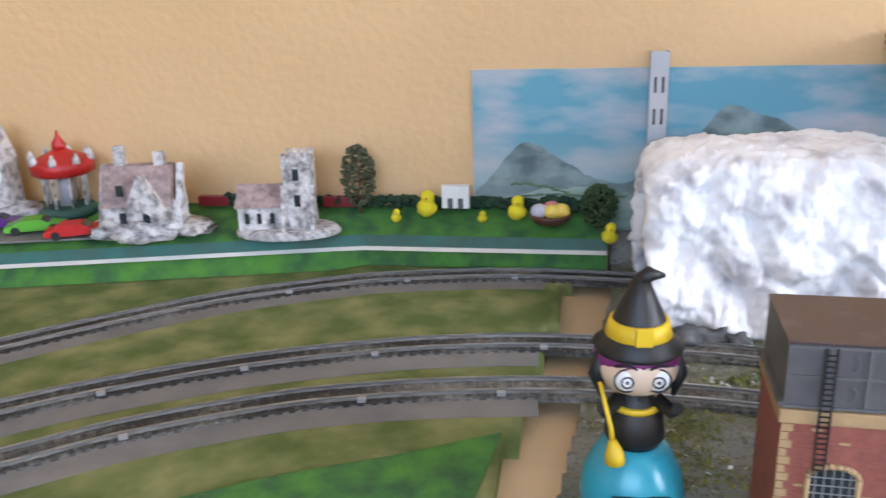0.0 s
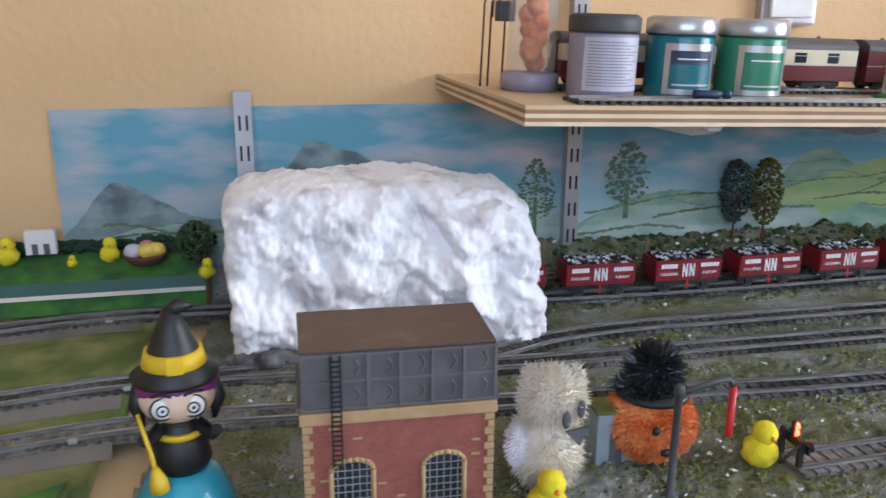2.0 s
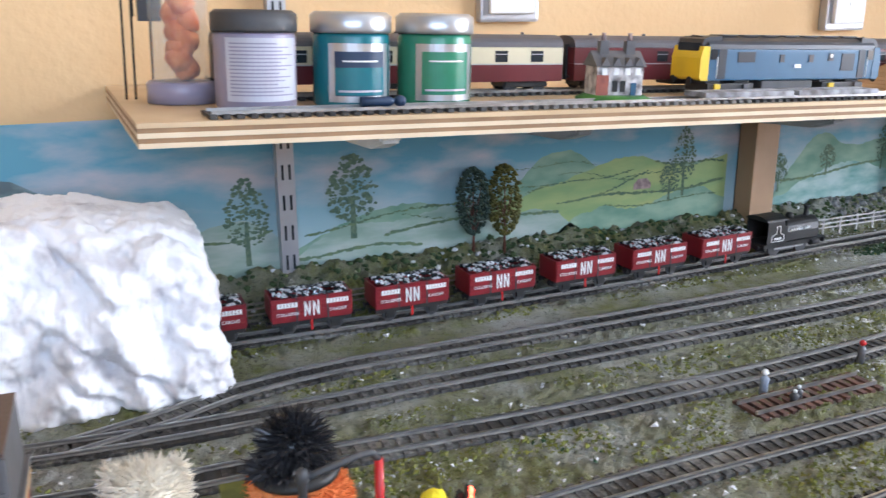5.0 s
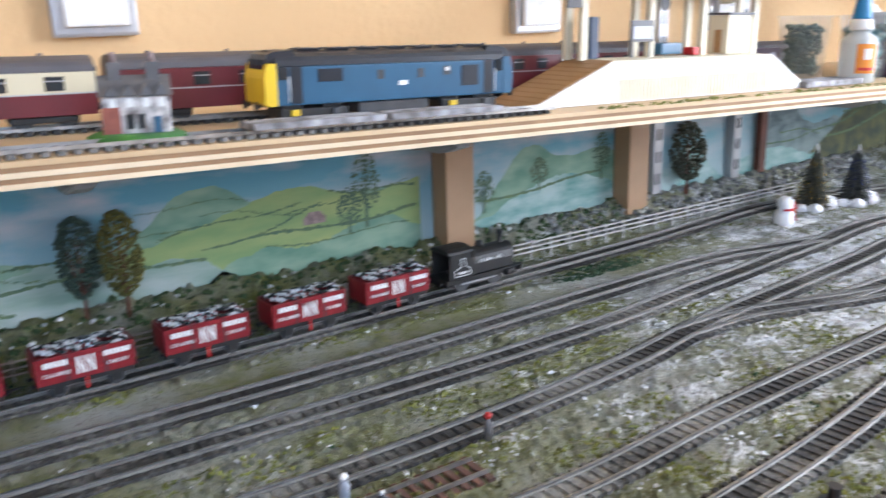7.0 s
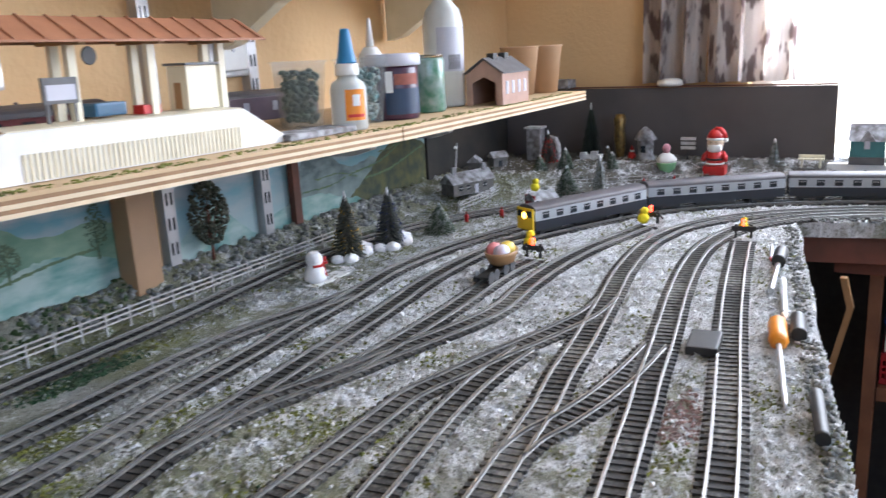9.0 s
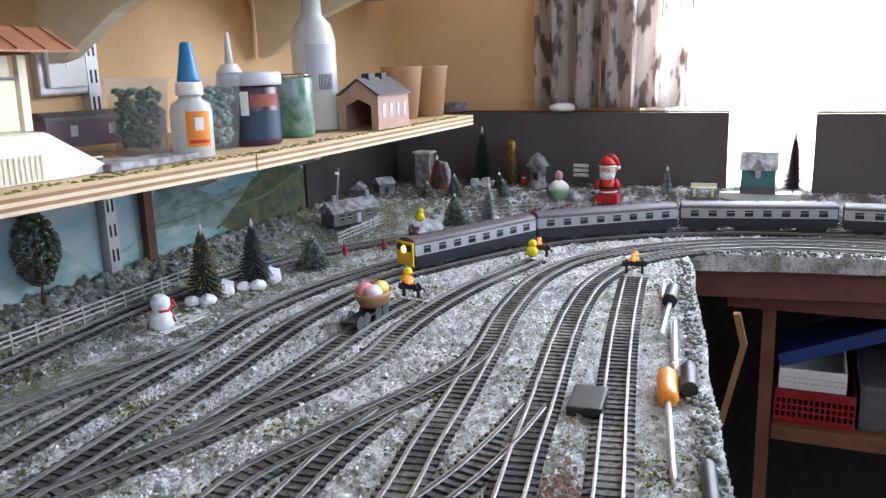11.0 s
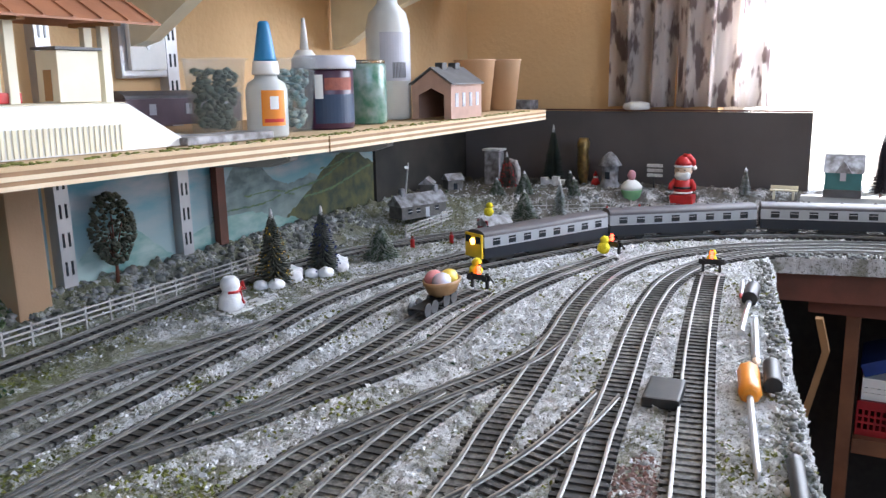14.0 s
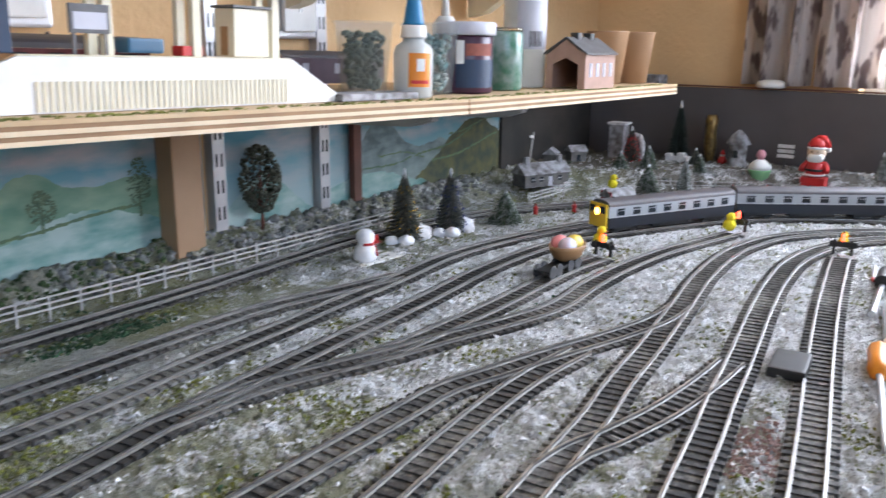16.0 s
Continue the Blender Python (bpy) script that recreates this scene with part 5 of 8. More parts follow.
def station_platform(m):
    t = thing("station_platform", "white platform model with ramps and a ribbed side", "station platform", m=m)
    x0, x1, y0, y1, h = 0.0, 0.356, -0.027, 0.027, 0.0325
    part("platform", prism(bmesh.new(), [(x0, 0), (x1, 0), (x1 - 0.06, h), (x0 + 0.085, h)], "y", y0, y1), M["white"], t)
    for k in range(11):
        a = k / 11
        part("ramp_board", prism(bmesh.new(), [(0.085 * a + 0.001, h * a + 0.0006), (0.085 * (a + 0.085), h * (a + 0.085) + 0.0006), (0.085 * (a + 0.085), h * (a + 0.085) + 0.0016), (0.085 * a + 0.001, h * a + 0.0016)], "y", y0 + 0.001, y1 - 0.001), M["wood"], t)
    for k in range(46):
        x = 0.095 + 0.0043 * k
        part("side_rib", boxm(x - 0.0012, y0 - 0.0012, 0.001, x + 0.0012, y0 - 0.0001, 0.0185, bevel=0.0003), M["cream"], t)
    part("paving", boxm(x0 + 0.086, y0 + 0.001, h + 0.0002, x1 - 0.061, y1 - 0.001, h + 0.001), M["cream"], t)
    return t
station_platform(on_shelf(1.083, -0.2175))


def canopy(m):
    t = thing("platform_canopy", "orange brown ridged canopy on cream posts", "platform canopy", m=m)
    for y in (-1, 1):
        part("roof_slope", prism(bmesh.new(), [(0.0, 0.072), (y * 0.03, 0.055), (y * 0.03, 0.0565), (0.0, 0.0736)], "x", 0, 0.285), M["roof_tile"], t)
        for k in range(13):
            x = 0.006 + 0.0227 * k
            part("roof_rib", prism(bmesh.new(), [(0.0, 0.0738), (y * 0.0298, 0.0568), (y * 0.0298, 0.058), (0.0, 0.075)], "x", x - 0.0008, x + 0.0008), M["roof_tile"], t)
    part("end_gable", prism(bmesh.new(), [(-0.0285, 0.056), (0.0285, 0.056), (0.0, 0.0718)], "x", 0.001, 0.003), M["roof_tile"], t)
    for x in (0.025, 0.105, 0.175, 0.25):
        for y in (-0.008, 0.01):
            part("post", boxm(x - 0.0035, y - 0.0025, 0, x + 0.0035, y + 0.0025, 0.054, bevel=0.0006), M["cream"], t)
        part("beam", boxm(x - 0.003, -0.024, 0.0535, x + 0.003, 0.024, 0.0565), M["wood"], t)
    part("hanging_sign", boxm(0.004, -0.012, 0.042, 0.02, -0.0105, 0.052, bevel=0.0004), M["tank"], t)
    part("clock", lathe([(0.006, -0.0008), (0.0066, 0), (0.006, 0.0008)], 20), M["dark"], t).matrix_local = pose(0.118, -0.012, 0.046, 90)
    return t
M["roof_tile"] = mat("orange_brown_roof", (0.36, 0.15, 0.075), (0.3, 0.12, 0.06), 0.6, scale=50)
canopy(on_shelf(1.14, -0.205, 0, 0.0335))
t = thing("kiosk", "cream plastic kiosk building on the platform", "kiosk", m=on_shelf(1.365, -0.205, 0, 0.0345))
part("wall_shell", boxm(-0.017, -0.011, 0, 0.017, 0.011, 0.035, bevel=0.0005), M["cream"], t)
part("roof", boxm(-0.019, -0.013, 0.0354, 0.019, 0.013, 0.0375, bevel=0.0005), M["tank"], t)
part("door", boxm(-0.0175, -0.004, 0.001, -0.0171, 0.004, 0.022), M["wood"], t)
t = thing("notice_board", "grey station notice board with a pale panel", "notice board", m=on_shelf(1.232, -0.215, 0, 0.0345))
for x in (-0.011, 0.011):
    part("post", boxm(x - 0.001, -0.001, 0, x + 0.001, 0.001, 0.03), M["tank"], t)
part("frame", boxm(-0.014, -0.0016, 0.013, 0.014, 0.0005, 0.031, bevel=0.0004), M["tank"], t)
part("panel", boxm(-0.0115, -0.0021, 0.0155, 0.0115, -0.0017, 0.026), M["label_grey"], t)
solid("blue_box", boxm(-0.0045, -0.006, 0, 0.0045, 0.006, 0.034, bevel=0.001), M["navy"], "dark blue upright box on the platform", "box", m=on_shelf(1.178, -0.208, 0, 0.0345))
solid("blue_trolley", boxm(-0.014, -0.008, 0.002, 0.014, 0.008, 0.012, bevel=0.002), M["blue"], "blue luggage trolley on the platform", "trolley", m=on_shelf(1.275, -0.205, 0, 0.0338))
solid("red_crate", boxm(-0.009, -0.006, 0, 0.009, 0.006, 0.007, bevel=0.001), M["red"], "small red crate on the platform", "crate", m=on_shelf(1.312, -0.208, 0, 0.0345))


def cottage_model(m, label):
    t = thing("cottage_ornament", label, "model house", m=m)
    part("base", lathe([(0.027, 0), (0.028, 0.003), (0.022, 0.0055)], 20), M["bright_green"], t)
    part("wall_shell", boxm(-0.018, -0.011, 0.004, 0.018, 0.012, 0.026, bevel=0.0008), M["stone"], t)
    part("brick_panel", boxm(-0.0185, -0.0116, 0.005, -0.009, -0.0112, 0.02), M["brick"], t)
    part("roof", prism(bmesh.new(), [(-0.0135, 0.026), (0.0145, 0.026), (0.0005, 0.037)], "x", -0.0195, 0.0195), M["tank"], t)
    for x in (-0.01, 0.0105):
        c = part("chimney", boxm(x - 0.0035, -0.003, 0.033, x + 0.0035, 0.003, 0.044, bevel=0.0004), M["tank"], t)
        part("pot", lathe([(0.0018, 0.044), (0.0015, 0.048), (0.0017, 0.0495)], 10, at=(x, 0, 0)), M["roof"], c)
    for x in (-0.0125, -0.0035, 0.0055, 0.0135):
        d = part("dormer", prism(bmesh.new(), [(x - 0.0035, 0.0265), (x + 0.0035, 0.0265), (x, 0.0325)], "y", -0.0135, -0.004), M["tank"], t)
        part("window", boxm(x - 0.002, -0.0119, 0.02, x + 0.002, -0.0112, 0.025), M["text"], t)
    for x in (-0.004, 0.002):
        part("window", boxm(x - 0.002, -0.0121, 0.008, x + 0.002, -0.0112, 0.016), M["window_dark"], t)
    part("door", boxm(0.0085, -0.0123, 0.005, 0.0125, -0.0112, 0.0145), M["blue"], t)
    return t
cottage_model(on_shelf(0.797, -0.236, -12), "stone cottage ornament with two chimneys on a green base")
for x0 in (0.852, 0.945):
    solid("paving_slab", boxm(0, -0.012, 0, 0.088, 0.012, 0.004, bevel=0.0008), M["snowy"], "flat grey crossing slab on the shelf edge", "slab", "slabs", m=on_shelf(x0, -0.262, 0, 0.0052))


def bottle_glue():
    t = thing("glue_bottle", "small clear glue bottle with a blue cap and orange label", "glue bottle", m=on_shelf(1.538, -0.236))
    part("bottle", lathe([(0.0165, 0), (0.018, 0.002), (0.018, 0.04), (0.016, 0.046), (0.01, 0.05), (0.0095, 0.053)], 32), M["milky"], t)
    part("collar", lathe([(0.0115, 0.0532), (0.0118, 0.055), (0.0108, 0.0645)], 28), M["white"], t)
    part("cap", lathe([(0.0098, 0.0648), (0.0095, 0.067), (0.0048, 0.096), (0.0035, 0.098)], 24), M["cap_blue"], t, "blue tapered cap")
    part("label", curved_label(0.018, 205, 275, 0.01, 0.04), M["orange_label"], t)
    part("warning", curved_label(0.018, 228, 252, 0.024, 0.035, 0.0005), M["text"], t)
    part("print_line", curved_label(0.018, 212, 268, 0.013, 0.016, 0.0005), M["red"], t)
M["milky"] = mat("milky_plastic", (0.72, 0.74, 0.72), (0.66, 0.68, 0.66), 0.3, bump=0.02, glass=0.35)
M["cap_blue"] = mat("bright_blue_cap", (0.01, 0.19, 0.4), (0.01, 0.16, 0.34), 0.4, bump=0.05)
M["orange_label"] = mat("orange_label", (0.75, 0.25, 0.02), (0.7, 0.22, 0.02), 0.5, bump=0.0)
bottle_glue()


def pot(name, label, x, y, profile, material, cat, group=""):
    return solid(name, lathe(profile, 36), material, label, cat, group, m=on_shelf(x, y))
M["teal_scrap"] = mat("torn_teal_scraps", (0.06, 0.2, 0.21), (0.36, 0.38, 0.36), 0.8, scale=90)
M["cup_mix"] = mat("scenery_scraps", (0.012, 0.05, 0.035), (0.08, 0.11, 0.085), 0.8, scale=70, bump=0.5)
for x, y, lab in ((1.556, -0.16, "clear plastic cup filled with dark green scatter"), (1.612, -0.20, "clear plastic cup filled with torn teal scraps")):
    t = thing("plastic_cup", lab, "plastic cup", "plastic cups", m=on_shelf(x, y))
    part("cup", lathe([(0.0225, 0), (0.0285, 0.066), (0.031, 0.067), (0.031, 0.069), (0.0282, 0.069), (0.0218, 0.001)], 36), M["thin_clear"], t)
    bm = bmesh.new()
    for k in range(230):
        a, z = random.uniform(0, 6.28), random.uniform(0.005, 0.058)
        r = (0.017 + 0.06 * z) * math.sqrt(random.uniform(0.3, 1))
        ball(bm, (r * math.cos(a), r * math.sin(a), z), random.uniform(0.002, 0.0048), (1, 1, random.uniform(0.4, 1)), 1, 0.9)
    part("contents", bm, M["cup_mix"] if y > -0.18 else M["teal_scrap"], t)
M["plum"] = mat("plum_jar", (0.05, 0.012, 0.035), (0.04, 0.01, 0.03), 0.3, bump=0.0)
t = thing("plum_paint_tub", "plum paint tub with a pale grey lid", "paint tub", m=on_shelf(1.657, -0.212))
part("tub", lathe([(0.027, 0), (0.0285, 0.002), (0.0285, 0.056), (0.027, 0.058)], 36), M["plum"], t)
part("lid", lathe([(0.031, 0.0583), (0.0315, 0.06), (0.0315, 0.069), (0.029, 0.0715)], 36), M["label_grey"], t, "pale grey lid")
part("label", curved_label(0.0285, 195, 300, 0.006, 0.034), M["navy"], t)
part("label_badge", curved_label(0.0285, 215, 280, 0.038, 0.05), M["brick"], t)
part("barcode", curved_label(0.0285, 196, 212, 0.03, 0.053, 0.0005), M["text"], t)
t = thing("glass_jar", "glass jar smeared with green paint", "jar", m=on_shelf(1.74, -0.205))
part("jar", lathe([(0.022, 0), (0.0235, 0.002), (0.0235, 0.06), (0.022, 0.064)], 32), mat("green_smeared_glass", (0.05, 0.16, 0.1), (0.25, 0.33, 0.3), 0.2, scale=60, bump=0.1), t)
part("rim", lathe([(0.0225, 0.0642), (0.023, 0.066), (0.0215, 0.068)], 32), M["clear"], t)
t = thing("pva_bottle", "tall white glue bottle with a printed label", "glue bottle", m=on_shelf(1.822, -0.185))
part("bottle", lathe([(0.024, 0), (0.026, 0.003), (0.026, 0.105), (0.022, 0.122), (0.012, 0.133), (0.011, 0.15)], 36), M["milky"], t)
part("label", curved_label(0.026, 190, 290, 0.045, 0.1), M["label_grey"], t)
for k in range(10):
    part("barcode", curved_label(0.026, 222 + 4 * k, 224 + 4 * k, 0.048, 0.066, 0.0004), M["black"], t)
part("nozzle", lathe([(0.01, 0.1502), (0.009, 0.16), (0.004, 0.185)], 16), M["white"], t)
t = thing("nozzle_bottle", "white bottle with a thin pointed nozzle", "bottle", m=on_shelf(1.72, -0.14))
part("bottle", lathe([(0.014, 0), (0.015, 0.002), (0.015, 0.07), (0.008, 0.08)], 24), M["white"], t)
part("nozzle", lathe([(0.005, 0.0802), (0.002, 0.112), (0.0015, 0.114)], 12), M["white"], t)


def engine_shed(m):
    t = thing("engine_shed", "brown model engine shed with grey roof", "engine shed", m=m)
    pink = M["shed_wall"]
    L, W, H = 0.08, 0.052, 0.04
    part("side_wall", boxm(0, 0, 0, L, 0.0018, H), pink, t)
    part("side_wall", boxm(0, W - 0.0018, 0, L, W, H), pink, t)
    gable = [(0.0018, 0), (0.009, 0), (0.009, 0.028), (W / 2, 0.036), (W - 0.009, 0.028), (W - 0.009, 0), (W - 0.0018, 0), (W - 0.0018, H), (W / 2, H + 0.017), (0.0018, H)]
    part("gable", prism(bmesh.new(), gable, "x", 0, 0.0018), pink, t, "open arched gable")
    part("gable", prism(bmesh.new(), [(0.0018, 0), (W - 0.0018, 0), (W - 0.0018, H), (W / 2, H + 0.017), (0.0018, H)], "x", L - 0.0018, L), pink, t)
    for s in (0, 1):
        y0, y1 = (-0.003, W / 2) if s == 0 else (W / 2, W + 0.003)
        z0, z1 = (H - 0.001, H + 0.018) if s == 0 else (H + 0.018, H - 0.001)
        part("roof_slope", prism(bmesh.new(), [(y0, z0 + 0.0005), (y1, z1 + 0.0005), (y1, z1 + 0.002), (y0, z0 + 0.002)], "x", -0.002, L + 0.002), M["tank"], t)
    for x in (0.025, 0.058):
        part("roof_vent", boxm(x - 0.006, W / 2 - 0.005, H + 0.0165, x + 0.006, W / 2 + 0.005, H + 0.025, bevel=0.001), M["black"], t)
    for x in (0.014, 0.032, 0.05, 0.068):
        w = part("window", boxm(x - 0.0035, -0.0006, 0.014, x + 0.0035, 0.0, 0.03), M["label_grey"], t)
        part("frame", boxm(x - 0.0003, -0.0012, 0.014, x + 0.0003, -0.0007, 0.03), M["text"], w)
    return t
M["shed_wall"] = mat("dusty_pink_wall", (0.42, 0.26, 0.2), (0.36, 0.22, 0.17), 0.7, scale=80)
engine_shed(on_shelf(1.822, -0.268, 0))
for x, y in ((2.022, -0.2), (2.07, -0.218)):
    t = thing("paper_cup", "ribbed brown paper cup", "paper cup", "paper cups", m=on_shelf(x, y))
    part("cup", lathe([(0.021, 0), (0.0285, 0.068), (0.0295, 0.069), (0.0295, 0.0705), (0.0278, 0.0705), (0.0205, 0.001)], 40), M["plant_post"], t)
t = thing("brown_van", "plum brown railway van behind the platform", "railway van", m=on_shelf(1.565, -0.1, 0))
part("body", boxm(-0.075, -0.016, 0.008, 0.075, 0.016, 0.033, bevel=0.001), mat("dusty_plum_van", (0.16, 0.11, 0.13), (0.12, 0.085, 0.1), 0.6), t)
part("roof", prism(bmesh.new(), [(0.0165 * math.cos(a), 0.0332 + 0.007 * math.sin(a)) for a in [math.pi * j / 10 for j in range(11)]], "x", -0.076, 0.076), M["coach_roof"], t)
for x in (-0.045, 0.0, 0.02, 0.05):
    part("window", boxm(x - 0.004, -0.0166, 0.018, x + 0.004, -0.0161, 0.028), M["label_grey"], t)
for x in (-0.05, 0.05):
    wheelset(t, x)
solid("roof_offcut", boxm(-0.05, -0.018, 0, 0.05, 0.018, 0.006, bevel=0.002), M["snowy"], "grey flat offcut lying on the shelf", "offcut", m=on_shelf(1.475, -0.235))
solid("grey_box", boxm(-0.025, -0.014, 0, 0.025, 0.014, 0.016, bevel=0.003), M["snowy"], "small grey dusty box on the board's top", "box", m=pose(2.345, -0.135, 0.1585, 0, 0, 80))

# ---- scatter on the ground ----
from mathutils import kdtree
def line_points():
    out = []
    for t in [o for o in bpy.data.objects if o.name.startswith("railway_track")]:
        for c in t.children:
            if c.name.startswith("sleeper"):
                w = t.matrix_basis @ c.matrix_basis
                out.append((w.translation.x, w.translation.y))
    for L in (LINE_A, LINE_B, LINE_C):
        out += [(p.x, p.y) for p, h in spline(L, 0.01)]
    return np.array(out)


TRACKS = line_points()


NEAR = kdtree.KDTree(len(TRACKS))
for i, p in enumerate(TRACKS):
    NEAR.insert((p[0], p[1], 0), i)
NEAR.balance()


def clear_of_tracks(x, y, gap=0.0165):
    return NEAR.find((x, y, 0))[2] > gap


def ground_height(x, y):
    """The board with its glued rubble, which lies heaped between the tracks and thin beside them."""
    clear = max(0.0, min(1.0, (NEAR.find((x, y, 0))[2] - 0.0145) / 0.008))
    p = Vector((x, y, 0))
    heap = 0.5 + 0.5 * noise.noise(p * 60)
    lumps = max(0.0, noise.noise(p * 150 + Vector((0, 0, 4)))) + 0.7 * max(0.0, noise.noise(p * 330 + Vector((0, 0, 9)))) - 0.5 * max(0.0, noise.noise(p * 210 + Vector((0, 0, 2))))
    return main_height(x, y) + clear * (0.0022 * heap + 0.0052 * lumps)


grid_sheet("ground", on_main, 0.14, 2.396, -1.6, -0.004, 960, 680, ground_height, M["ground"], "model railway baseboard with flock grass and scattered snow", "baseboard")


def chips(name, count, material, size, keep, label, seed, flat=0.6, gap=0.0165, area=(0.26, 2.3, -0.8, -0.055)):
    """Loose bits strewn over the board, in one mesh."""
    rnd = random.Random(seed)
    verts, faces = [], []
    shape = [(1, 0, 0), (-0.5, 0.87, 0), (-0.5, -0.87, 0), (0.1, 0.1, 1), (0.2, -0.2, -0.6)]
    tris = [(0, 1, 3), (1, 2, 3), (2, 0, 3), (1, 0, 4), (2, 1, 4), (0, 2, 4)]
    n = 0
    while n < count:
        x, y = rnd.uniform(area[0], area[1]), rnd.uniform(area[2], area[3])
        if rnd.random() > keep(x, y) or not on_main(x, y) or not clear_of_tracks(x, y, gap):
            n += 0.12
            continue
        n += 1
        s, z = rnd.uniform(*size), ground_height(x, y)
        m = Matrix.Translation((x, y, z)) @ Euler((rnd.uniform(-0.6, 0.6), rnd.uniform(-0.6, 0.6), rnd.uniform(0, 6.28))).to_matrix().to_4x4() @ Matrix.Diagonal((s, s * rnd.uniform(0.5, 1), s * flat * rnd.uniform(0.6, 1.4), 1))
        b = len(verts)
        verts += [m @ Vector(v) for v in shape]
        faces += [tuple(b + i for i in f) for f in tris]
    me = bpy.data.meshes.new(name)
    me.from_pydata(verts, [], faces)
    me.materials.append(material)
    return tagged(new(name, me), label, "ground scatter", kind="stuff")


def patch(x, y, s=9.0, k=0.0):
    return noise.noise(Vector((x * s, y * s, k)))


def snow_share(x, y):
    return max(0.07, min(1.0, (x - 0.98) / 0.5 + 0.6 * patch(x, y, 11, 1)))


M["chip_white"] = mat("snow_chip", (0.8, 0.81, 0.82), (0.5, 0.5, 0.51), 0.8, scale=90)
M["chip_grey"] = mat("grit_chip", (0.3, 0.29, 0.28), (0.18, 0.17, 0.16), 0.9, scale=90)
M["tuft"] = mat("moss_tuft", (0.21, 0.215, 0.045), (0.1, 0.11, 0.028), 0.95, scale=60)
M["tuft_dark"] = mat("dark_moss_tuft", (0.02, 0.07, 0.03), (0.03, 0.05, 0.02), 0.95, scale=60)
# White chips are thinned near the wall too, keeping that painted shade dark.
chips("snow_scatter", 30000, M["chip_white"], (0.0007, 0.0026), lambda x, y: snow_share(x, y) * max(0.0, 0.45 + 1.1 * patch(x, y, 30, 2)) * (1 if y < -0.22 and x < 2.13 else 0.3), "loose white snow chips strewn between the tracks", 21, gap=0.0158)
chips("snow_lumps", 6500, M["chip_white"], (0.0018, 0.0042), lambda x, y: snow_share(x, y) * max(0.0, 0.3 + 1.2 * patch(x, y, 26, 8)) * (1 if y < -0.2 and x < 2.13 else 0.2), "larger soft lumps of white snow between the tracks", 26, flat=0.45, gap=0.018)
chips("grit_scatter", 11000, M["chip_grey"], (0.0007, 0.002), lambda x, y: 0.6 + 0.5 * patch(x, y, 25, 3), "fine grey grit strewn between the tracks", 22)
chips("moss_scatter", 34000, M["tuft"], (0.001, 0.003), lambda x, y: (1.15 - 0.9 * snow_share(x, y)) * max(0.0, 0.1 + 2.6 * patch(x, y, 16, 4)) * (1 if x < 2.05 else 0.25), "olive green moss tufts between the tracks", 23)
chips("dark_moss_scatter", 2600, M["tuft_dark"], (0.0015, 0.004), lambda x, y: (1.0 if y > -0.075 else max(0.0, 0.9 * patch(x, y, 8, 5) - 0.2)) * (1.1 - 0.8 * snow_share(x, y)), "dark green moss clumps beside the tracks", 24)
chips("track_grit", 5000, M["chip_white"], (0.0006, 0.0014), lambda x, y: 0.25 + 0.5 * snow_share(x, y) if not clear_of_tracks(x, y, 0.0195) else 0, "white grit along the sleeper ends", 25, gap=0.0145)


def clumps(name, count, place, size, material, label, seed, sub=1):
    rnd = random.Random(seed)
    bm = bmesh.new()
    for k in range(count):
        x, y, z = place(rnd)
        ball(bm, (x, y, z), rnd.uniform(*size), (1, 1, rnd.uniform(0.5, 0.9)), sub, 0.7)
    ob = solid(name, bm, material, label, "bushes", kind="stuff")
    return ob


def bank_spot(x0, x1, y0=-0.05, y1=-0.006):
    def f(rnd):
        x, y = rnd.uniform(x0, x1), rnd.uniform(y0, y1)
        return x, y, main_height(x, y) + 0.001
    return f
M["leaf_snow"] = mat("snow_dusted_bush", (0.07, 0.075, 0.055), (0.3, 0.3, 0.3), 0.95, scale=160, bump=0.6)
clumps("bank_bushes", 620, bank_spot(0.545, 1.42), (0.0014, 0.0042), M["leaf"], "low dark green bushes along the bank", 31, 2)
clumps("snowy_bank_bushes", 440, bank_spot(1.3, 1.98), (0.0025, 0.0065), M["leaf_snow"], "snow dusted stones and bushes along the bank", 32, 2)
clumps("bank_stones", 120, bank_spot(0.55, 1.6), (0.0015, 0.0035), M["chip_white"], "small pale stones on the bank", 33)

# fence
def fence(x0, x1, y, z, material, label):
    t = thing("fence", label, "fence", "fences")
    n = int((x1 - x0) / 0.028)
    for k in range(n + 1):
        x = x0 + (x1 - x0) * k / n
        part("post", boxm(x - 0.0009, y - 0.0009, 0, x + 0.0009, y + 0.0009, z + 0.019 + 0.001 * math.sin(k * 2.1)), material, t)
        if k < n:
            for j in range(3):
                zz = z + 0.006 + 0.0052 * j
                part("rail", boxm(x + 0.0002, y - 0.0016, zz, x + (x1 - x0) / n - 0.0002, y - 0.001, zz + 0.0016), material, t)
    return t
M["fence_brown"] = mat("weathered_fence", (0.2, 0.16, 0.13), (0.3, 0.26, 0.22), 0.85, scale=120)
M["fence_pale"] = mat("pale_fence", (0.5, 0.49, 0.47), (0.4, 0.38, 0.36), 0.85, scale=120)
fence(0.548, 0.935, -0.063, 0.002, M["fence_brown"], "brown three rail fence beside the track")
fence(0.955, 1.72, -0.0625, 0.004, M["fence_pale"], "pale three rail fence beside the track")
fence(1.95, 2.09, -0.125, 0.0, M["fence_pale"], "pale fence before the snowy cottage")


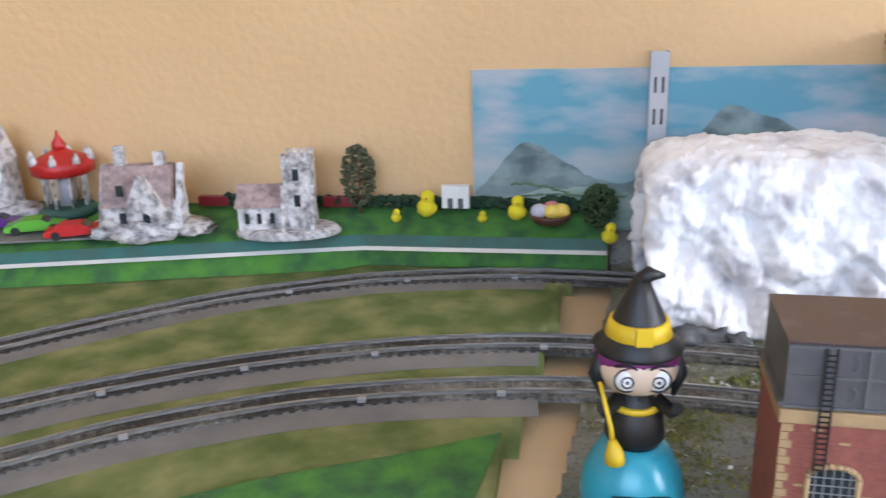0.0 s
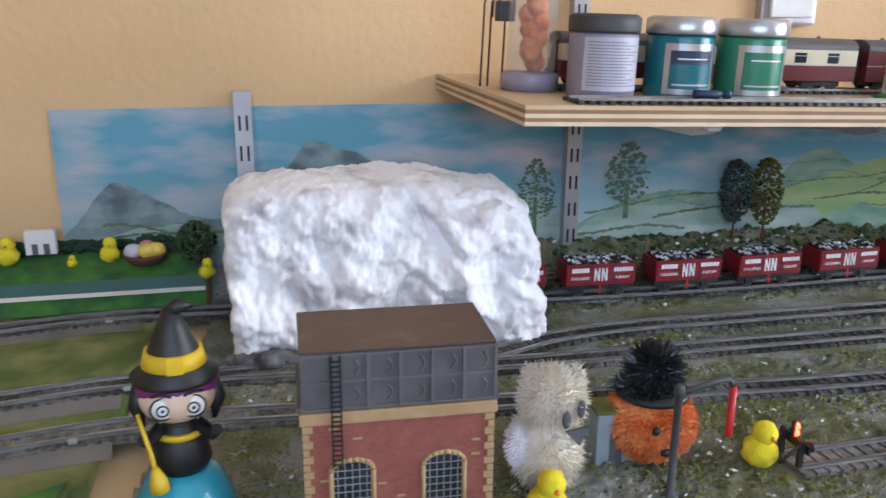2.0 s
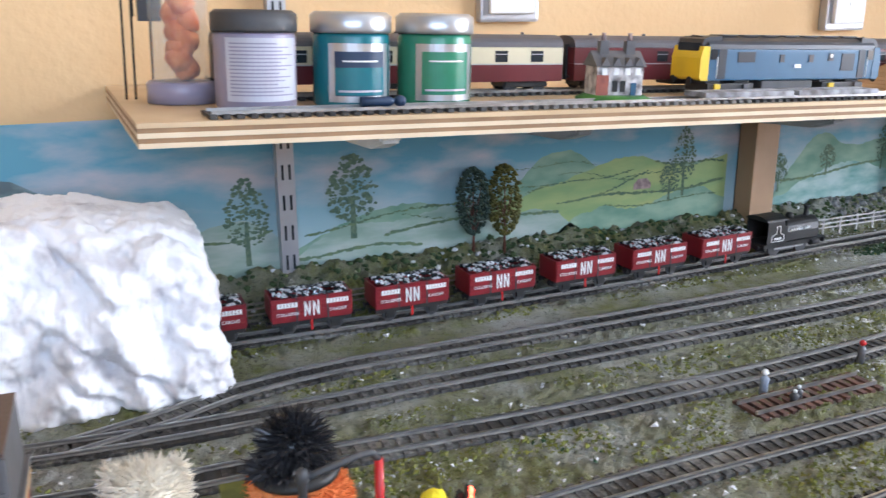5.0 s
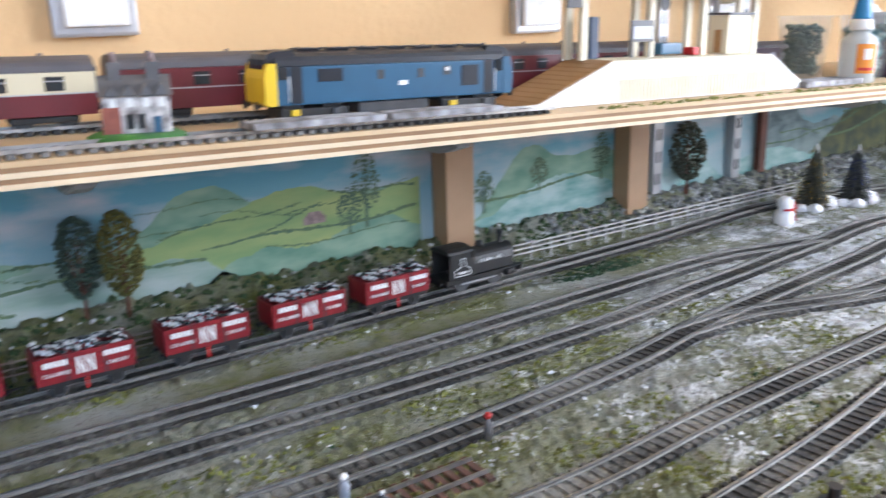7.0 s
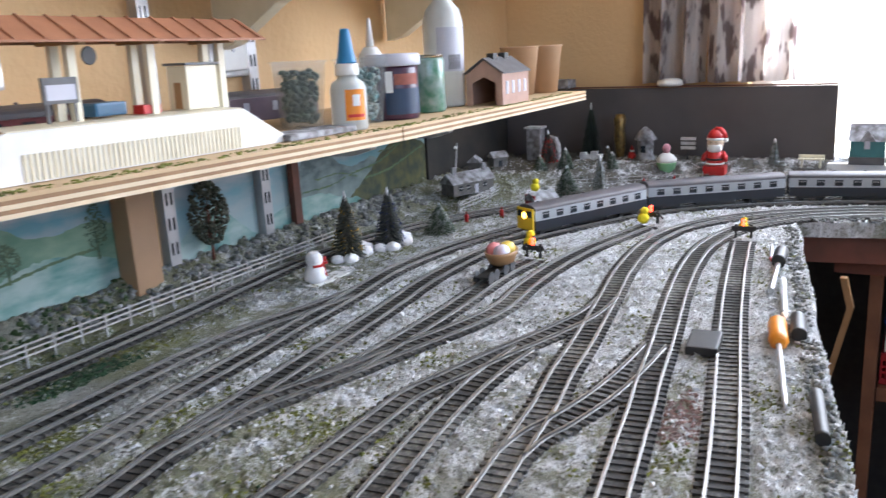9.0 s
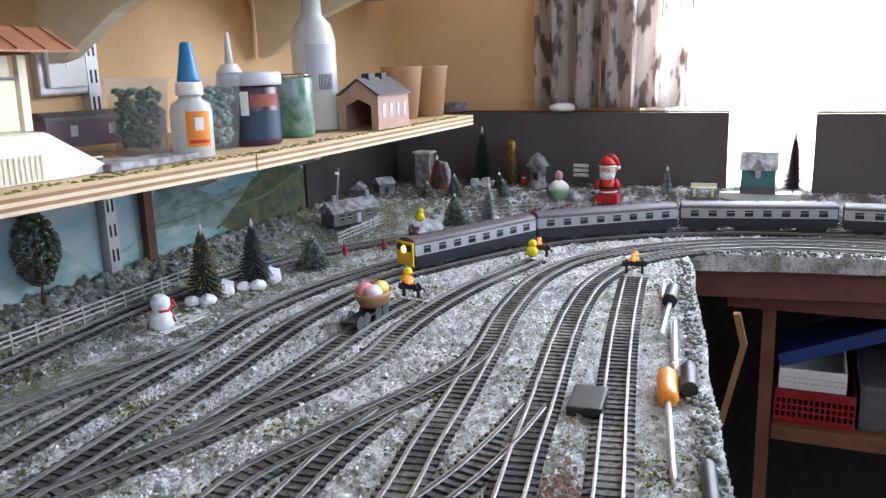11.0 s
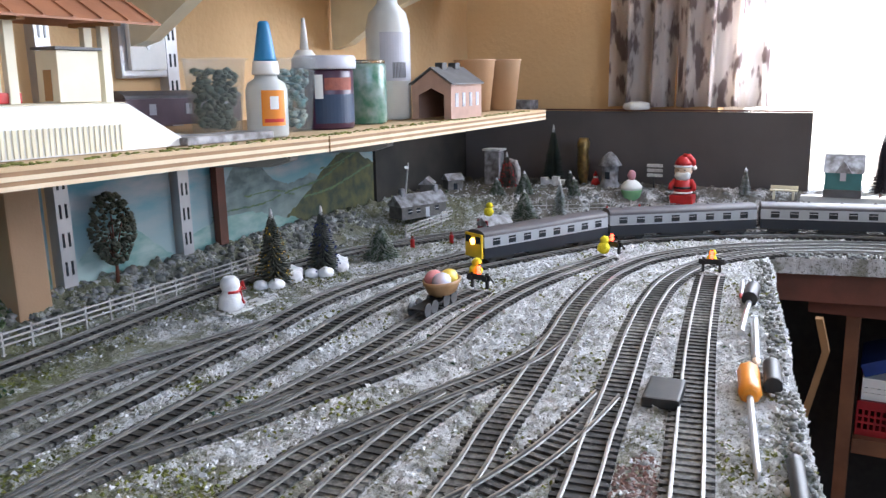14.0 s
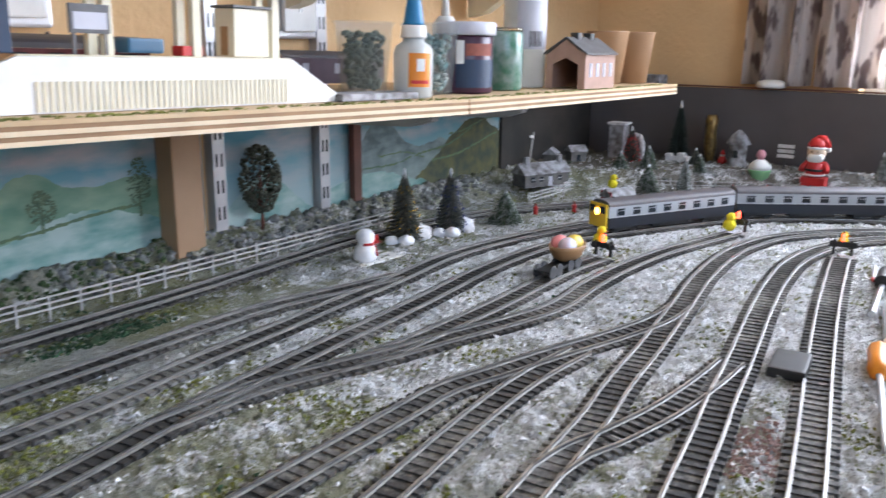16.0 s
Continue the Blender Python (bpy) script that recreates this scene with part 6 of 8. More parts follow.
# sheep by the fence
for x, y, turn in ((0.893, -0.052, 10), (0.945, -0.05, 160), (1.109, -0.05, 200)):
    t = thing("sheep_figure", "tiny white sheep figure standing by the fence", "sheep figure", "sheep figures", m=pose(x, y, main_height(x, y) + 0.0005, 0, 0, turn))
    part("body", ball(bmesh.new(), (0, 0, 0.006), 0.0038, (1.5, 0.9, 0.9), 2, 0.3), M["chip_white"], t)
    part("head", ball(bmesh.new(), (0.0066, 0, 0.0078), 0.0019, (1.3, 0.8, 0.9), 2), M["chip_white"], t)
    for dx in (-0.0035, 0.0035):
        for dy in (-0.0016, 0.0016):
            part("leg", boxm(dx - 0.0005, dy - 0.0005, 0, dx + 0.0005, dy + 0.0005, 0.0035), M["dark"], t)

rnd = random.Random(77)
bm = bmesh.new()
for k in range(420):
    x, y = rnd.uniform(1.13, 2.05), -0.274 + 0.016 * rnd.random() ** 1.6
    ball(bm, (x, y, shelf_z(x) + 0.0004), rnd.uniform(0.0007, 0.0021), (1.6, 1, 0.5), 1, 0.8)
solid("shelf_moss", bm, M["tuft"], "olive moss flock stuck along the shelf's edge", "moss", kind="stuff")

# ---- trees ----
# Dark teal for the tree shape that stands in for a shadow.
M["leaf_shadow"] = mat("tree_shadow_teal", (0.035, 0.065, 0.055), (0.06, 0.09, 0.06), 0.95, scale=160, bump=0.6)


def model_tree(m, h, w, trunk, material, label, seed, oval=1.3, group="model trees"):
    """A trunk with limbs and a crown of many small clumps."""
    rnd = random.Random(seed)
    t = thing("model_tree", label, "model tree", group, m=m)
    bm = tube(bmesh.new(), [(0, 0, 0), (0.0005, 0, trunk), (0, 0.0005, h * 0.8)], [w * 0.05, w * 0.035, w * 0.012], 7)
    for k in range(5):
        a = k * 1.26
        tube(bm, [(0, 0, trunk + 0.1 * h * k / 5), (w * 0.3 * math.cos(a), w * 0.3 * math.sin(a), trunk + 0.25 * h + 0.08 * h * k)], [w * 0.02, w * 0.008], 5)
    part("trunk", bm, M["wood_red"], t)
    crown = bmesh.new()
    cz, rz = trunk + (h - trunk) * 0.5, (h - trunk) * 0.5
    for k in range(420):
        a, u = rnd.uniform(0, 6.28), rnd.uniform(-1, 1)
        r = math.sqrt(max(0, 1 - abs(u) ** 2.2)) * (0.55 + 0.45 * math.sqrt(rnd.random())) * w * 0.48
        ball(crown, (r * math.cos(a), r * math.sin(a), cz + u * rz * 0.95), rnd.uniform(0.035, 0.075) * w, (1, 1, 0.8), 1, 0.9)
    part("crown", crown, material, t)
    return t
def on_bank(x, y):
    return pose(x, y, main_height(x, y) - 0.001)
model_tree(on_bank(0.824, -0.024), 0.096, 0.036, 0.02, M["leaf_light"], "slim olive green model tree on the bank", 41)
model_tree(on_bank(1.543, -0.018), 0.098, 0.046, 0.02, mat("grey_green_crown", (0.05, 0.06, 0.035), (0.13, 0.13, 0.1), 0.95, scale=160, bump=0.6), "round dark green model tree on the bank", 42)
# Added tree shape, in place of the olive tree's shadow on the backdrop.
model_tree(on_bank(0.792, -0.016), 0.092, 0.036, 0.02, M["leaf_shadow"], "dark tree shape standing in for a shadow on the backdrop", 43)


def bottle_brush(m, h, w, material, label, seed, snow=True, tinsel=None):
    rnd = random.Random(seed)
    t = thing("bottle_brush_tree", label, "model tree", "bottle brush trees", m=m)
    part("stem", lathe([(0.0014, 0), (0.0014, h)], 6), M["wood_red"], t)
    bm = bmesh.new()
    for k in range(330):
        f = k / 330
        a, z = k * 2.4, h * (0.08 + 0.9 * f)
        r = w * 0.5 * (1 - f) ** 0.8 + 0.001
        tube(bm, [(0, 0, z), (r * math.cos(a) * rnd.uniform(0.8, 1.05), r * math.sin(a) * rnd.uniform(0.8, 1.05), z - 0.12 * r)], [w * 0.045, w * 0.016], 4)
    part("needles", bm, material, t)
    if tinsel:
        bm = bmesh.new()
        for k in range(130):
            f = rnd.random() * 0.8
            a, r = rnd.uniform(0, 6.28), w * 0.5 * (1 - f) ** 0.8
            ball(bm, (r * math.cos(a), r * math.sin(a), h * (0.08 + 0.9 * f)), rnd.uniform(0.0005, 0.0012), sub=1)
        part("tinsel", bm, tinsel, t)
    if snow:
        bm = bmesh.new()
        for dx, dy, r in ((0.012, -0.01, 0.011), (-0.008, -0.012, 0.009), (0.02, 0.0, 0.012), (-0.014, 0.002, 0.008)):
            ball(bm, (dx * w / 0.03, dy, r * 0.55), r, (1.1, 1, 0.75), 3, 0.25)
        part("cotton_base", bm, M["cotton"], t)
    part("tip", lathe([(0.0028, h * 0.9), (0.002, h * 0.97), (0.0008, h * 1.04)], 8), M["chip_white"], t)
    return t
M["brush_green"] = mat("frosted_green_needles", (0.05, 0.075, 0.04), (0.34, 0.35, 0.33), 0.9, scale=190, spread=(0.45, 0.65))
M["brush_dark"] = mat("dark_brush_needles", (0.022, 0.026, 0.02), (0.12, 0.12, 0.1), 0.9, scale=200)
M["brush_snow"] = mat("snowy_brush_needles", (0.45, 0.46, 0.46), (0.07, 0.09, 0.06), 0.9, scale=160)
M["gold"] = mat("gold_tinsel", (0.7, 0.48, 0.08), (0.5, 0.33, 0.05), 0.25, 0.8, bump=0.0)
M["tinsel_blue"] = mat("blue_tinsel", (0.03, 0.06, 0.3), (0.05, 0.09, 0.4), 0.25, 0.6, bump=0.0)
bottle_brush(pose(1.668, -0.122, 0), 0.084, 0.046, M["brush_dark"], "dark bottle brush tree with gold tinsel on cotton snow", 51, tinsel=M["gold"])
bottle_brush(pose(1.735, -0.14, 0), 0.078, 0.044, M["brush_dark"], "dark bottle brush tree with blue tinsel on cotton snow", 52, tinsel=M["tinsel_blue"])
bottle_brush(pose(1.826, -0.163, 0), 0.042, 0.05, M["brush_green"], "small snowy bush like tree by the tracks", 53, snow=False)
bottle_brush(pose(2.115, -0.236, 0), 0.05, 0.046, M["brush_green"], "snowy round bush by the tracks", 54, snow=False)
bottle_brush(pose(2.115, -0.292, 0), 0.068, 0.03, M["brush_snow"], "snow covered tree on cotton snow", 55)

# snowman
t = thing("snow_figure", "white felt snow figure with a red ribbon on a card", "ornament", m=pose(1.572, -0.145, 0) @ Matrix.Diagonal((0.9, 0.9, 0.86, 1)))
part("card", boxm(-0.022, -0.018, 0.0, 0.05, 0.02, 0.0015, bevel=0.0005), M["white"], t)
part("body", lathe([(0.012, 0.0016), (0.0145, 0.006), (0.013, 0.018), (0.0085, 0.024), (0.011, 0.029), (0.0105, 0.036), (0.006, 0.041)], 24), M["cotton"], t)
bm = tube(bmesh.new(), [(-0.009, -0.005, 0.024), (0.0, -0.0105, 0.0235), (0.009, -0.005, 0.024), (0.016, -0.004, 0.031), (0.02, -0.002, 0.026)], 0.0018, 6)
tube(bm, [(0.007, -0.008, 0.0235), (0.004, -0.013, 0.014), (0.006, -0.014, 0.009)], 0.0015, 6)
tube(bm, [(0.009, -0.005, 0.024), (0.017, -0.007, 0.023), (0.013, -0.006, 0.029)], 0.0015, 6)
part("ribbon", bm, M["red"], t)


# ---- buffer stops, eggs and chicks ----
def chick(m, label="small yellow fluffy chick ornament", s=1.0):
    t = thing("chick", label, "chick ornament", "chick ornaments", m=m @ Matrix.Diagonal((s, s, s, 1)))
    bm = bmesh.new()
    ball(bm, (0, 0, 0.0085), 0.0095, (1, 0.95, 0.9), 3, 0.18)
    ball(bm, (0.001, -0.001, 0.0195), 0.0065, (1, 1, 1), 3, 0.15)
    part("body", bm, M["fluff"], t)
    part("beak", lathe([(0.0016, 0), (0.0003, 0.003)], 8), M["orange_label"], t).matrix_local = pose(0.001, -0.007, 0.019, 90)
    return t


def buffer_stop(m, label="black buffer stop with lit red lamps"):
    t = thing("buffer_stop", label, "buffer stop", "buffer stops", m=m)
    for y in (-0.009, 0.009):
        part("post", boxm(-0.0015, y - 0.0015, 0.0, 0.0015, y + 0.0015, 0.017), M["black"], t)
        part("stay", tube(bmesh.new(), [(0, y, 0.015), (0.014, y, 0.004)], 0.0012, 6), M["black"], t)
        part("buffer", lathe([(0.0015, 0), (0.0015, 0.003), (0.0032, 0.0032), (0.0032, 0.0042)], 12), M["black"], t).matrix_local = pose(-0.003, y, 0.0125, 0, -90)
    part("beam", boxm(-0.003, -0.014, 0.0095, -0.0016, 0.014, 0.0155, bevel=0.0004), M["black"], t)
    for z in (0.018, 0.0225):
        part("lamp", lathe([(0.0021, -0.0012), (0.0023, 0.0), (0.0021, 0.0012)], 12), M["glow_red"], t).matrix_local = pose(-0.002, 0, z, 0, 90)
    part("lamp_post", boxm(-0.001, -0.001, 0.0156, 0.0008, 0.001, 0.026), M["black"], t)
    return t
for x, y, turn in ((1.905, -0.551, 10), (1.955, -0.422, -14), (1.738, -0.343, -5), (0.588, -0.417, 180)):
    buffer_stop(pose(x, y, 0.004, 0, 0, turn))
chick(pose(1.915, -0.549, 0.012), s=0.62)
chick(pose(1.94, -0.415, 0.006), s=0.85)
chick(pose(1.745, -0.335, 0.014), s=0.8)
chick(pose(0.57, -0.413, 0.0), s=1.15)
chick(pose(0.423, -0.44, 0.0), s=1.2)
t = thing("egg_wagon", "brown wooden boat wagon carrying painted eggs", "egg wagon", m=pose(1.668, -0.335, 0.004, 0, 0, 0))
part("hull", lathe([(0.008, 0.008), (0.018, 0.013), (0.0235, 0.022), (0.0245, 0.026), (0.0225, 0.026), (0.016, 0.014)], 24), M["wood"], t).scale = (1, 0.72, 1)
for (dx, dy, key) in ((-0.008, -0.004, "egg_pale"), (0.009, -0.003, "egg_yellow"), (-0.002, 0.008, "egg_pink")):
    M.setdefault("egg_pale", mat("pale_blue_egg", (0.5, 0.55, 0.66), (0.62, 0.4, 0.4), 0.35, scale=40, bump=0.0))
    M.setdefault("egg_yellow", mat("yellow_egg", (0.75, 0.55, 0.1), (0.7, 0.5, 0.08), 0.35, bump=0.0))
    M.setdefault("egg_pink", mat("pink_egg", (0.7, 0.25, 0.25), (0.66, 0.22, 0.22), 0.35, bump=0.0))
    part("egg", ball(bmesh.new(), (dx, dy, 0.0255), 0.0095, (1.2, 0.95, 0.95), 3), M[key], t)
for x in (-0.045, -0.032):
    wheelset(t, x)
part("chassis", boxm(-0.052, -0.009, 0.006, 0.012, 0.009, 0.0085, bevel=0.0008), M["black"], t)
for x in (-0.008, 0.008):
    wheelset(t, x)

# ---- front row of toys ----
def doll_mesh():
    bm = bmesh.new()
    def mark(n, idx):
        paint(bm, n, idx)
    n = len(bm.faces)
    lathe([(0.022, 0.0), (0.0255, 0.006), (0.0262, 0.014), (0.024, 0.026), (0.0175, 0.038), (0.013, 0.0415)], 32, bm)
    mark(n, 0)
    n = len(bm.faces)
    lathe([(0.0125, 0.0416), (0.015, 0.046), (0.0135, 0.056), (0.008, 0.068), (0.006, 0.071)], 24, bm)
    mark(n, 1)
    n = len(bm.faces)
    ball(bm, (0, 0, 0.083), 0.0185, (1.05, 1, 0.82), 3)
    mark(n, 2)
    n = len(bm.faces)
    lathe([(0.0165, 0.0895), (0.0205, 0.0915), (0.0215, 0.094), (0.0155, 0.0985), (0.0115, 0.109), (0.007, 0.119), (0.0035, 0.127)], 28, bm)
    tube(bm, [(0, 0, 0.124), (0.004, 0, 0.1285), (0.011, 0, 0.1275)], [0.0045, 0.004, 0.001], 8)
    mark(n, 1)
    n = len(bm.faces)
    lathe([(0.0152, 0.0985), (0.0158, 0.099), (0.0139, 0.1065), (0.0132, 0.1065)], 28, bm)
    box(bm, -0.004, -0.0166, 0.0985, 0.004, -0.0142, 0.1075, bevel=0.0006)
    lathe([(0.012, 0.0605), (0.0122, 0.062), (0.0118, 0.0635)], 20, bm)
    tube(bm, [(-0.019, -0.012, 0.079), (-0.014, -0.0175, 0.058), (-0.013, -0.018, 0.05)], [0.001, 0.0012, 0.0012], 6)
    tube(bm, [(-0.0132, -0.018, 0.052), (-0.012, -0.0185, 0.045), (-0.0115, -0.0185, 0.04)], [0.0018, 0.0045, 0.005], 8)
    mark(n, 3)
    n = len(bm.faces)
    ball(bm, (0, 0.002, 0.088), 0.0193, (1.08, 1.0, 0.6), 3)
    mark(n, 4)
    n = len(bm.faces)
    for x in (-0.0072, 0.0072):
        ball(bm, (x, -0.0152, 0.0815), 0.0056, (1, 0.5, 1), 2)
    mark(n, 5)
    n = len(bm.faces)
    for x in (-0.0072, 0.0072):
        for r, y in ((0.0058, -0.0158), (0.0027, -0.0178)):
            ring = [(x + r * math.cos(a), y, 0.0815 + r * math.sin(a)) for a in [math.pi * j / 8 for j in range(17)]]
            tube(bm, ring, 0.00045, 5)
        ball(bm, (x, -0.0179, 0.0815), 0.001, (1, 0.5, 1), 1)
        tube(bm, [(x * 1.75, -0.0148, 0.0885), (x, -0.0172, 0.09), (x * 0.4, -0.0182, 0.0882)], 0.0006, 5)
    tube(bm, [(-0.0025, -0.0183, 0.0735), (0.0, -0.0187, 0.0728), (0.0025, -0.0183, 0.0735)], 0.0005, 5)
    for sx in (-1, 1):
        tube(bm, [(sx * 0.0175, -0.002, 0.09), (sx * 0.0195, -0.003, 0.079), (sx * 0.017, -0.004, 0.068)], [0.003, 0.0042, 0.0012], 8)
    mark(n, 1)
    n = len(bm.faces)
    for sx in (-1, 1):
        tube(bm, [(sx * 0.009, -0.004, 0.066), (sx * 0.016, -0.01, 0.062), (sx * 0.0175, -0.0135, 0.066)], [0.004, 0.0035, 0.003], 8)
    mark(n, 1)
    n = len(bm.faces)
    box(bm, -0.0135, -0.0262, 0.0165, 0.0135, -0.0235, 0.0245)
    mark(n, 6)
    return bm
M["turq"] = mat("turquoise_plastic", (0.03, 0.32, 0.42), (0.025, 0.28, 0.37), 0.25, bump=0.0)
M["skin"] = mat("pale_doll_plastic", (0.72, 0.55, 0.4), (0.68, 0.5, 0.36), 0.4, bump=0.0)
M["purple"] = mat("purple_plastic", (0.22, 0.03, 0.16), (0.18, 0.02, 0.13), 0.4, bump=0.0)
solid("solar_doll", doll_mesh(), [M["turq"], M["black"], M["skin"], M["yellow"], M["purple"], M["text"], M["window_dark"]], "nodding doll in a black pointed hat on a turquoise base", "doll", m=pose(0.234, -0.411, 0, 0, 0, 6))


def fuzzy(bm, at, r, squash, n, length, seed, thick=0.0007):
    """Strands standing out all round a ball."""
    rnd = random.Random(seed)
    for k in range(n):
        u, a = 1 - 2 * (k + 0.5) / n, k * 2.39996
        s = math.sqrt(1 - u * u)
        d = Vector((s * math.cos(a), s * math.sin(a), u))
        p = Vector(at) + Vector((d.x * r * squash[0], d.y * r * squash[1], d.z * r * squash[2]))
        q = p + (d + Vector((rnd.uniform(-0.5, 0.5), rnd.uniform(-0.5, 0.5), rnd.uniform(-0.6, 0.3)))).normalized() * length * rnd.uniform(0.6, 1.2)
        o = d.orthogonal().normalized() * thick
        w = d.cross(o)
        vs = [bm.verts.new(x) for x in (p + o, p - o * 0.5 + w, p - o * 0.5 - w, q)]
        for f in ((0, 1, 3), (1, 2, 3), (2, 0, 3)):
            bm.faces.new([vs[i] for i in f])
    return bm
M["white_fur"] = mat("cream_white_fur", (0.82, 0.76, 0.64), (0.66, 0.58, 0.45), 0.95, scale=60, bump=0.4)
M["felt_grey"] = mat("grey_felt", (0.1, 0.1, 0.11), (0.08, 0.08, 0.085), 0.95)
toy = thing("fluffy_toy", "fluffy cream toy creature with grey felt eyes", "soft toy", m=pose(0.434, -0.405, 0) @ Matrix.Diagonal((0.82, 0.9, 0.98, 1)))
bm = bmesh.new()
ball(bm, (0, 0, 0.026), 0.0235, (1, 0.9, 1.15), 3, 0.1)
fuzzy(bm, (0, 0, 0.026), 0.022, (1, 0.9, 1.15), 1500, 0.008, 61)
part("body", bm, M["white_fur"], toy)
bm = ball(bmesh.new(), (0.002, -0.002, 0.057), 0.0195, (1.05, 0.95, 0.85), 3, 0.1)
fuzzy(bm, (0.002, -0.002, 0.057), 0.019, (1.05, 0.95, 0.85), 1300, 0.008, 62)
part("head", bm, M["white_fur"], toy)
bm = ball(bmesh.new(), (0.02, 0, 0.0665), 0.0055, (0.7, 0.6, 1.4), 2, 0.1)
part("ear", fuzzy(bm, (0.02, 0, 0.0665), 0.0055, (0.7, 0.6, 1.4), 200, 0.006, 63), M["white_fur"], toy)
bm = ball(bmesh.new(), (-0.0255, -0.008, 0.033), 0.0085, (0.75, 0.7, 1.4), 3, 0.2)
ear = ball(bmesh.new(), (-0.014, 0.002, 0.069), 0.005, (0.7, 0.6, 1.2), 2, 0.1)
part("ear", fuzzy(ear, (-0.014, 0.002, 0.069), 0.005, (0.7, 0.6, 1.2), 160, 0.006, 65), M["white_fur"], toy)
part("arm", fuzzy(bm, (-0.0255, -0.008, 0.033), 0.0085, (0.75, 0.7, 1.4), 300, 0.004, 64), M["cotton"], toy, "bright white fluffy arm")
for at, r, sq in (((0.003, -0.025, 0.054), 0.0044, (0.75, 0.3, 1.3)), ((0.0145, -0.0215, 0.058), 0.0044, (0.7, 0.4, 1.3))):
    part("eye", ball(bmesh.new(), at, r, sq, 2), M["felt_grey"], toy, "grey felt eye")
part("nose", prism(bmesh.new(), [(0.002, 0.047), (0.019, 0.049), (0.0125, 0.0375)], "y", -0.0265, -0.0245), M["felt_grey"], toy, "grey felt nose")
M["tinsel_black"] = mat("black_tinsel", (0.012, 0.012, 0.014), (0.03, 0.03, 0.034), 0.28, bump=0.0)
t = thing("pompom_pumpkin", "orange pompom pumpkin with a black pompom hat", "pompom", m=pose(0.507, -0.389, 0))
bm = ball(bmesh.new(), (0, 0, 0.0255), 0.0255, (1.05, 1, 0.9), 3, 0.05)
fuzzy(bm, (0, 0, 0.0255), 0.0245, (1.05, 1, 0.88), 2600, 0.005, 71, 0.0011)
part("pompom", bm, M["orange"], t)
bm = ball(bmesh.new(), (0, 0, 0.059), 0.0125, (1, 1, 0.95), 2, 0.2)
fuzzy(bm, (0, 0, 0.058), 0.0115, (1.1, 1, 1.1), 620, 0.0095, 72, 0.0012)
fuzzy(bm, (-0.003, 0, 0.049), 0.016, (1.15, 1, 0.25), 260, 0.007, 73, 0.0011)
part("hat_pompom", bm, M["tinsel_black"], t)
bm = lathe([(0.022, 0.0435), (0.0225, 0.045), (0.0215, 0.0475), (0.013, 0.0485)], 28)
part("hat_brim", bm, M["black"], t)
bm = bmesh.new()
for x in (-0.009, 0.004):
    ball(bm, (x, -0.026, 0.032), 0.003, (1, 0.6, 1), 1)
ball(bm, (-0.002, -0.0275, 0.018), 0.0035, (1.3, 0.6, 0.8), 1)
part("felt_features", bm, M["black"], t)
t = thing("water_crane", "black water crane with a red hose", "water crane", m=pose(0.499, -0.434, 0) @ Matrix.Diagonal((0.95, 1, 0.88, 1)))
part("column", lathe([(0.006, 0), (0.0045, 0.003), (0.0025, 0.005), (0.0022, 0.072), (0.0035, 0.074), (0.003, 0.079), (0.001, 0.081)], 16), M["dark"], t)
part("arm", tube(bmesh.new(), [(0, 0, 0.0745), (0.03, 0.006, 0.077), (0.037, 0.0075, 0.076), (0.0405, 0.008, 0.071)], 0.0019, 10), M["dark"], t)
part("hose", lathe([(0.0022, 0), (0.0024, 0.002), (0.0022, 0.036)], 14), M["red"], t, "red hanging hose").matrix_local = pose(0.0408, 0.008, 0.035)
t = thing("lineside_hut", "pale blue grey lineside hut", "model hut", m=pose(0.484, -0.385, 0, 0, 0, -5))
part("wall_shell", boxm(-0.012, -0.009, 0, 0.012, 0.009, 0.034), mat("pale_grey_blue", (0.3, 0.36, 0.38), (0.25, 0.3, 0.32), 0.7), t)
part("roof", boxm(-0.0135, -0.0105, 0.0344, 0.0135, 0.0105, 0.0365, bevel=0.0004), M["tuft"], t)
part("door", boxm(-0.004, -0.0096, 0.0, 0.004, -0.0091, 0.022), M["tank"], t)
# work gang and short panel of rusty track
M["rust"] = mat("rusty_brown", (0.07, 0.035, 0.025), (0.13, 0.06, 0.04), 0.9, scale=120)
t = thing("track_panel", "short rusty track panel lying in the grass", "track panel")
for s in (-1, 1):
    part("rail", boxm(0.82, -0.374 + s * 0.0085 - 0.0007, 0.003, 0.934, -0.374 + s * 0.0085 + 0.0007, 0.0056), M["rail"], t)
for k in range(14):
    part("rusty_sleeper", boxm(0.822 + 0.0083 * k, -0.389, 0.0005, 0.8265 + 0.0083 * k, -0.359, 0.0029), M["rust"], t)
M["cloth"] = mat("dull_blue_paint", (0.2, 0.25, 0.32), (0.3, 0.3, 0.32), 0.7, bump=0.0)
def figurine(x, y, z, key, top, h=0.019, m=None):
    bm = lathe([(0.0032, 0), (0.0028, h * 0.4), (0.0034, h * 0.62), (0.0014, h * 0.76)], 10)
    n = len(bm.faces)
    ball(bm, (0, 0, h * 0.88), h * 0.13, sub=2)
    paint(bm, n, 1)
    return solid("figurine", bm, [M[key], M[top]], "tiny painted figurine standing on the layout", "figurine", "figurines", m=m or pose(x, y, z))
figurine(0.961, -0.347, 0.0, "tank", "red")
figurine(0.853, -0.356, 0.0, "cloth", "white")
figurine(0.859, -0.378, 0.0, "dark", "text", 0.012)
figurine(0.867, -0.374, 0.0, "dark", "text", 0.012)
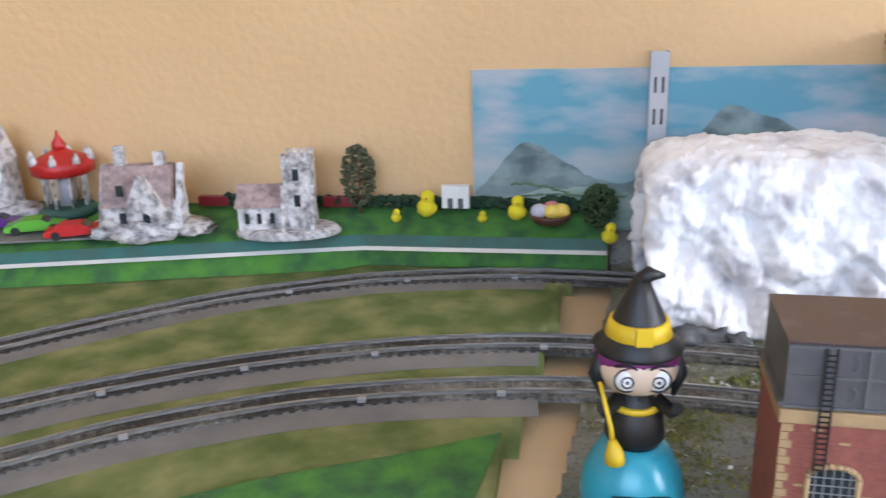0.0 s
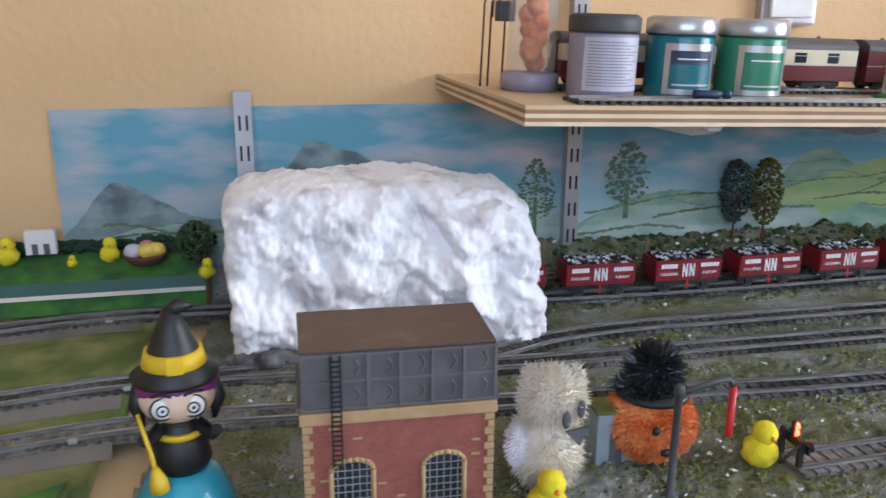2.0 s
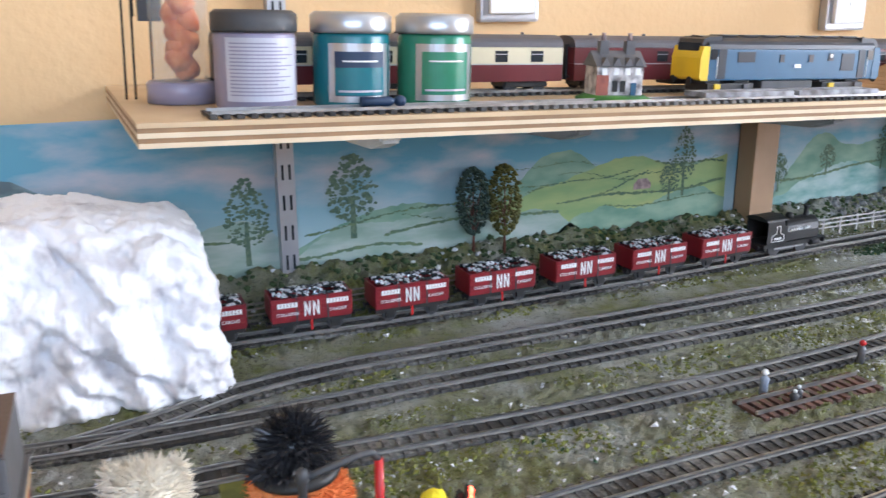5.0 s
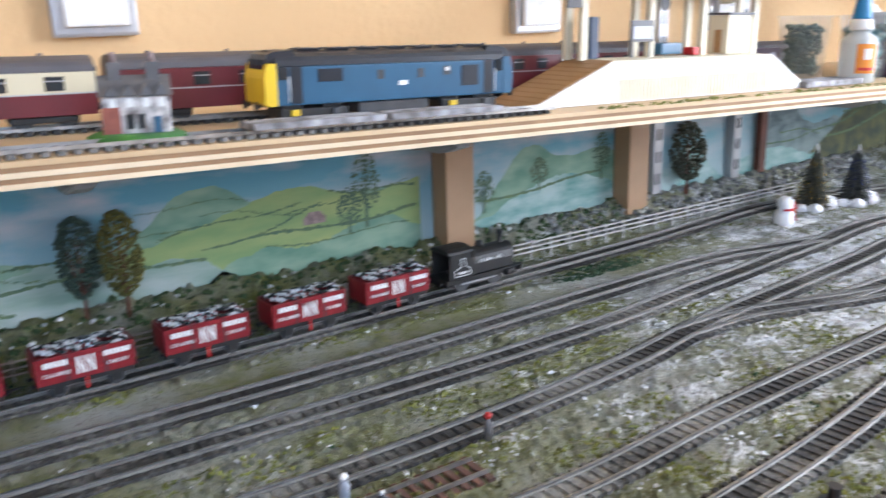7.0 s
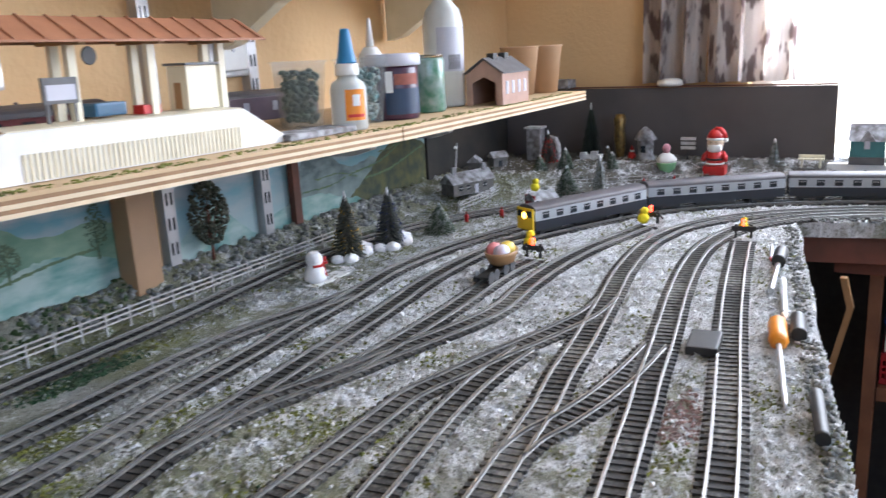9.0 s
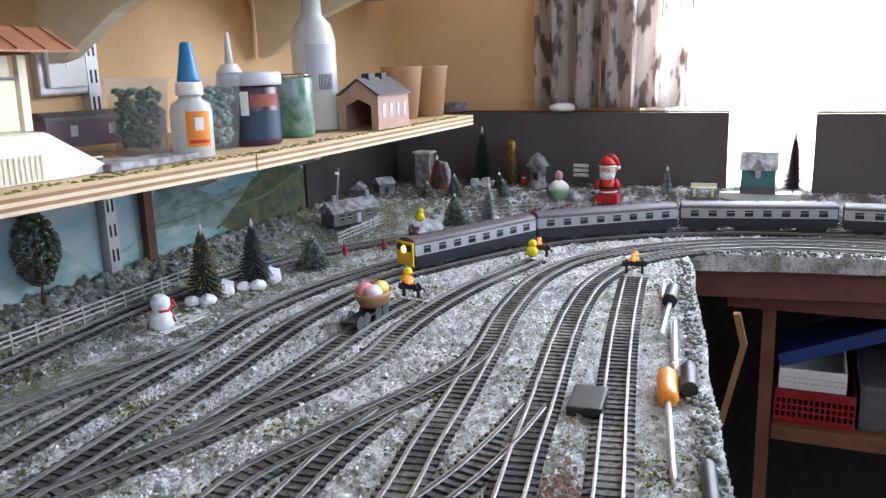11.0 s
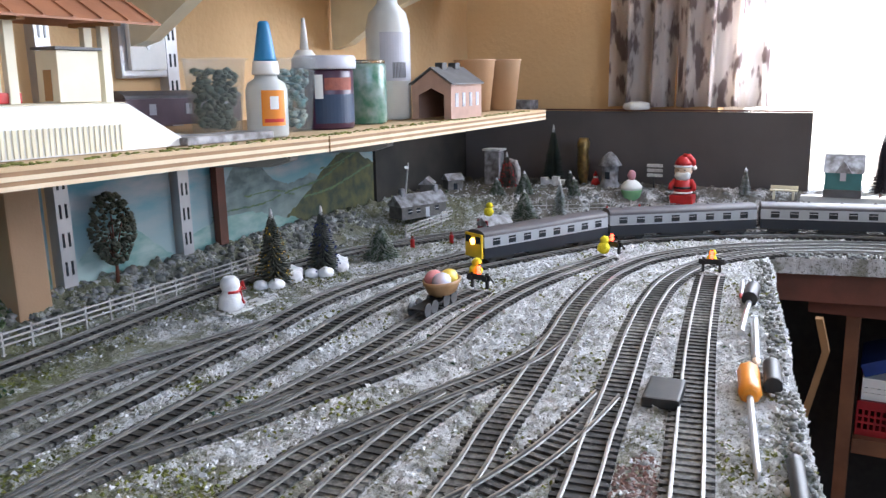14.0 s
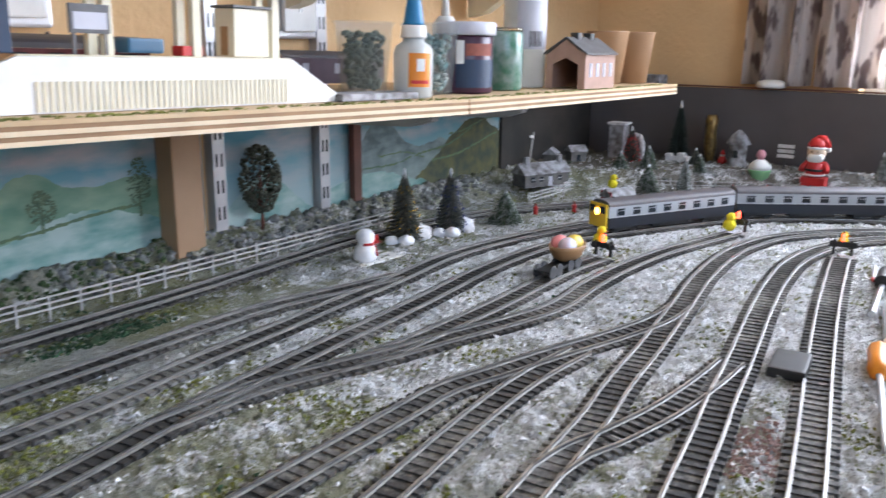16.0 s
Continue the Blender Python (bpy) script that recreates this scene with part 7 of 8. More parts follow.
figurine(0, 0, 0, "navy", "navy", 0.03, m=on_shelf(0.592, -0.258, 0, 0.007) @ pose(0, 0, 0, 0, 90, 0))
for x, y in ((1.9, -0.165), (1.945, -0.2), (2.135, -0.31), (2.155, -0.345)):
    figurine(x, y, 0.0, "red", "brick", 0.016)

# ---- the village by the wall ----
def on_terrace(x, y):
    e = terrace_edge(x)
    f = max(0.0, min(1.0, (y - e - 0.02) / (-0.004 - e - 0.02)))
    return 0.034 + 0.012 * f
solid("village_road", prism(bmesh.new(), [(-0.9, -0.25), (-0.14, -0.078), (-0.14, -0.055), (-0.2, -0.045), (-0.9, -0.04)], "z", 0.0365, 0.0385), M["greypaint"], "grey painted village road", "road", kind="structure")


def church(m):
    t = thing("church_ornament", "pale stone church ornament with a square tower", "model church", m=m)
    part("base", lathe([(0.052, 0), (0.053, 0.004), (0.047, 0.008)], 18), M["stone"], t).scale = (1, 0.55, 1)
    part("nave", weathered(boxm(-0.046, -0.013, 0.006, 0.0, 0.016, 0.03), 0.0012, 9), M["stone"], t)
    part("nave_roof", weathered(prism(bmesh.new(), [(-0.016, 0.03), (0.019, 0.03), (0.0015, 0.05)], "x", -0.048, 0.001), 0.0009, 8), M["roof"], t, "mauve tiled roof")
    part("tower", weathered(boxm(0.001, -0.013, 0.006, 0.028, 0.014, 0.076), 0.0012, 9), M["stone"], t)
    for k in range(4):
        for y in (-0.012, 0.013):
            part("battlement", boxm(0.001 + 0.0075 * k, y - 0.0018, 0.0762, 0.0055 + 0.0075 * k, y + 0.0018, 0.081, bevel=0.0004), M["stone"], t)
    part("string_course", boxm(0.0, -0.014, 0.068, 0.029, 0.015, 0.0705, bevel=0.0005), M["stone"], t)
    for s, z in ((-1, 0.055), (-1, 0.03)):
        part("window", boxm(0.011, -0.0138, z, 0.017, -0.0131, z + 0.011), M["window_dark"], t)
    for x in (-0.037, -0.025, -0.012):
        part("window", boxm(x - 0.0022, -0.0138, 0.014, x + 0.0022, -0.0131, 0.024), M["window_dark"], t)
    for x in (0.0, 0.0285):
        part("buttress", prism(bmesh.new(), [(-0.012, 0.006), (-0.024, 0.006), (-0.012, 0.05)], "x", x - 0.002, x + 0.002), M["stone"], t)
    return t
church(pose(-0.068, -0.058, 0.0325, 0, 0, 8) @ Matrix.Diagonal((0.95, 0.95, 0.98, 1)))


def ruin_cottage(m):
    t = thing("cottage_ornament", "pale stone cottage ornament with steep roofs", "model house", m=m)
    bm = bmesh.new()
    ball(bm, (0, 0, 0.004), 0.05, (1.05, 0.62, 0.2), 3, 0.5)
    part("rock_base", bm, M["stone"], t)
    part("wall_block", weathered(boxm(-0.034, -0.016, 0.005, 0.034, 0.018, 0.034), 0.0012, 9), M["stone"], t)
    for x0, x1, y in ((-0.042, -0.014, -0.018), (-0.012, 0.014, -0.02), (0.014, 0.046, -0.016)):
        for k in range(9):
            u = k / 8
            cx, cz = x0 + (x1 - x0) * u, 0.008 + 0.012 * (1 - abs(2 * u - 1)) + 0.004 * noise.noise(Vector((x0 * 90, k * 1.7, 0)))
            part("boulder", ball(bmesh.new(), (cx, y - 0.004 * math.sin(k * 1.9), cz * 0.6), 0.0062, (1, 0.9, 0.8), 2, 0.7), M["stone"], t)
    for sx in (-1, 1):
        part("gable_slab", weathered(prism(bmesh.new(), [(-0.02, 0.012), (-0.006, 0.012), (0.009, 0.062), (0.004, 0.066)], "x", sx * 0.036 - 0.003, sx * 0.036 + 0.003), 0.001, 5), M["stone"], t)
    part("main_roof", weathered(prism(bmesh.new(), [(-0.02, 0.03), (0.022, 0.03), (0.008, 0.066), (-0.004, 0.066)], "x", -0.034, 0.03), 0.0009, 8), M["roof"], t, "steep mauve roof")
    part("side_roof", weathered(prism(bmesh.new(), [(-0.008, 0.034), (0.03, 0.012), (0.036, 0.016), (0.004, 0.06)], "y", -0.024, 0.004), 0.0009, 8), M["stone"], t)
    for x, h in ((-0.018, 0.084), (0.019, 0.078)):
        part("chimney", boxm(x - 0.0045, -0.004, 0.05, x + 0.0045, 0.005, h, bevel=0.0008), M["stone"], t)
    for x, z in ((-0.016, 0.014), (-0.016, 0.04), (0.006, 0.014), (0.018, 0.016)):
        part("window", boxm(x - 0.0032, -0.0172, z, x + 0.0032, -0.0161, z + 0.01), M["window_dark"], t)
    return t
ruin_cottage(pose(-0.2, -0.078, 0.037, 0, 0, 8))


def carousel(m):
    t = thing("carousel_ornament", "small carousel ornament with a red crown", "model carousel", m=m)
    part("base", lathe([(0.027, 0), (0.028, 0.005), (0.024, 0.01)], 24), M["teal"], t)
    part("hub", lathe([(0.008, 0.01), (0.008, 0.045)], 16), M["label_grey"], t)
    for k in range(8):
        a = k * 0.785
        part("pole", lathe([(0.0016, 0.01), (0.0016, 0.042)], 8, at=(0.02 * math.cos(a), 0.02 * math.sin(a), 0)), M["stone"], t)
    part("crown", lathe([(0.026, 0.042), (0.03, 0.044), (0.031, 0.055), (0.026, 0.058), (0.012, 0.064), (0.005, 0.068)], 16), M["red"], t, "red crown")
    for k in range(8):
        a = k * 0.785 + 0.3
        part("crest", lathe([(0.004, 0.055), (0.0035, 0.06), (0.001, 0.066)], 8, at=(0.0285 * math.cos(a), 0.0285 * math.sin(a), 0)), M["stone"], t)
    part("finial", lathe([(0.006, 0.066), (0.007, 0.072), (0.002, 0.08), (0.0008, 0.086)], 12), M["red"], t)
    return t
carousel(pose(-0.308, -0.036, 0.042))
t = thing("clock_ornament", "grey stone clock tower ornament", "model clock tower", m=pose(-0.378, -0.04, 0.038))
bm = ball(bmesh.new(), (0, 0, 0.006), 0.036, (1, 0.7, 0.35), 3, 0.4)
part("rock_base", bm, M["stone"], t)
part("tower", boxm(-0.016, -0.012, 0.008, 0.016, 0.012, 0.066, bevel=0.001), M["stone"], t)
part("dial", lathe([(0.009, 0), (0.0095, 0.001), (0.008, 0.002)], 20), M["white"], t).matrix_local = pose(0.004, -0.0122, 0.046, 90)
part("roof", prism(bmesh.new(), [(-0.014, 0.066), (0.014, 0.066), (0.0, 0.095)], "x", -0.014, 0.014), M["stone"], t)
part("spire", lathe([(0.005, 0.085), (0.003, 0.1), (0.0006, 0.112)], 10), M["stone"], t)


def toy_car(m, material, label):
    t = thing("toy_car", label, "toy car", "toy cars", m=m)
    prof = [(-0.027, 0.003), (0.027, 0.003), (0.0275, 0.007), (0.014, 0.0092), (0.006, 0.0135), (-0.012, 0.0135), (-0.02, 0.0095), (-0.0275, 0.0085)]
    bm = prism(bmesh.new(), prof, "y", -0.0115, 0.0115)
    bmesh.ops.bevel(bm, geom=bm.edges[:], offset=0.001, segments=2, affect="EDGES")
    part("body", bm, material, t)
    part("windscreen", prism(bmesh.new(), [(0.0065, 0.0135), (0.013, 0.0098), (0.0134, 0.0102), (0.007, 0.0139)], "y", -0.009, 0.009), M["window_dark"], t)
    for x in (-0.017, 0.017):
        for s in (-1, 1):
            part("wheel", lathe([(0.004, -0.001), (0.0044, 0), (0.004, 0.001)], 14), M["black"], t).matrix_local = pose(x, s * 0.0112, 0.0044, 90)
    return t
toy_car(pose(-0.262, -0.098, 0.0387, 0, 0, 24), M["red"], "red low sports toy car on the road")
toy_car(pose(-0.312, -0.086, 0.0387, 0, 0, 24), mat("lime_car_paint", (0.12, 0.4, 0.04), (0.1, 0.36, 0.04), 0.3, bump=0.0), "lime green sports toy car on the road")
toy_car(pose(-0.362, -0.08, 0.0387, 0, 0, 24), mat("purple_car_paint", (0.14, 0.03, 0.25), (0.12, 0.03, 0.22), 0.3, bump=0.0), "purple sports toy car on the road")
M["tinsel_hedge"] = mat("dark_hedge", (0.012, 0.035, 0.018), (0.02, 0.05, 0.022), 0.9, scale=120, bump=0.5)
clumps("hedge", 420, lambda r: (lambda x: (x, r.uniform(-0.014, -0.007), 0.048 + r.uniform(0, 0.009)))(r.uniform(-0.15, 0.24)), (0.003, 0.0055), M["tinsel_hedge"], "dark green hedge along the wall", 81)
model_tree(pose(-0.006, -0.024, 0.044), 0.068, 0.034, 0.006, mat("dusty_olive_crown", (0.1, 0.1, 0.05), (0.06, 0.065, 0.035), 0.95, scale=160), "rounded dusty green model tree by the wall", 82)
model_tree(pose(0.222, -0.03, 0.03), 0.046, 0.034, 0.006, M["leaf"], "small dark green model tree by the wall", 83)
chick(pose(0.061, -0.03, 0.043))
chick(pose(0.232, -0.05, 0.026), s=0.75)
chick(pose(0.147, -0.033, 0.042), s=0.9)
t = thing("egg_basket", "brown basket of coloured eggs", "egg basket", m=pose(0.178, -0.036, 0.041))
part("basket", lathe([(0.014, 0), (0.019, 0.006), (0.02, 0.0085), (0.017, 0.0085), (0.012, 0.002)], 24), M["wood_red"], t)
for dx, dy, key in ((-0.01, -0.004, "egg_pale"), (0.002, -0.006, "egg_yellow"), (0.001, 0.006, "egg_pink"), (0.01, -0.002, "egg_yellow")):
    part("egg", ball(bmesh.new(), (dx, dy, 0.0115), 0.0075, (1.1, 0.95, 0.95), 3), M[key], t)
t = thing("white_gate_box", "small white box with two dark slots", "box", m=pose(0.088, -0.022, 0.05))
part("box", boxm(-0.013, -0.004, 0, 0.013, 0.004, 0.022, bevel=0.0006), M["white"], t)
for x in (-0.005, 0.005):
    part("slot", boxm(x - 0.0025, -0.0046, 0.0, x + 0.0025, -0.0041, 0.01), M["tank"], t)
for x, y, s in ((0.033, -0.04, 0.5), (0.115, -0.038, 0.45)):
    chick(pose(x, y, 0.04), s=s)
for x, y in ((-0.16, -0.015), (-0.03, -0.012)):
    solid("red_wagon", boxm(-0.016, -0.004, 0, 0.016, 0.004, 0.01, bevel=0.001), M["maroon"], "small dark red wagon by the wall", "wagon", "red wagons", m=pose(x, y, 0.047))
solid("grass_patch", prism(bmesh.new(), [(0.162, -0.345), (0.1, -0.378), (0.04, -0.405), (-0.02, -0.44), (-0.06, -0.5), (-0.02, -0.7), (0.12, -0.7)], "z", 0.0008, 0.0016), M["bright_green"], "bright green grass patch on the board", "grass", kind="structure")
for L, off in ((LINE_B, -0.012), (LINE_C, -0.012), (LINE_A, -0.008)):
    line = [q for q in spline(L, 0.01) if q[0].x < 0.185]
    solid("track_shoulder", ribbon(bmesh.new(), line, off, 0.05, 0.0002, 0.0004), M["greypaint"], "grey painted shoulder beside the track", "shoulder", kind="structure")
joint = mesh_of("rail_joint", boxm(-0.0028, -0.0145, 0.002, 0.0028, -0.0105, 0.0046, bevel=0.0004), M["steel"])
for L, xs in ((LINE_A, (0.051, 0.148, -0.05)), (LINE_B, (0.058, -0.03, 0.18, -0.115)), (LINE_C, (0.066, 0.155, -0.07))):
    for x in xs:
        o = tagged(new("rail_joint", joint), "small grey joint clip on the track", "joint clip", "joint clips")
        o.matrix_world = on_line(L, x) @ pose(0, 0, -0.005)

# ---- the snowy far corner ----
def snowy_cottage(m):
    t = thing("snowy_cottage", "low stone cottage with a snow covered roof", "model house", m=m)
    part("front_wall", boxm(-0.043, -0.016, 0, 0.043, 0.016, 0.02, bevel=0.0005), M["stone_dark"], t)
    part("roof", prism(bmesh.new(), [(-0.019, 0.0195), (0.019, 0.0195), (0.0, 0.036)], "x", -0.046, 0.046), M["snowy"], t, "snow dusted grey roof")
    for x in (-0.03, 0.034):
        part("chimney", boxm(x - 0.0035, -0.0035, 0.03, x + 0.0035, 0.0035, 0.045, bevel=0.0004), M["snowy"], t)
    for x in (-0.028, -0.012, 0.024):
        w = part("window", boxm(x - 0.0035, -0.0166, 0.008, x + 0.0035, -0.0161, 0.0155), M["window_dark"], t)
        part("frame", boxm(x - 0.0035, -0.0171, 0.0115, x + 0.0035, -0.0167, 0.0121), M["text"], w)
    part("door", boxm(0.002, -0.0167, 0, 0.009, -0.0161, 0.015), M["label_grey"], t)
    return t
M["stone_dark"] = mat("dark_stone_wall", (0.09, 0.085, 0.08), (0.15, 0.14, 0.13), 0.85, scale=120, bump=0.5)
snowy_cottage(pose(2.055, -0.085, 0.012, 0, 0, -22))
t = thing("stable_hut", "small brown and blue hut with a snowy roof", "model hut", m=pose(1.99, -0.245, 0, 0, 0, -30))
part("wall_shell", boxm(-0.02, -0.012, 0, 0.02, 0.012, 0.022), M["cloth"], t)
part("end_wall", boxm(-0.0215, -0.012, 0, -0.0202, 0.012, 0.03), M["maroon"], t)
part("roof", prism(bmesh.new(), [(-0.015, 0.0215), (0.015, 0.0215), (0.0, 0.034)], "x", -0.023, 0.022), M["snowy"], t)
part("opening", boxm(0.002, -0.0126, 0, 0.013, -0.0121, 0.016), M["window_dark"], t)
chick(pose(2.012, -0.225, 0.028), s=0.75)


def slide(x, y, to):
    """A place on the far bank seen in the same direction from the room's middle."""
    s = (to - 0.966) / (x - 0.966)
    yy = -0.721 + (y + 0.721) * s
    return pose(to, yy, 0.238 - s * 0.23), s
m, s = slide(2.411, -0.047, 2.29)
t = thing("ruined_tower", "ruined stone tower with snow", "model ruin", m=m)
part("tower", boxm(-0.012, -0.016, -0.01, 0.012, 0.012, 0.062, bevel=0.002), M["snowy"], t)
part("cap", boxm(-0.014, -0.019, 0.0623, 0.014, 0.015, 0.066, bevel=0.001), M["chip_white"], t)
m, s = slide(2.434, -0.076, 2.29)
bm = tube(bmesh.new(), [(0, 0.013, -0.01), (0, 0.012, 0.03), (0, 0.004, 0.043), (0, -0.006, 0.04), (0, -0.011, 0.028), (0, -0.012, -0.01)], 0.005, 8)
solid("ruined_arch", bm, M["stone"], "ruined grey stone archway model", "model ruin", m=m)
m, s = slide(2.513, -0.13, 2.33)
bottle_brush(m, 0.094, 0.04, mat("dark_fir", (0.015, 0.022, 0.016), (0.03, 0.04, 0.03), 0.9), "tall dark fir tree before the grey board", 91, snow=False)
m, s = slide(2.527, -0.187, 2.335)
t = thing("gold_ornament", "tall crumpled gold foil ornament", "ornament", m=m)
bm = lathe([(0.006, -0.006), (0.009, 0.01), (0.0105, 0.03), (0.009, 0.05), (0.011, 0.066), (0.007, 0.075)], 14)
for v in bm.verts:
    v.co += Vector((noise.noise(v.co * 200), noise.noise(v.co * 200 + Vector((5, 0, 0))), 0)) * 0.002
part("foil", bm, mat("dull_gold_foil", (0.3, 0.2, 0.07), (0.15, 0.1, 0.04), 0.35, 0.7, scale=120), t)
m, s = slide(2.481, -0.255, 2.325)
t = thing("lantern_house", "grey snowy lantern house ornament", "ornament", m=m)
part("house", lathe([(0.016, -0.006), (0.017, 0.004), (0.014, 0.01), (0.015, 0.034), (0.021, 0.036), (0.012, 0.05), (0.003, 0.058)], 8), M["snowy"], t)
part("window", boxm(-0.0155, -0.004, 0.014, -0.0135, 0.004, 0.026), M["window_dark"], t)
m, s = slide(2.333, -0.338, 2.28)
t = thing("cupcake_ornament", "cupcake ornament with green case and pink top", "ornament", m=m)
part("case", lathe([(0.012, -0.004), (0.0165, 0.016), (0.017, 0.018)], 20), mat("mint_green", (0.25, 0.5, 0.25), (0.2, 0.44, 0.22), 0.6), t)
part("icing", lathe([(0.0165, 0.0183), (0.0175, 0.023), (0.012, 0.03), (0.006, 0.034)], 20), M["white"], t)
part("topper", ball(bmesh.new(), (0, 0, 0.041), 0.0075, (0.9, 0.9, 1.2), 2, 0.2), mat("dusty_pink", (0.55, 0.25, 0.28), (0.5, 0.2, 0.24), 0.6), t)
m, s = slide(2.538, -0.324, 2.335)
t = thing("snow_sign", "small white snowy sign ornament", "ornament", m=m)
part("post", boxm(-0.0012, -0.0012, -0.006, 0.0012, 0.0012, 0.03), M["dark"], t)
for z in (0.012, 0.02, 0.028):
    part("plank", boxm(-0.002, -0.014, z, -0.0005, 0.012, z + 0.0055, bevel=0.0012), M["chip_white"], t)
m, s = slide(2.356, -0.418, 2.29)
bm = bmesh.new()
n = len(bm.faces)
box(bm, -0.013, -0.018, -0.004, 0.013, 0.018, 0.011, bevel=0.002)
lathe([(0.0115, 0.0112), (0.0145, 0.018), (0.0125, 0.034), (0.006, 0.038)], 20, bm)
tube(bm, [(0, -0.011, 0.033), (-0.004, -0.017, 0.026), (-0.008, -0.018, 0.02)], [0.005, 0.0045, 0.004], 8)
tube(bm, [(0, 0.011, 0.033), (-0.004, 0.017, 0.026), (-0.008, 0.018, 0.02)], [0.005, 0.0045, 0.004], 8)
lathe([(0.0138, 0.0575), (0.0135, 0.062), (0.0095, 0.069), (0.004, 0.073)], 20, bm)
tube(bm, [(0, 0, 0.069), (0, -0.008, 0.07), (0, -0.014, 0.064), (0, -0.016, 0.057)], [0.007, 0.006, 0.0045, 0.003], 8)
paint(bm, n, 0)
n = len(bm.faces)
lathe([(0.0148, 0.021), (0.0148, 0.0245)], 20, bm)
for y in (-0.0045, 0.0045):
    ball(bm, (-0.0128, y, 0.051), 0.0013, sub=1)
paint(bm, n, 1)
n = len(bm.faces)
lathe([(0.014, 0.0545), (0.0152, 0.056), (0.014, 0.0582)], 20, bm)
ball(bm, (-0.006, 0, 0.042), 0.011, (0.8, 1.15, 0.85), 3, 0.15)
ball(bm, (0, -0.0165, 0.054), 0.004, sub=2)
lathe([(0.0145, 0.0135), (0.0152, 0.015), (0.0145, 0.0165)], 20, bm)
paint(bm, n, 2)
n = len(bm.faces)
ball(bm, (-0.001, 0, 0.049), 0.0132, (0.95, 1.05, 0.9), 3)
paint(bm, n, 3)
solid("red_white_doll", bm, [M["red"], M["black"], M["white"], M["skin"]], "red and white winter doll on a red box", "doll", m=m)
m, s = slide(2.443, -0.503, 2.335)
bottle_brush(m, 0.044, 0.02, M["brush_snow"], "small grey snowy fir by the grey board", 92, snow=False)
m, s = slide(2.46, -0.563, 2.335)
t = thing("yellow_bench", "pale yellow bench ornament", "ornament", m=m)
for y in (-0.014, 0.014):
    part("leg", boxm(-0.004, y - 0.0015, -0.004, 0.004, y + 0.0015, 0.009), M["cream"], t)
part("seat", boxm(-0.005, -0.02, 0.0093, 0.005, 0.02, 0.0115, bevel=0.0005), M["cream"], t)
part("back", boxm(0.0045, -0.02, 0.0118, 0.0065, 0.02, 0.017, bevel=0.0005), M["cream"], t)
m, s = slide(2.484, -0.651, 2.345)
m = pose(2.352, m.translation.y, 0.0305)
t = thing("teal_house", "teal house ornament with a snowy gabled roof", "model house", m=m)
part("base", boxm(-0.02, -0.026, 0, 0.02, 0.026, 0.012, bevel=0.001), M["tank"], t)
part("wall_shell", boxm(-0.018, -0.025, 0.0122, 0.018, 0.025, 0.038), mat("teal_wall", (0.06, 0.2, 0.2), (0.05, 0.16, 0.16), 0.6), t)
part("roof", prism(bmesh.new(), [(-0.021, 0.0375), (0.021, 0.0375), (0.0, 0.064)], "y", -0.028, 0.028), M["snowy"], t)
part("gable", prism(bmesh.new(), [(-0.012, 0.0375), (0.012, 0.0375), (0.0, 0.056)], "x", -0.0225, -0.0182), M["snowy"], t)
part("window", boxm(-0.0236, -0.004, 0.026, -0.0228, 0.004, 0.038), M["label_grey"], t)
bottle_brush(pose(2.355, -0.708, 0.0305), 0.092, 0.034, mat("purple_black_fir", (0.03, 0.022, 0.03), (0.05, 0.04, 0.05), 0.9), "dark purple fir tree in the window gap", 93, snow=False)
clumps("far_bank_snow", 200, lambda r: (lambda x, y: (x, y, main_height(x, y)))(r.uniform(2.13, 2.36), r.uniform(-0.6, -0.1)), (0.0025, 0.006), M["leaf_snow"], "snowy stones and rough grass on the far bank", 94, 2)
t = thing("fence", "low pale fence along the far bank", "fence", "fences")
for k in range(14):
    y = -0.22 - 0.028 * k
    x = float(np.interp(-y, [0.1, 0.2, 0.35, 0.5, 0.7], [2.07, 2.14, 2.25, 2.305, 2.335]))
    z = main_height(x, y) - 0.004
    part("post", boxm(x - 0.0008, y - 0.0008, z, x + 0.0008, y + 0.0008, z + 0.018), M["fence_pale"], t)
    y2 = y - 0.028
    x2 = float(np.interp(-y2, [0.1, 0.2, 0.35, 0.5, 0.7], [2.07, 2.14, 2.25, 2.305, 2.335]))
    for j in (0.007, 0.013):
        part("rail", tube(bmesh.new(), [(x, y, z + j), (x2, y2, main_height(x2, y2) - 0.004 + j)], 0.0008, 4), M["fence_pale"], t)

def on_far(x, y):
    return pose(x, y, main_height(x, y) - 0.0005)
t = thing("ruined_wall", "low white ruined wall block on the far bank", "model ruin", m=on_far(2.31, -0.208))
for dy, h in ((-0.016, 0.012), (-0.005, 0.017), (0.006, 0.011), (0.016, 0.015)):
    part("block", weathered(boxm(-0.006, dy - 0.0052, 0, 0.006, dy + 0.0052, h), 0.001, 4), M["chip_white"], t)
for x, y, h in ((2.335, -0.275, 0.026), (2.213, -0.334, 0.02), (2.25, -0.375, 0.016), (2.16, -0.27, 0.018)):
    t = thing("gnome_figure", "tiny red and white gnome on the far bank", "gnome figure", "gnome figures", m=on_far(x, y))
    part("coat", lathe([(0.3 * h, 0), (0.28 * h, 0.3 * h), (0.15 * h, 0.55 * h)], 10), M["red"], t)
    part("face", ball(bmesh.new(), (0, 0, 0.62 * h), 0.16 * h, sub=2), M["chip_white"], t)
    part("cap", lathe([(0.17 * h, 0.68 * h), (0.02 * h, h)], 10), M["red"], t)
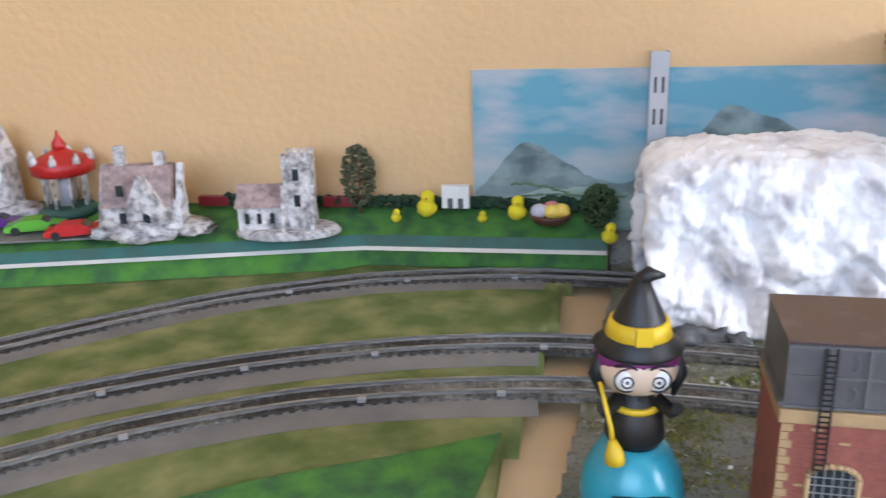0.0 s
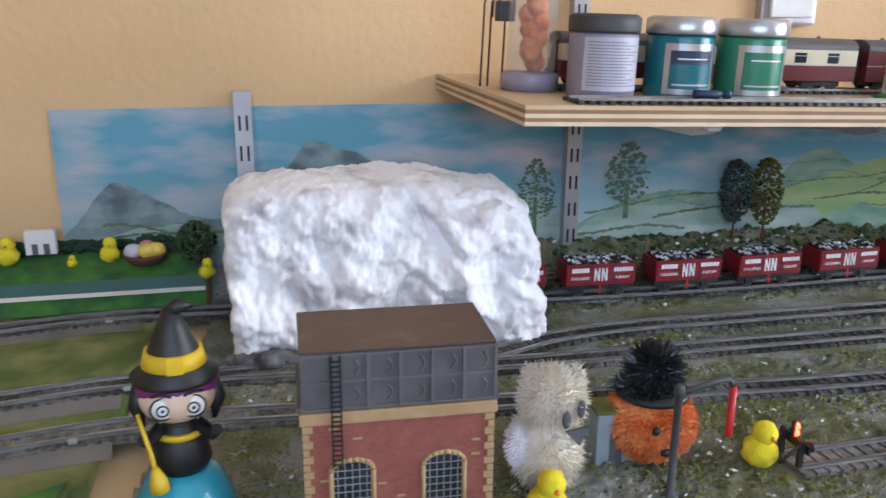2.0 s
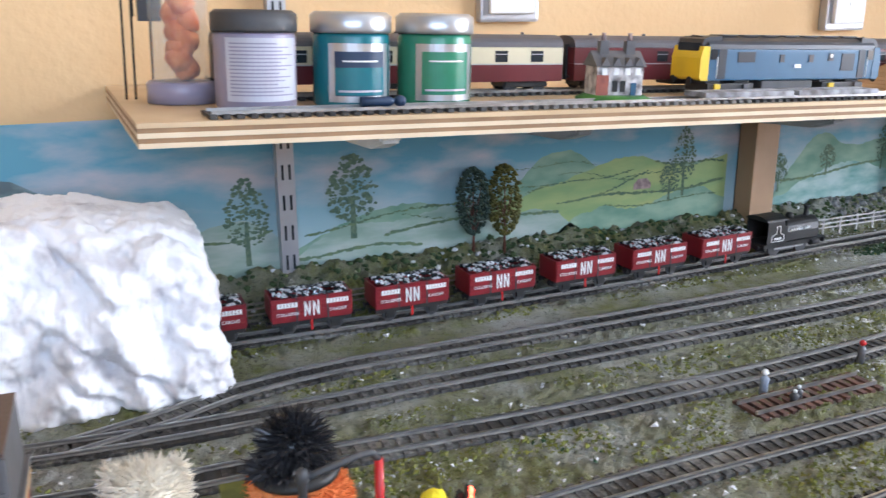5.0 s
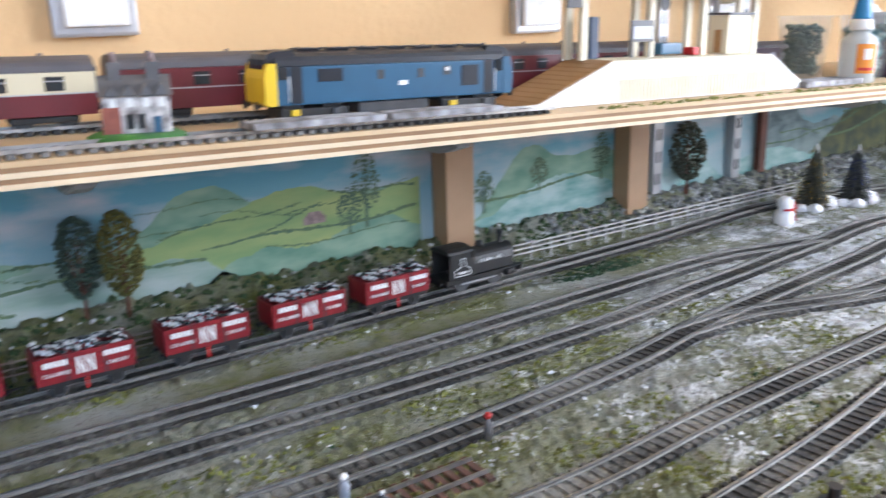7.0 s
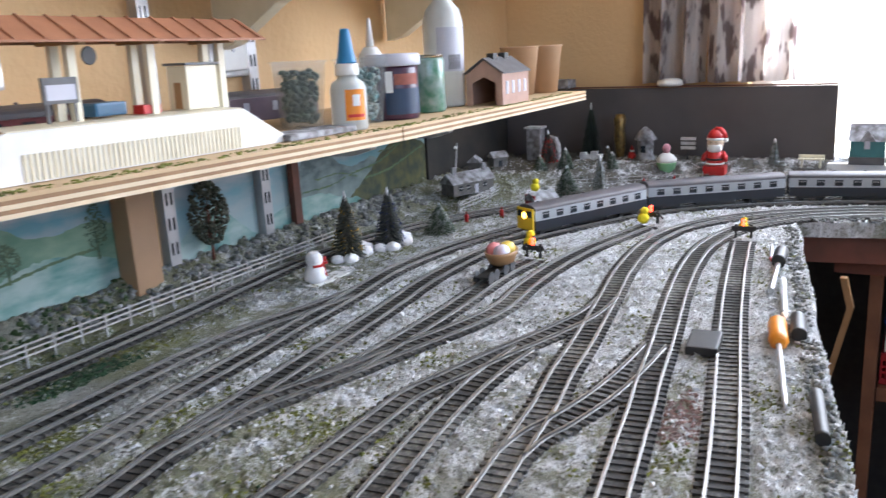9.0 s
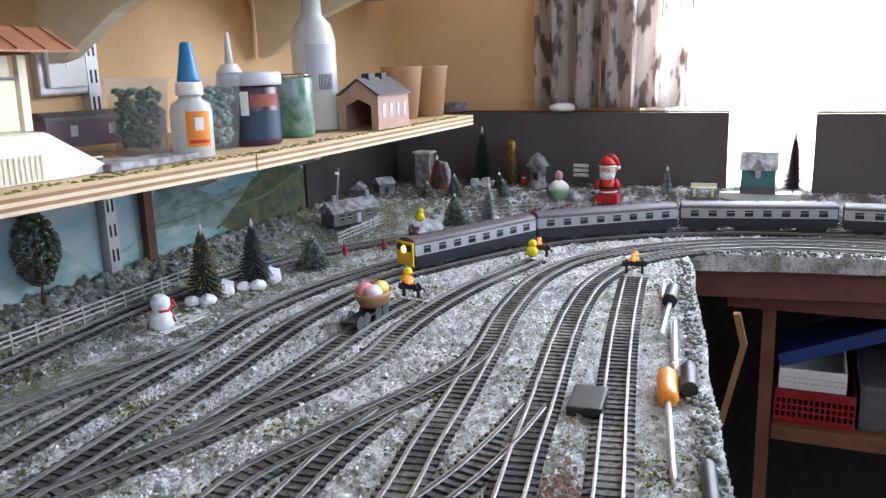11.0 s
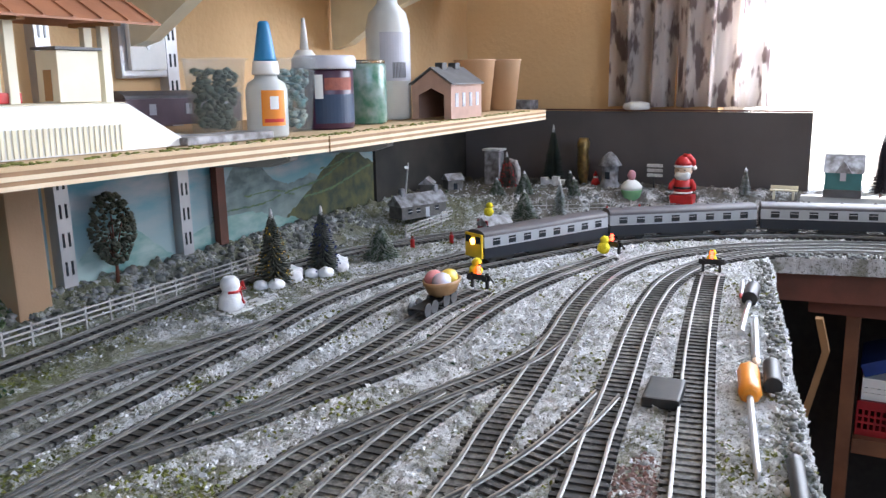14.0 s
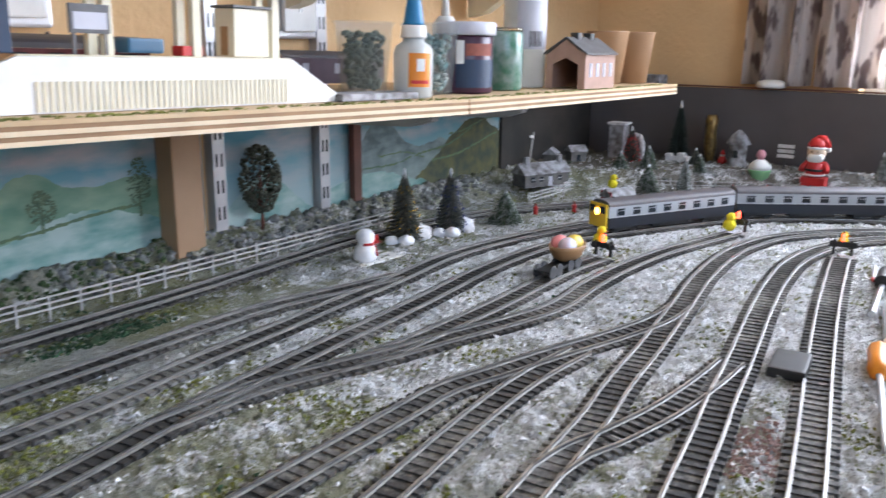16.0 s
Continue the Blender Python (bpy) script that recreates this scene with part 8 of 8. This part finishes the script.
for x, y, h, w, key in ((2.255, -0.145, 0.06, 0.034, "brush_dark"), (2.2, -0.2, 0.038, 0.034, "brush_green"), (2.17, -0.165, 0.03, 0.03, "brush_green"), (2.29, -0.245, 0.03, 0.026, "brush_dark"), (2.225, -0.275, 0.03, 0.024, "brush_green")):
    bottle_brush(on_far(x, y), h, w, M[key], "dusty fir tree on the far bank", int(x * 1000), snow=False, tinsel=M["red"] if h > 0.05 else None)
t = thing("fence", "grey fence along the edge of the far bank", "fence", "fences")
for k in range(16):
    u = k / 15
    x, y = 2.09 + 0.15 * u, -0.22 - 0.26 * u
    z = main_height(x, y) - 0.002
    part("post", boxm(x - 0.0009, y - 0.0009, z, x + 0.0009, y + 0.0009, z + 0.015), M["fence_brown"], t)
    if k < 15:
        for j in (0.006, 0.012):
            x2, y2 = x + 0.01, y - 0.26 / 15
            part("rail", tube(bmesh.new(), [(x, y, z + j), (x2, y2, main_height(x2, y2) - 0.002 + j)], 0.0007, 4), M["fence_brown"], t)
for x, y, turn in ((2.13, -0.06, 20), (2.2, -0.07, -35)):
    t = thing("lineside_shed", "small dark shed with a dusted roof", "model hut", "sheds in the corner", m=on_far(x, y) @ pose(0, 0, 0, 0, 0, turn))
    part("wall_shell", boxm(-0.014, -0.01, 0, 0.014, 0.01, 0.02), M["stone_dark"], t)
    part("roof", prism(bmesh.new(), [(-0.0125, 0.0195), (0.0125, 0.0195), (0.0, 0.03)], "x", -0.016, 0.016), M["snowy"], t)
    part("door", boxm(-0.004, -0.0106, 0, 0.003, -0.0101, 0.014), M["window_dark"], t)
t = thing("signal_post", "leaning white signal post by the cottage", "signal", m=pose(2.075, -0.05, 0.03, 0, 12, 0))
part("post", boxm(-0.001, -0.001, 0, 0.001, 0.001, 0.06), M["fence_pale"], t)
part("arm", boxm(-0.012, -0.0018, 0.05, 0.0, -0.0012, 0.054), M["white"], t)

# the maroon engine and its train, waiting in the yard
YARD = [(0.3, -0.665), (0.6, -0.61), (0.95, -0.56), (1.1, -0.543), (1.226, -0.53)]
M["engine_maroon"] = mat("dusty_maroon_paint", (0.12, 0.03, 0.03), (0.17, 0.06, 0.055), 0.45, scale=60, bump=0.04)


def express_engine(m):
    t = thing("express_engine", "maroon steam engine with a black chimney", "steam engine", m=m)
    part("footplate", boxm(-0.075, -0.0155, 0.0135, 0.07, 0.0155, 0.0152, bevel=0.0004), M["black"], t)
    part("boiler", lathe([(0.0125, 0), (0.0125, 0.06), (0.0112, 0.095)], 24), M["engine_maroon"], t).matrix_local = pose(-0.035, 0, 0.0285, 0, 90)
    part("smokebox", lathe([(0.0118, 0), (0.0118, 0.012), (0.009, 0.0135)], 24), M["black"], t).matrix_local = pose(0.0603, 0, 0.0285, 0, 90)
    part("chimney", lathe([(0.0045, 0), (0.003, 0.002), (0.0028, 0.007), (0.0036, 0.0085)], 16), M["black"], t).matrix_local = pose(0.066, 0, 0.0398)
    part("dome", lathe([(0.005, 0), (0.0048, 0.003), (0.003, 0.0055), (0.0008, 0.006)], 16), M["engine_maroon"], t).matrix_local = pose(0.02, 0, 0.0402)
    for y in (-0.0145, 0.0145):
        part("cab_side", prism(bmesh.new(), [(-0.072, 0.0154), (-0.037, 0.0154), (-0.037, 0.034), (-0.045, 0.034), (-0.048, 0.043), (-0.072, 0.043)], "y", y - 0.0005, y + 0.0005), M["engine_maroon"], t)
        part("splasher", prism(bmesh.new(), [(0.02 * math.cos(a) - 0.005, 0.0154 + 0.006 * math.sin(a)) for a in [math.pi * j / 10 for j in range(11)]], "y", y - 0.0008, y + 0.0008), M["engine_maroon"], t)
        part("coupling_rod", boxm(-0.028, y * 0.8 - 0.0005, 0.0075, 0.028, y * 0.8 + 0.0005, 0.0092), M["steel"], t)
    part("cab_roof", prism(bmesh.new(), [(0.016 * math.cos(a), 0.0432 + 0.0055 * math.sin(a)) for a in [math.pi * j / 10 for j in range(11)]], "x", -0.078, -0.04), M["coach_roof"], t, "grey curved cab roof")
    part("cab_front", boxm(-0.0385, -0.014, 0.0154, -0.037, 0.014, 0.043), M["engine_maroon"], t)
    part("buffer_beam", boxm(0.0705, -0.0155, 0.0085, 0.072, 0.0155, 0.0145), M["red"], t)
    for x in (-0.026, 0.0, 0.026):
        wheelset(t, x, 0.0105)
    for x in (0.046, 0.062):
        wheelset(t, x, 0.0055)
    return t


def coal_tender(m, label):
    t = thing("coal_tender", label, "tender", "maroon tenders", m=m)
    part("tank", boxm(-0.042, -0.0155, 0.0125, 0.042, 0.0155, 0.034, bevel=0.0006), M["engine_maroon"], t)
    for y in (-0.0148, 0.0148):
        part("side_flare", boxm(-0.042, y - 0.0006, 0.0342, 0.042, y + 0.0006, 0.0385), M["engine_maroon"], t)
    for x in (-0.0415, 0.0415):
        part("end_flare", boxm(x - 0.0006, -0.014, 0.0342, x + 0.0006, 0.014, 0.0385), M["engine_maroon"], t)
    rnd = random.Random(8)
    heap = bmesh.new()
    for k in range(140):
        x, y = rnd.uniform(-0.036, 0.036), rnd.uniform(-0.011, 0.011)
        ball(heap, (x, y, 0.0355 + 0.004 * (1 - (y / 0.013) ** 2)), rnd.uniform(0.0018, 0.003), (1, 1, 0.7), 1, 0.5)
    tagged(part("coal_load", heap, M["black"], t, "dull black coal"), kind="stuff")
    part("filler_lid", lathe([(0.007, 0.0375), (0.0072, 0.041), (0.005, 0.0425)], 18, at=(-0.027, 0, 0)), M["dark"], t)
    part("frame", boxm(-0.043, -0.013, 0.006, 0.043, 0.013, 0.0123), M["black"], t)
    for x in (-0.026, 0.0, 0.026):
        wheelset(t, x, 0.0075)
    return t
YARD_X = 0.935
express_engine(on_line(YARD, YARD_X))
coal_tender(on_line(YARD, YARD_X, -0.125), "maroon coal tender behind the express engine")
coal_tender(on_line(YARD, YARD_X, -0.218), "second maroon tender with a round filler lid")
t = thing("tank_wagon", "pale grey rounded wagon behind the tenders", "tank wagon", m=on_line(YARD, YARD_X, -0.32))
part("body", prism(bmesh.new(), [(0.0155 * math.cos(a), 0.026 + 0.014 * math.sin(a)) for a in [math.pi * j / 12 for j in range(13)]] + [(-0.0155, 0.013), (0.0155, 0.013)], "x", -0.048, 0.048), M["snowy"], t)
part("frame", boxm(-0.046, -0.013, 0.007, 0.046, 0.013, 0.0128), M["black"], t)
for x in (-0.03, 0.03):
    wheelset(t, x)

# ---- tools and bits at the board's edge ----
def rod(name, a, b, r, material, label, cat, z=0.004, tip=None):
    t = thing(name, label, cat, "tools on the board")
    d = Vector((b[0] - a[0], b[1] - a[1], 0))
    n = 14
    pa, pb = Vector((*a, z)), Vector((*b, z))
    part("shaft", tube(bmesh.new(), [pa.lerp(pb, k / n) for k in range(n + 1)], r, 10), material, t)
    if tip:
        part("tip", tube(bmesh.new(), [pb + d.normalized() * 0.0004, pb + d.normalized() * 0.012], [r, r * 0.15], 10), tip, t)
    return t
t = thing("screwdriver", "screwdriver with an orange handle lying on the board", "screwdriver", "tools on the board")
part("handle", tube(bmesh.new(), [(1.592, -0.638, 0.009), (1.588, -0.6385, 0.009), (1.56, -0.6435, 0.009), (1.545, -0.646, 0.009), (1.54, -0.647, 0.009)], [0.006, 0.0082, 0.0078, 0.0082, 0.005], 8), mat("orange_handle", (0.8, 0.28, 0.02), (0.72, 0.24, 0.02), 0.35, bump=0.0), t, "orange plastic handle")
part("blade", tube(bmesh.new(), [(1.539, -0.647, 0.008), (1.44, -0.666, 0.004), (1.428, -0.668, 0.003)], [0.0024, 0.0024, 0.001], 8), M["steel"], t)
rod("pen", (1.735, -0.622), (1.625, -0.639), 0.0036, M["silver"], "silver pen lying on the board", "pen", 0.005, M["skin"])
rod("marker_pen", (1.835, -0.606), (1.79, -0.609), 0.0075, M["black"], "black marker pen on the board", "pen", 0.009)
rod("craft_knife", (1.788, -0.609), (1.69, -0.617), 0.003, M["silver"], "silver craft knife lying on the board", "knife", 0.006)
rod("paint_brush", (1.87, -0.59), (1.82, -0.597), 0.0025, M["silver"], "thin silver brush on the board", "brush", 0.004, M["red"])
rod("black_pen", (1.61, -0.652), (1.565, -0.659), 0.0065, M["black"], "short shiny black pen on the board", "pen", 0.009)
rod("black_torch", (1.45, -0.685), (1.38, -0.697), 0.005, M["black"], "shiny black torch lying on the board", "torch", 0.009)
solid("grey_block", boxm(-0.022, -0.013, 0, 0.022, 0.013, 0.008, bevel=0.002), M["black"], "flat dark grey plastic block", "block", m=pose(1.53, -0.59, 0.001, 0, 0, 6))
clumps("edge_lumps", 700, lambda r: (lambda x: (x, edge_y(x) + r.uniform(0.004, 0.018), 0.001 + r.uniform(0, 0.004)))(r.uniform(0.98, 1.99)), (0.0008, 0.0028), M["leaf_snow"], "rough grey green lumps along the board's edge", 95, 2)
clumps("inner_edge_lumps", 600, lambda r: (lambda y: (inner_x(y) + r.uniform(0.0, 0.014), y, 0.001 + r.uniform(0, 0.004)))(r.uniform(-1.3, -0.6)), (0.0008, 0.003), M["leaf_snow"], "rough grey green lumps along the inner edge", 96, 2)
clumps("white_bits", 24, lambda r: (lambda x: (x, edge_y(x) + r.uniform(0.01, 0.03), 0.003))(r.uniform(1.4, 1.95)), (0.0015, 0.0035), M["chip_white"], "white bits left along the edge", 97, 1)
M["stain"] = mat("reddish_stain", (0.22, 0.12, 0.1), (0.3, 0.22, 0.2), 0.95, scale=60)
chips("red_scatter", 700, M["stain"], (0.0012, 0.003), lambda x, y: max(0.0, 1 - math.hypot((x - 1.39) / 0.05, (y + 0.605) / 0.022)) * 1.5, "reddish brown scatter patch by the track", 98, area=(1.33, 1.45, -0.64, -0.575))
chips("green_scatter", 900, M["tuft_dark"], (0.0015, 0.0035), lambda x, y: max(0.0, 1 - math.hypot((x - 1.27) / 0.07, (y + 0.14) / 0.028)) * 1.5, "dark green scatter patch by the track", 99, area=(1.18, 1.36, -0.17, -0.11))

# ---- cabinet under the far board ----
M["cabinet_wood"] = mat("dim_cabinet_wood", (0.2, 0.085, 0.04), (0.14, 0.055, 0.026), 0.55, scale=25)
cab = thing("storage_cabinet", "dark wooden storage cabinet under the layout", "cabinet")
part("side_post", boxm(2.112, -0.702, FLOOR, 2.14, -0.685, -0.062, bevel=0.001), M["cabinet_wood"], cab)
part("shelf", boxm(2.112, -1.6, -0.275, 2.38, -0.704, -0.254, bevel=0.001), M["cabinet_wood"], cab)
# Black back and end panels put the recess's darkness into the colour.
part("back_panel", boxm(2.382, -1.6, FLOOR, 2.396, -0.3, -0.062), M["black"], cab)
part("top_rail", boxm(2.1, -1.6, -0.085, 2.118, -0.64, -0.0615), M["wood_red"], cab)
part("side_panel", boxm(1.0, -0.56, FLOOR, 2.38, -0.545, -0.062), M["wood_red"], cab)
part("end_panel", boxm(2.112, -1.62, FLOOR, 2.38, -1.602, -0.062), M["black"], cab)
solid("carpet", boxm(WEST, SOUTH, FLOOR, EAST, 0.0, FLOOR + 0.006), M["grey"], "dark grey carpet on the floor", "carpet", kind="structure")


def basket(m, material, label, h, w):
    """A pierced plastic basket: rows of slots in a solid rim, with sloping ends."""
    t = thing("basket", label, "basket", "baskets", m=m)
    part("base", boxm(0, -w, 0, 0.14, 0, 0.004), material, t)
    for z, d in ((0.004, 0.006), (h - 0.012, 0.012)):
        part("rim", boxm(-0.002, -w, z, 0.002, 0, z + d, bevel=0.0008), material, t)
    part("back", boxm(0.138, -w, 0.004, 0.14, 0, h), material, t)
    for y in (-w, -0.002):
        part("end", boxm(0.002, y, 0.004, 0.138, y + 0.002, h), material, t)
    n = int(w / 0.0072)
    for k in range(n + 1):
        y = -w + (w - 0.0026) * k / n
        part("slat", boxm(-0.0015, y, 0.01, 0.0015, y + 0.0026, h - 0.012), material, t)
    for k in range(1, 3):
        z = 0.01 + (h - 0.022) * k / 3
        part("band", boxm(-0.0014, -w, z - 0.0015, 0.0014, 0, z + 0.0015), material, t)
    return t
# Red darkened to carry the shadow inside the cabinet.
M["basket_red"] = mat("shaded_red_plastic", (0.3, 0.012, 0.018), (0.22, 0.01, 0.014), 0.4, bump=0.05)
basket(pose(2.125, -0.706, -0.2535), M["basket_red"], "red plastic pierced basket on the cabinet shelf", 0.049, 0.102)
basket(pose(2.128, -0.71, -0.204), M["white"], "white plastic pierced basket on the red one", 0.03, 0.085)
M["folder_blue"] = mat("dim_blue_card", (0.02, 0.05, 0.22), (0.015, 0.04, 0.17), 0.5, bump=0.05)
solid("blue_folder", boxm(0, -0.2, 0, 0.1, 0.03, 0.018, bevel=0.002), M["folder_blue"], "dark blue folder leaning on the baskets", "folder", m=pose(2.135, -0.74, -0.165, -22))
solid("storage_box", boxm(0, -0.2, 0, 0.16, 0, 0.065, bevel=0.006), M["tank"], "dark grey plastic box on the cabinet shelf", "storage box", m=pose(2.13, -0.812, -0.2535))
solid("storage_box", boxm(0, -0.26, 0, 0.2, 0, 0.09, bevel=0.006), M["dark"], "dark plastic storage box on the floor", "storage box", m=pose(2.14, -0.72, FLOOR + 0.0065))
bm = bmesh.new()
for (ya, za), (yb, zb) in (((-0.646, -0.215), (-0.67, -0.1016)), ((-0.67, -0.1016), (-0.66, -0.062))):
    prism(bm, [(ya - 0.004, za), (ya + 0.004, za), (yb + 0.004, zb), (yb - 0.004, zb)], "x", 1.992, 2.004)
solid("wooden_strip", bm, M["wood"], "bent wooden strip under the board", "wooden strip")
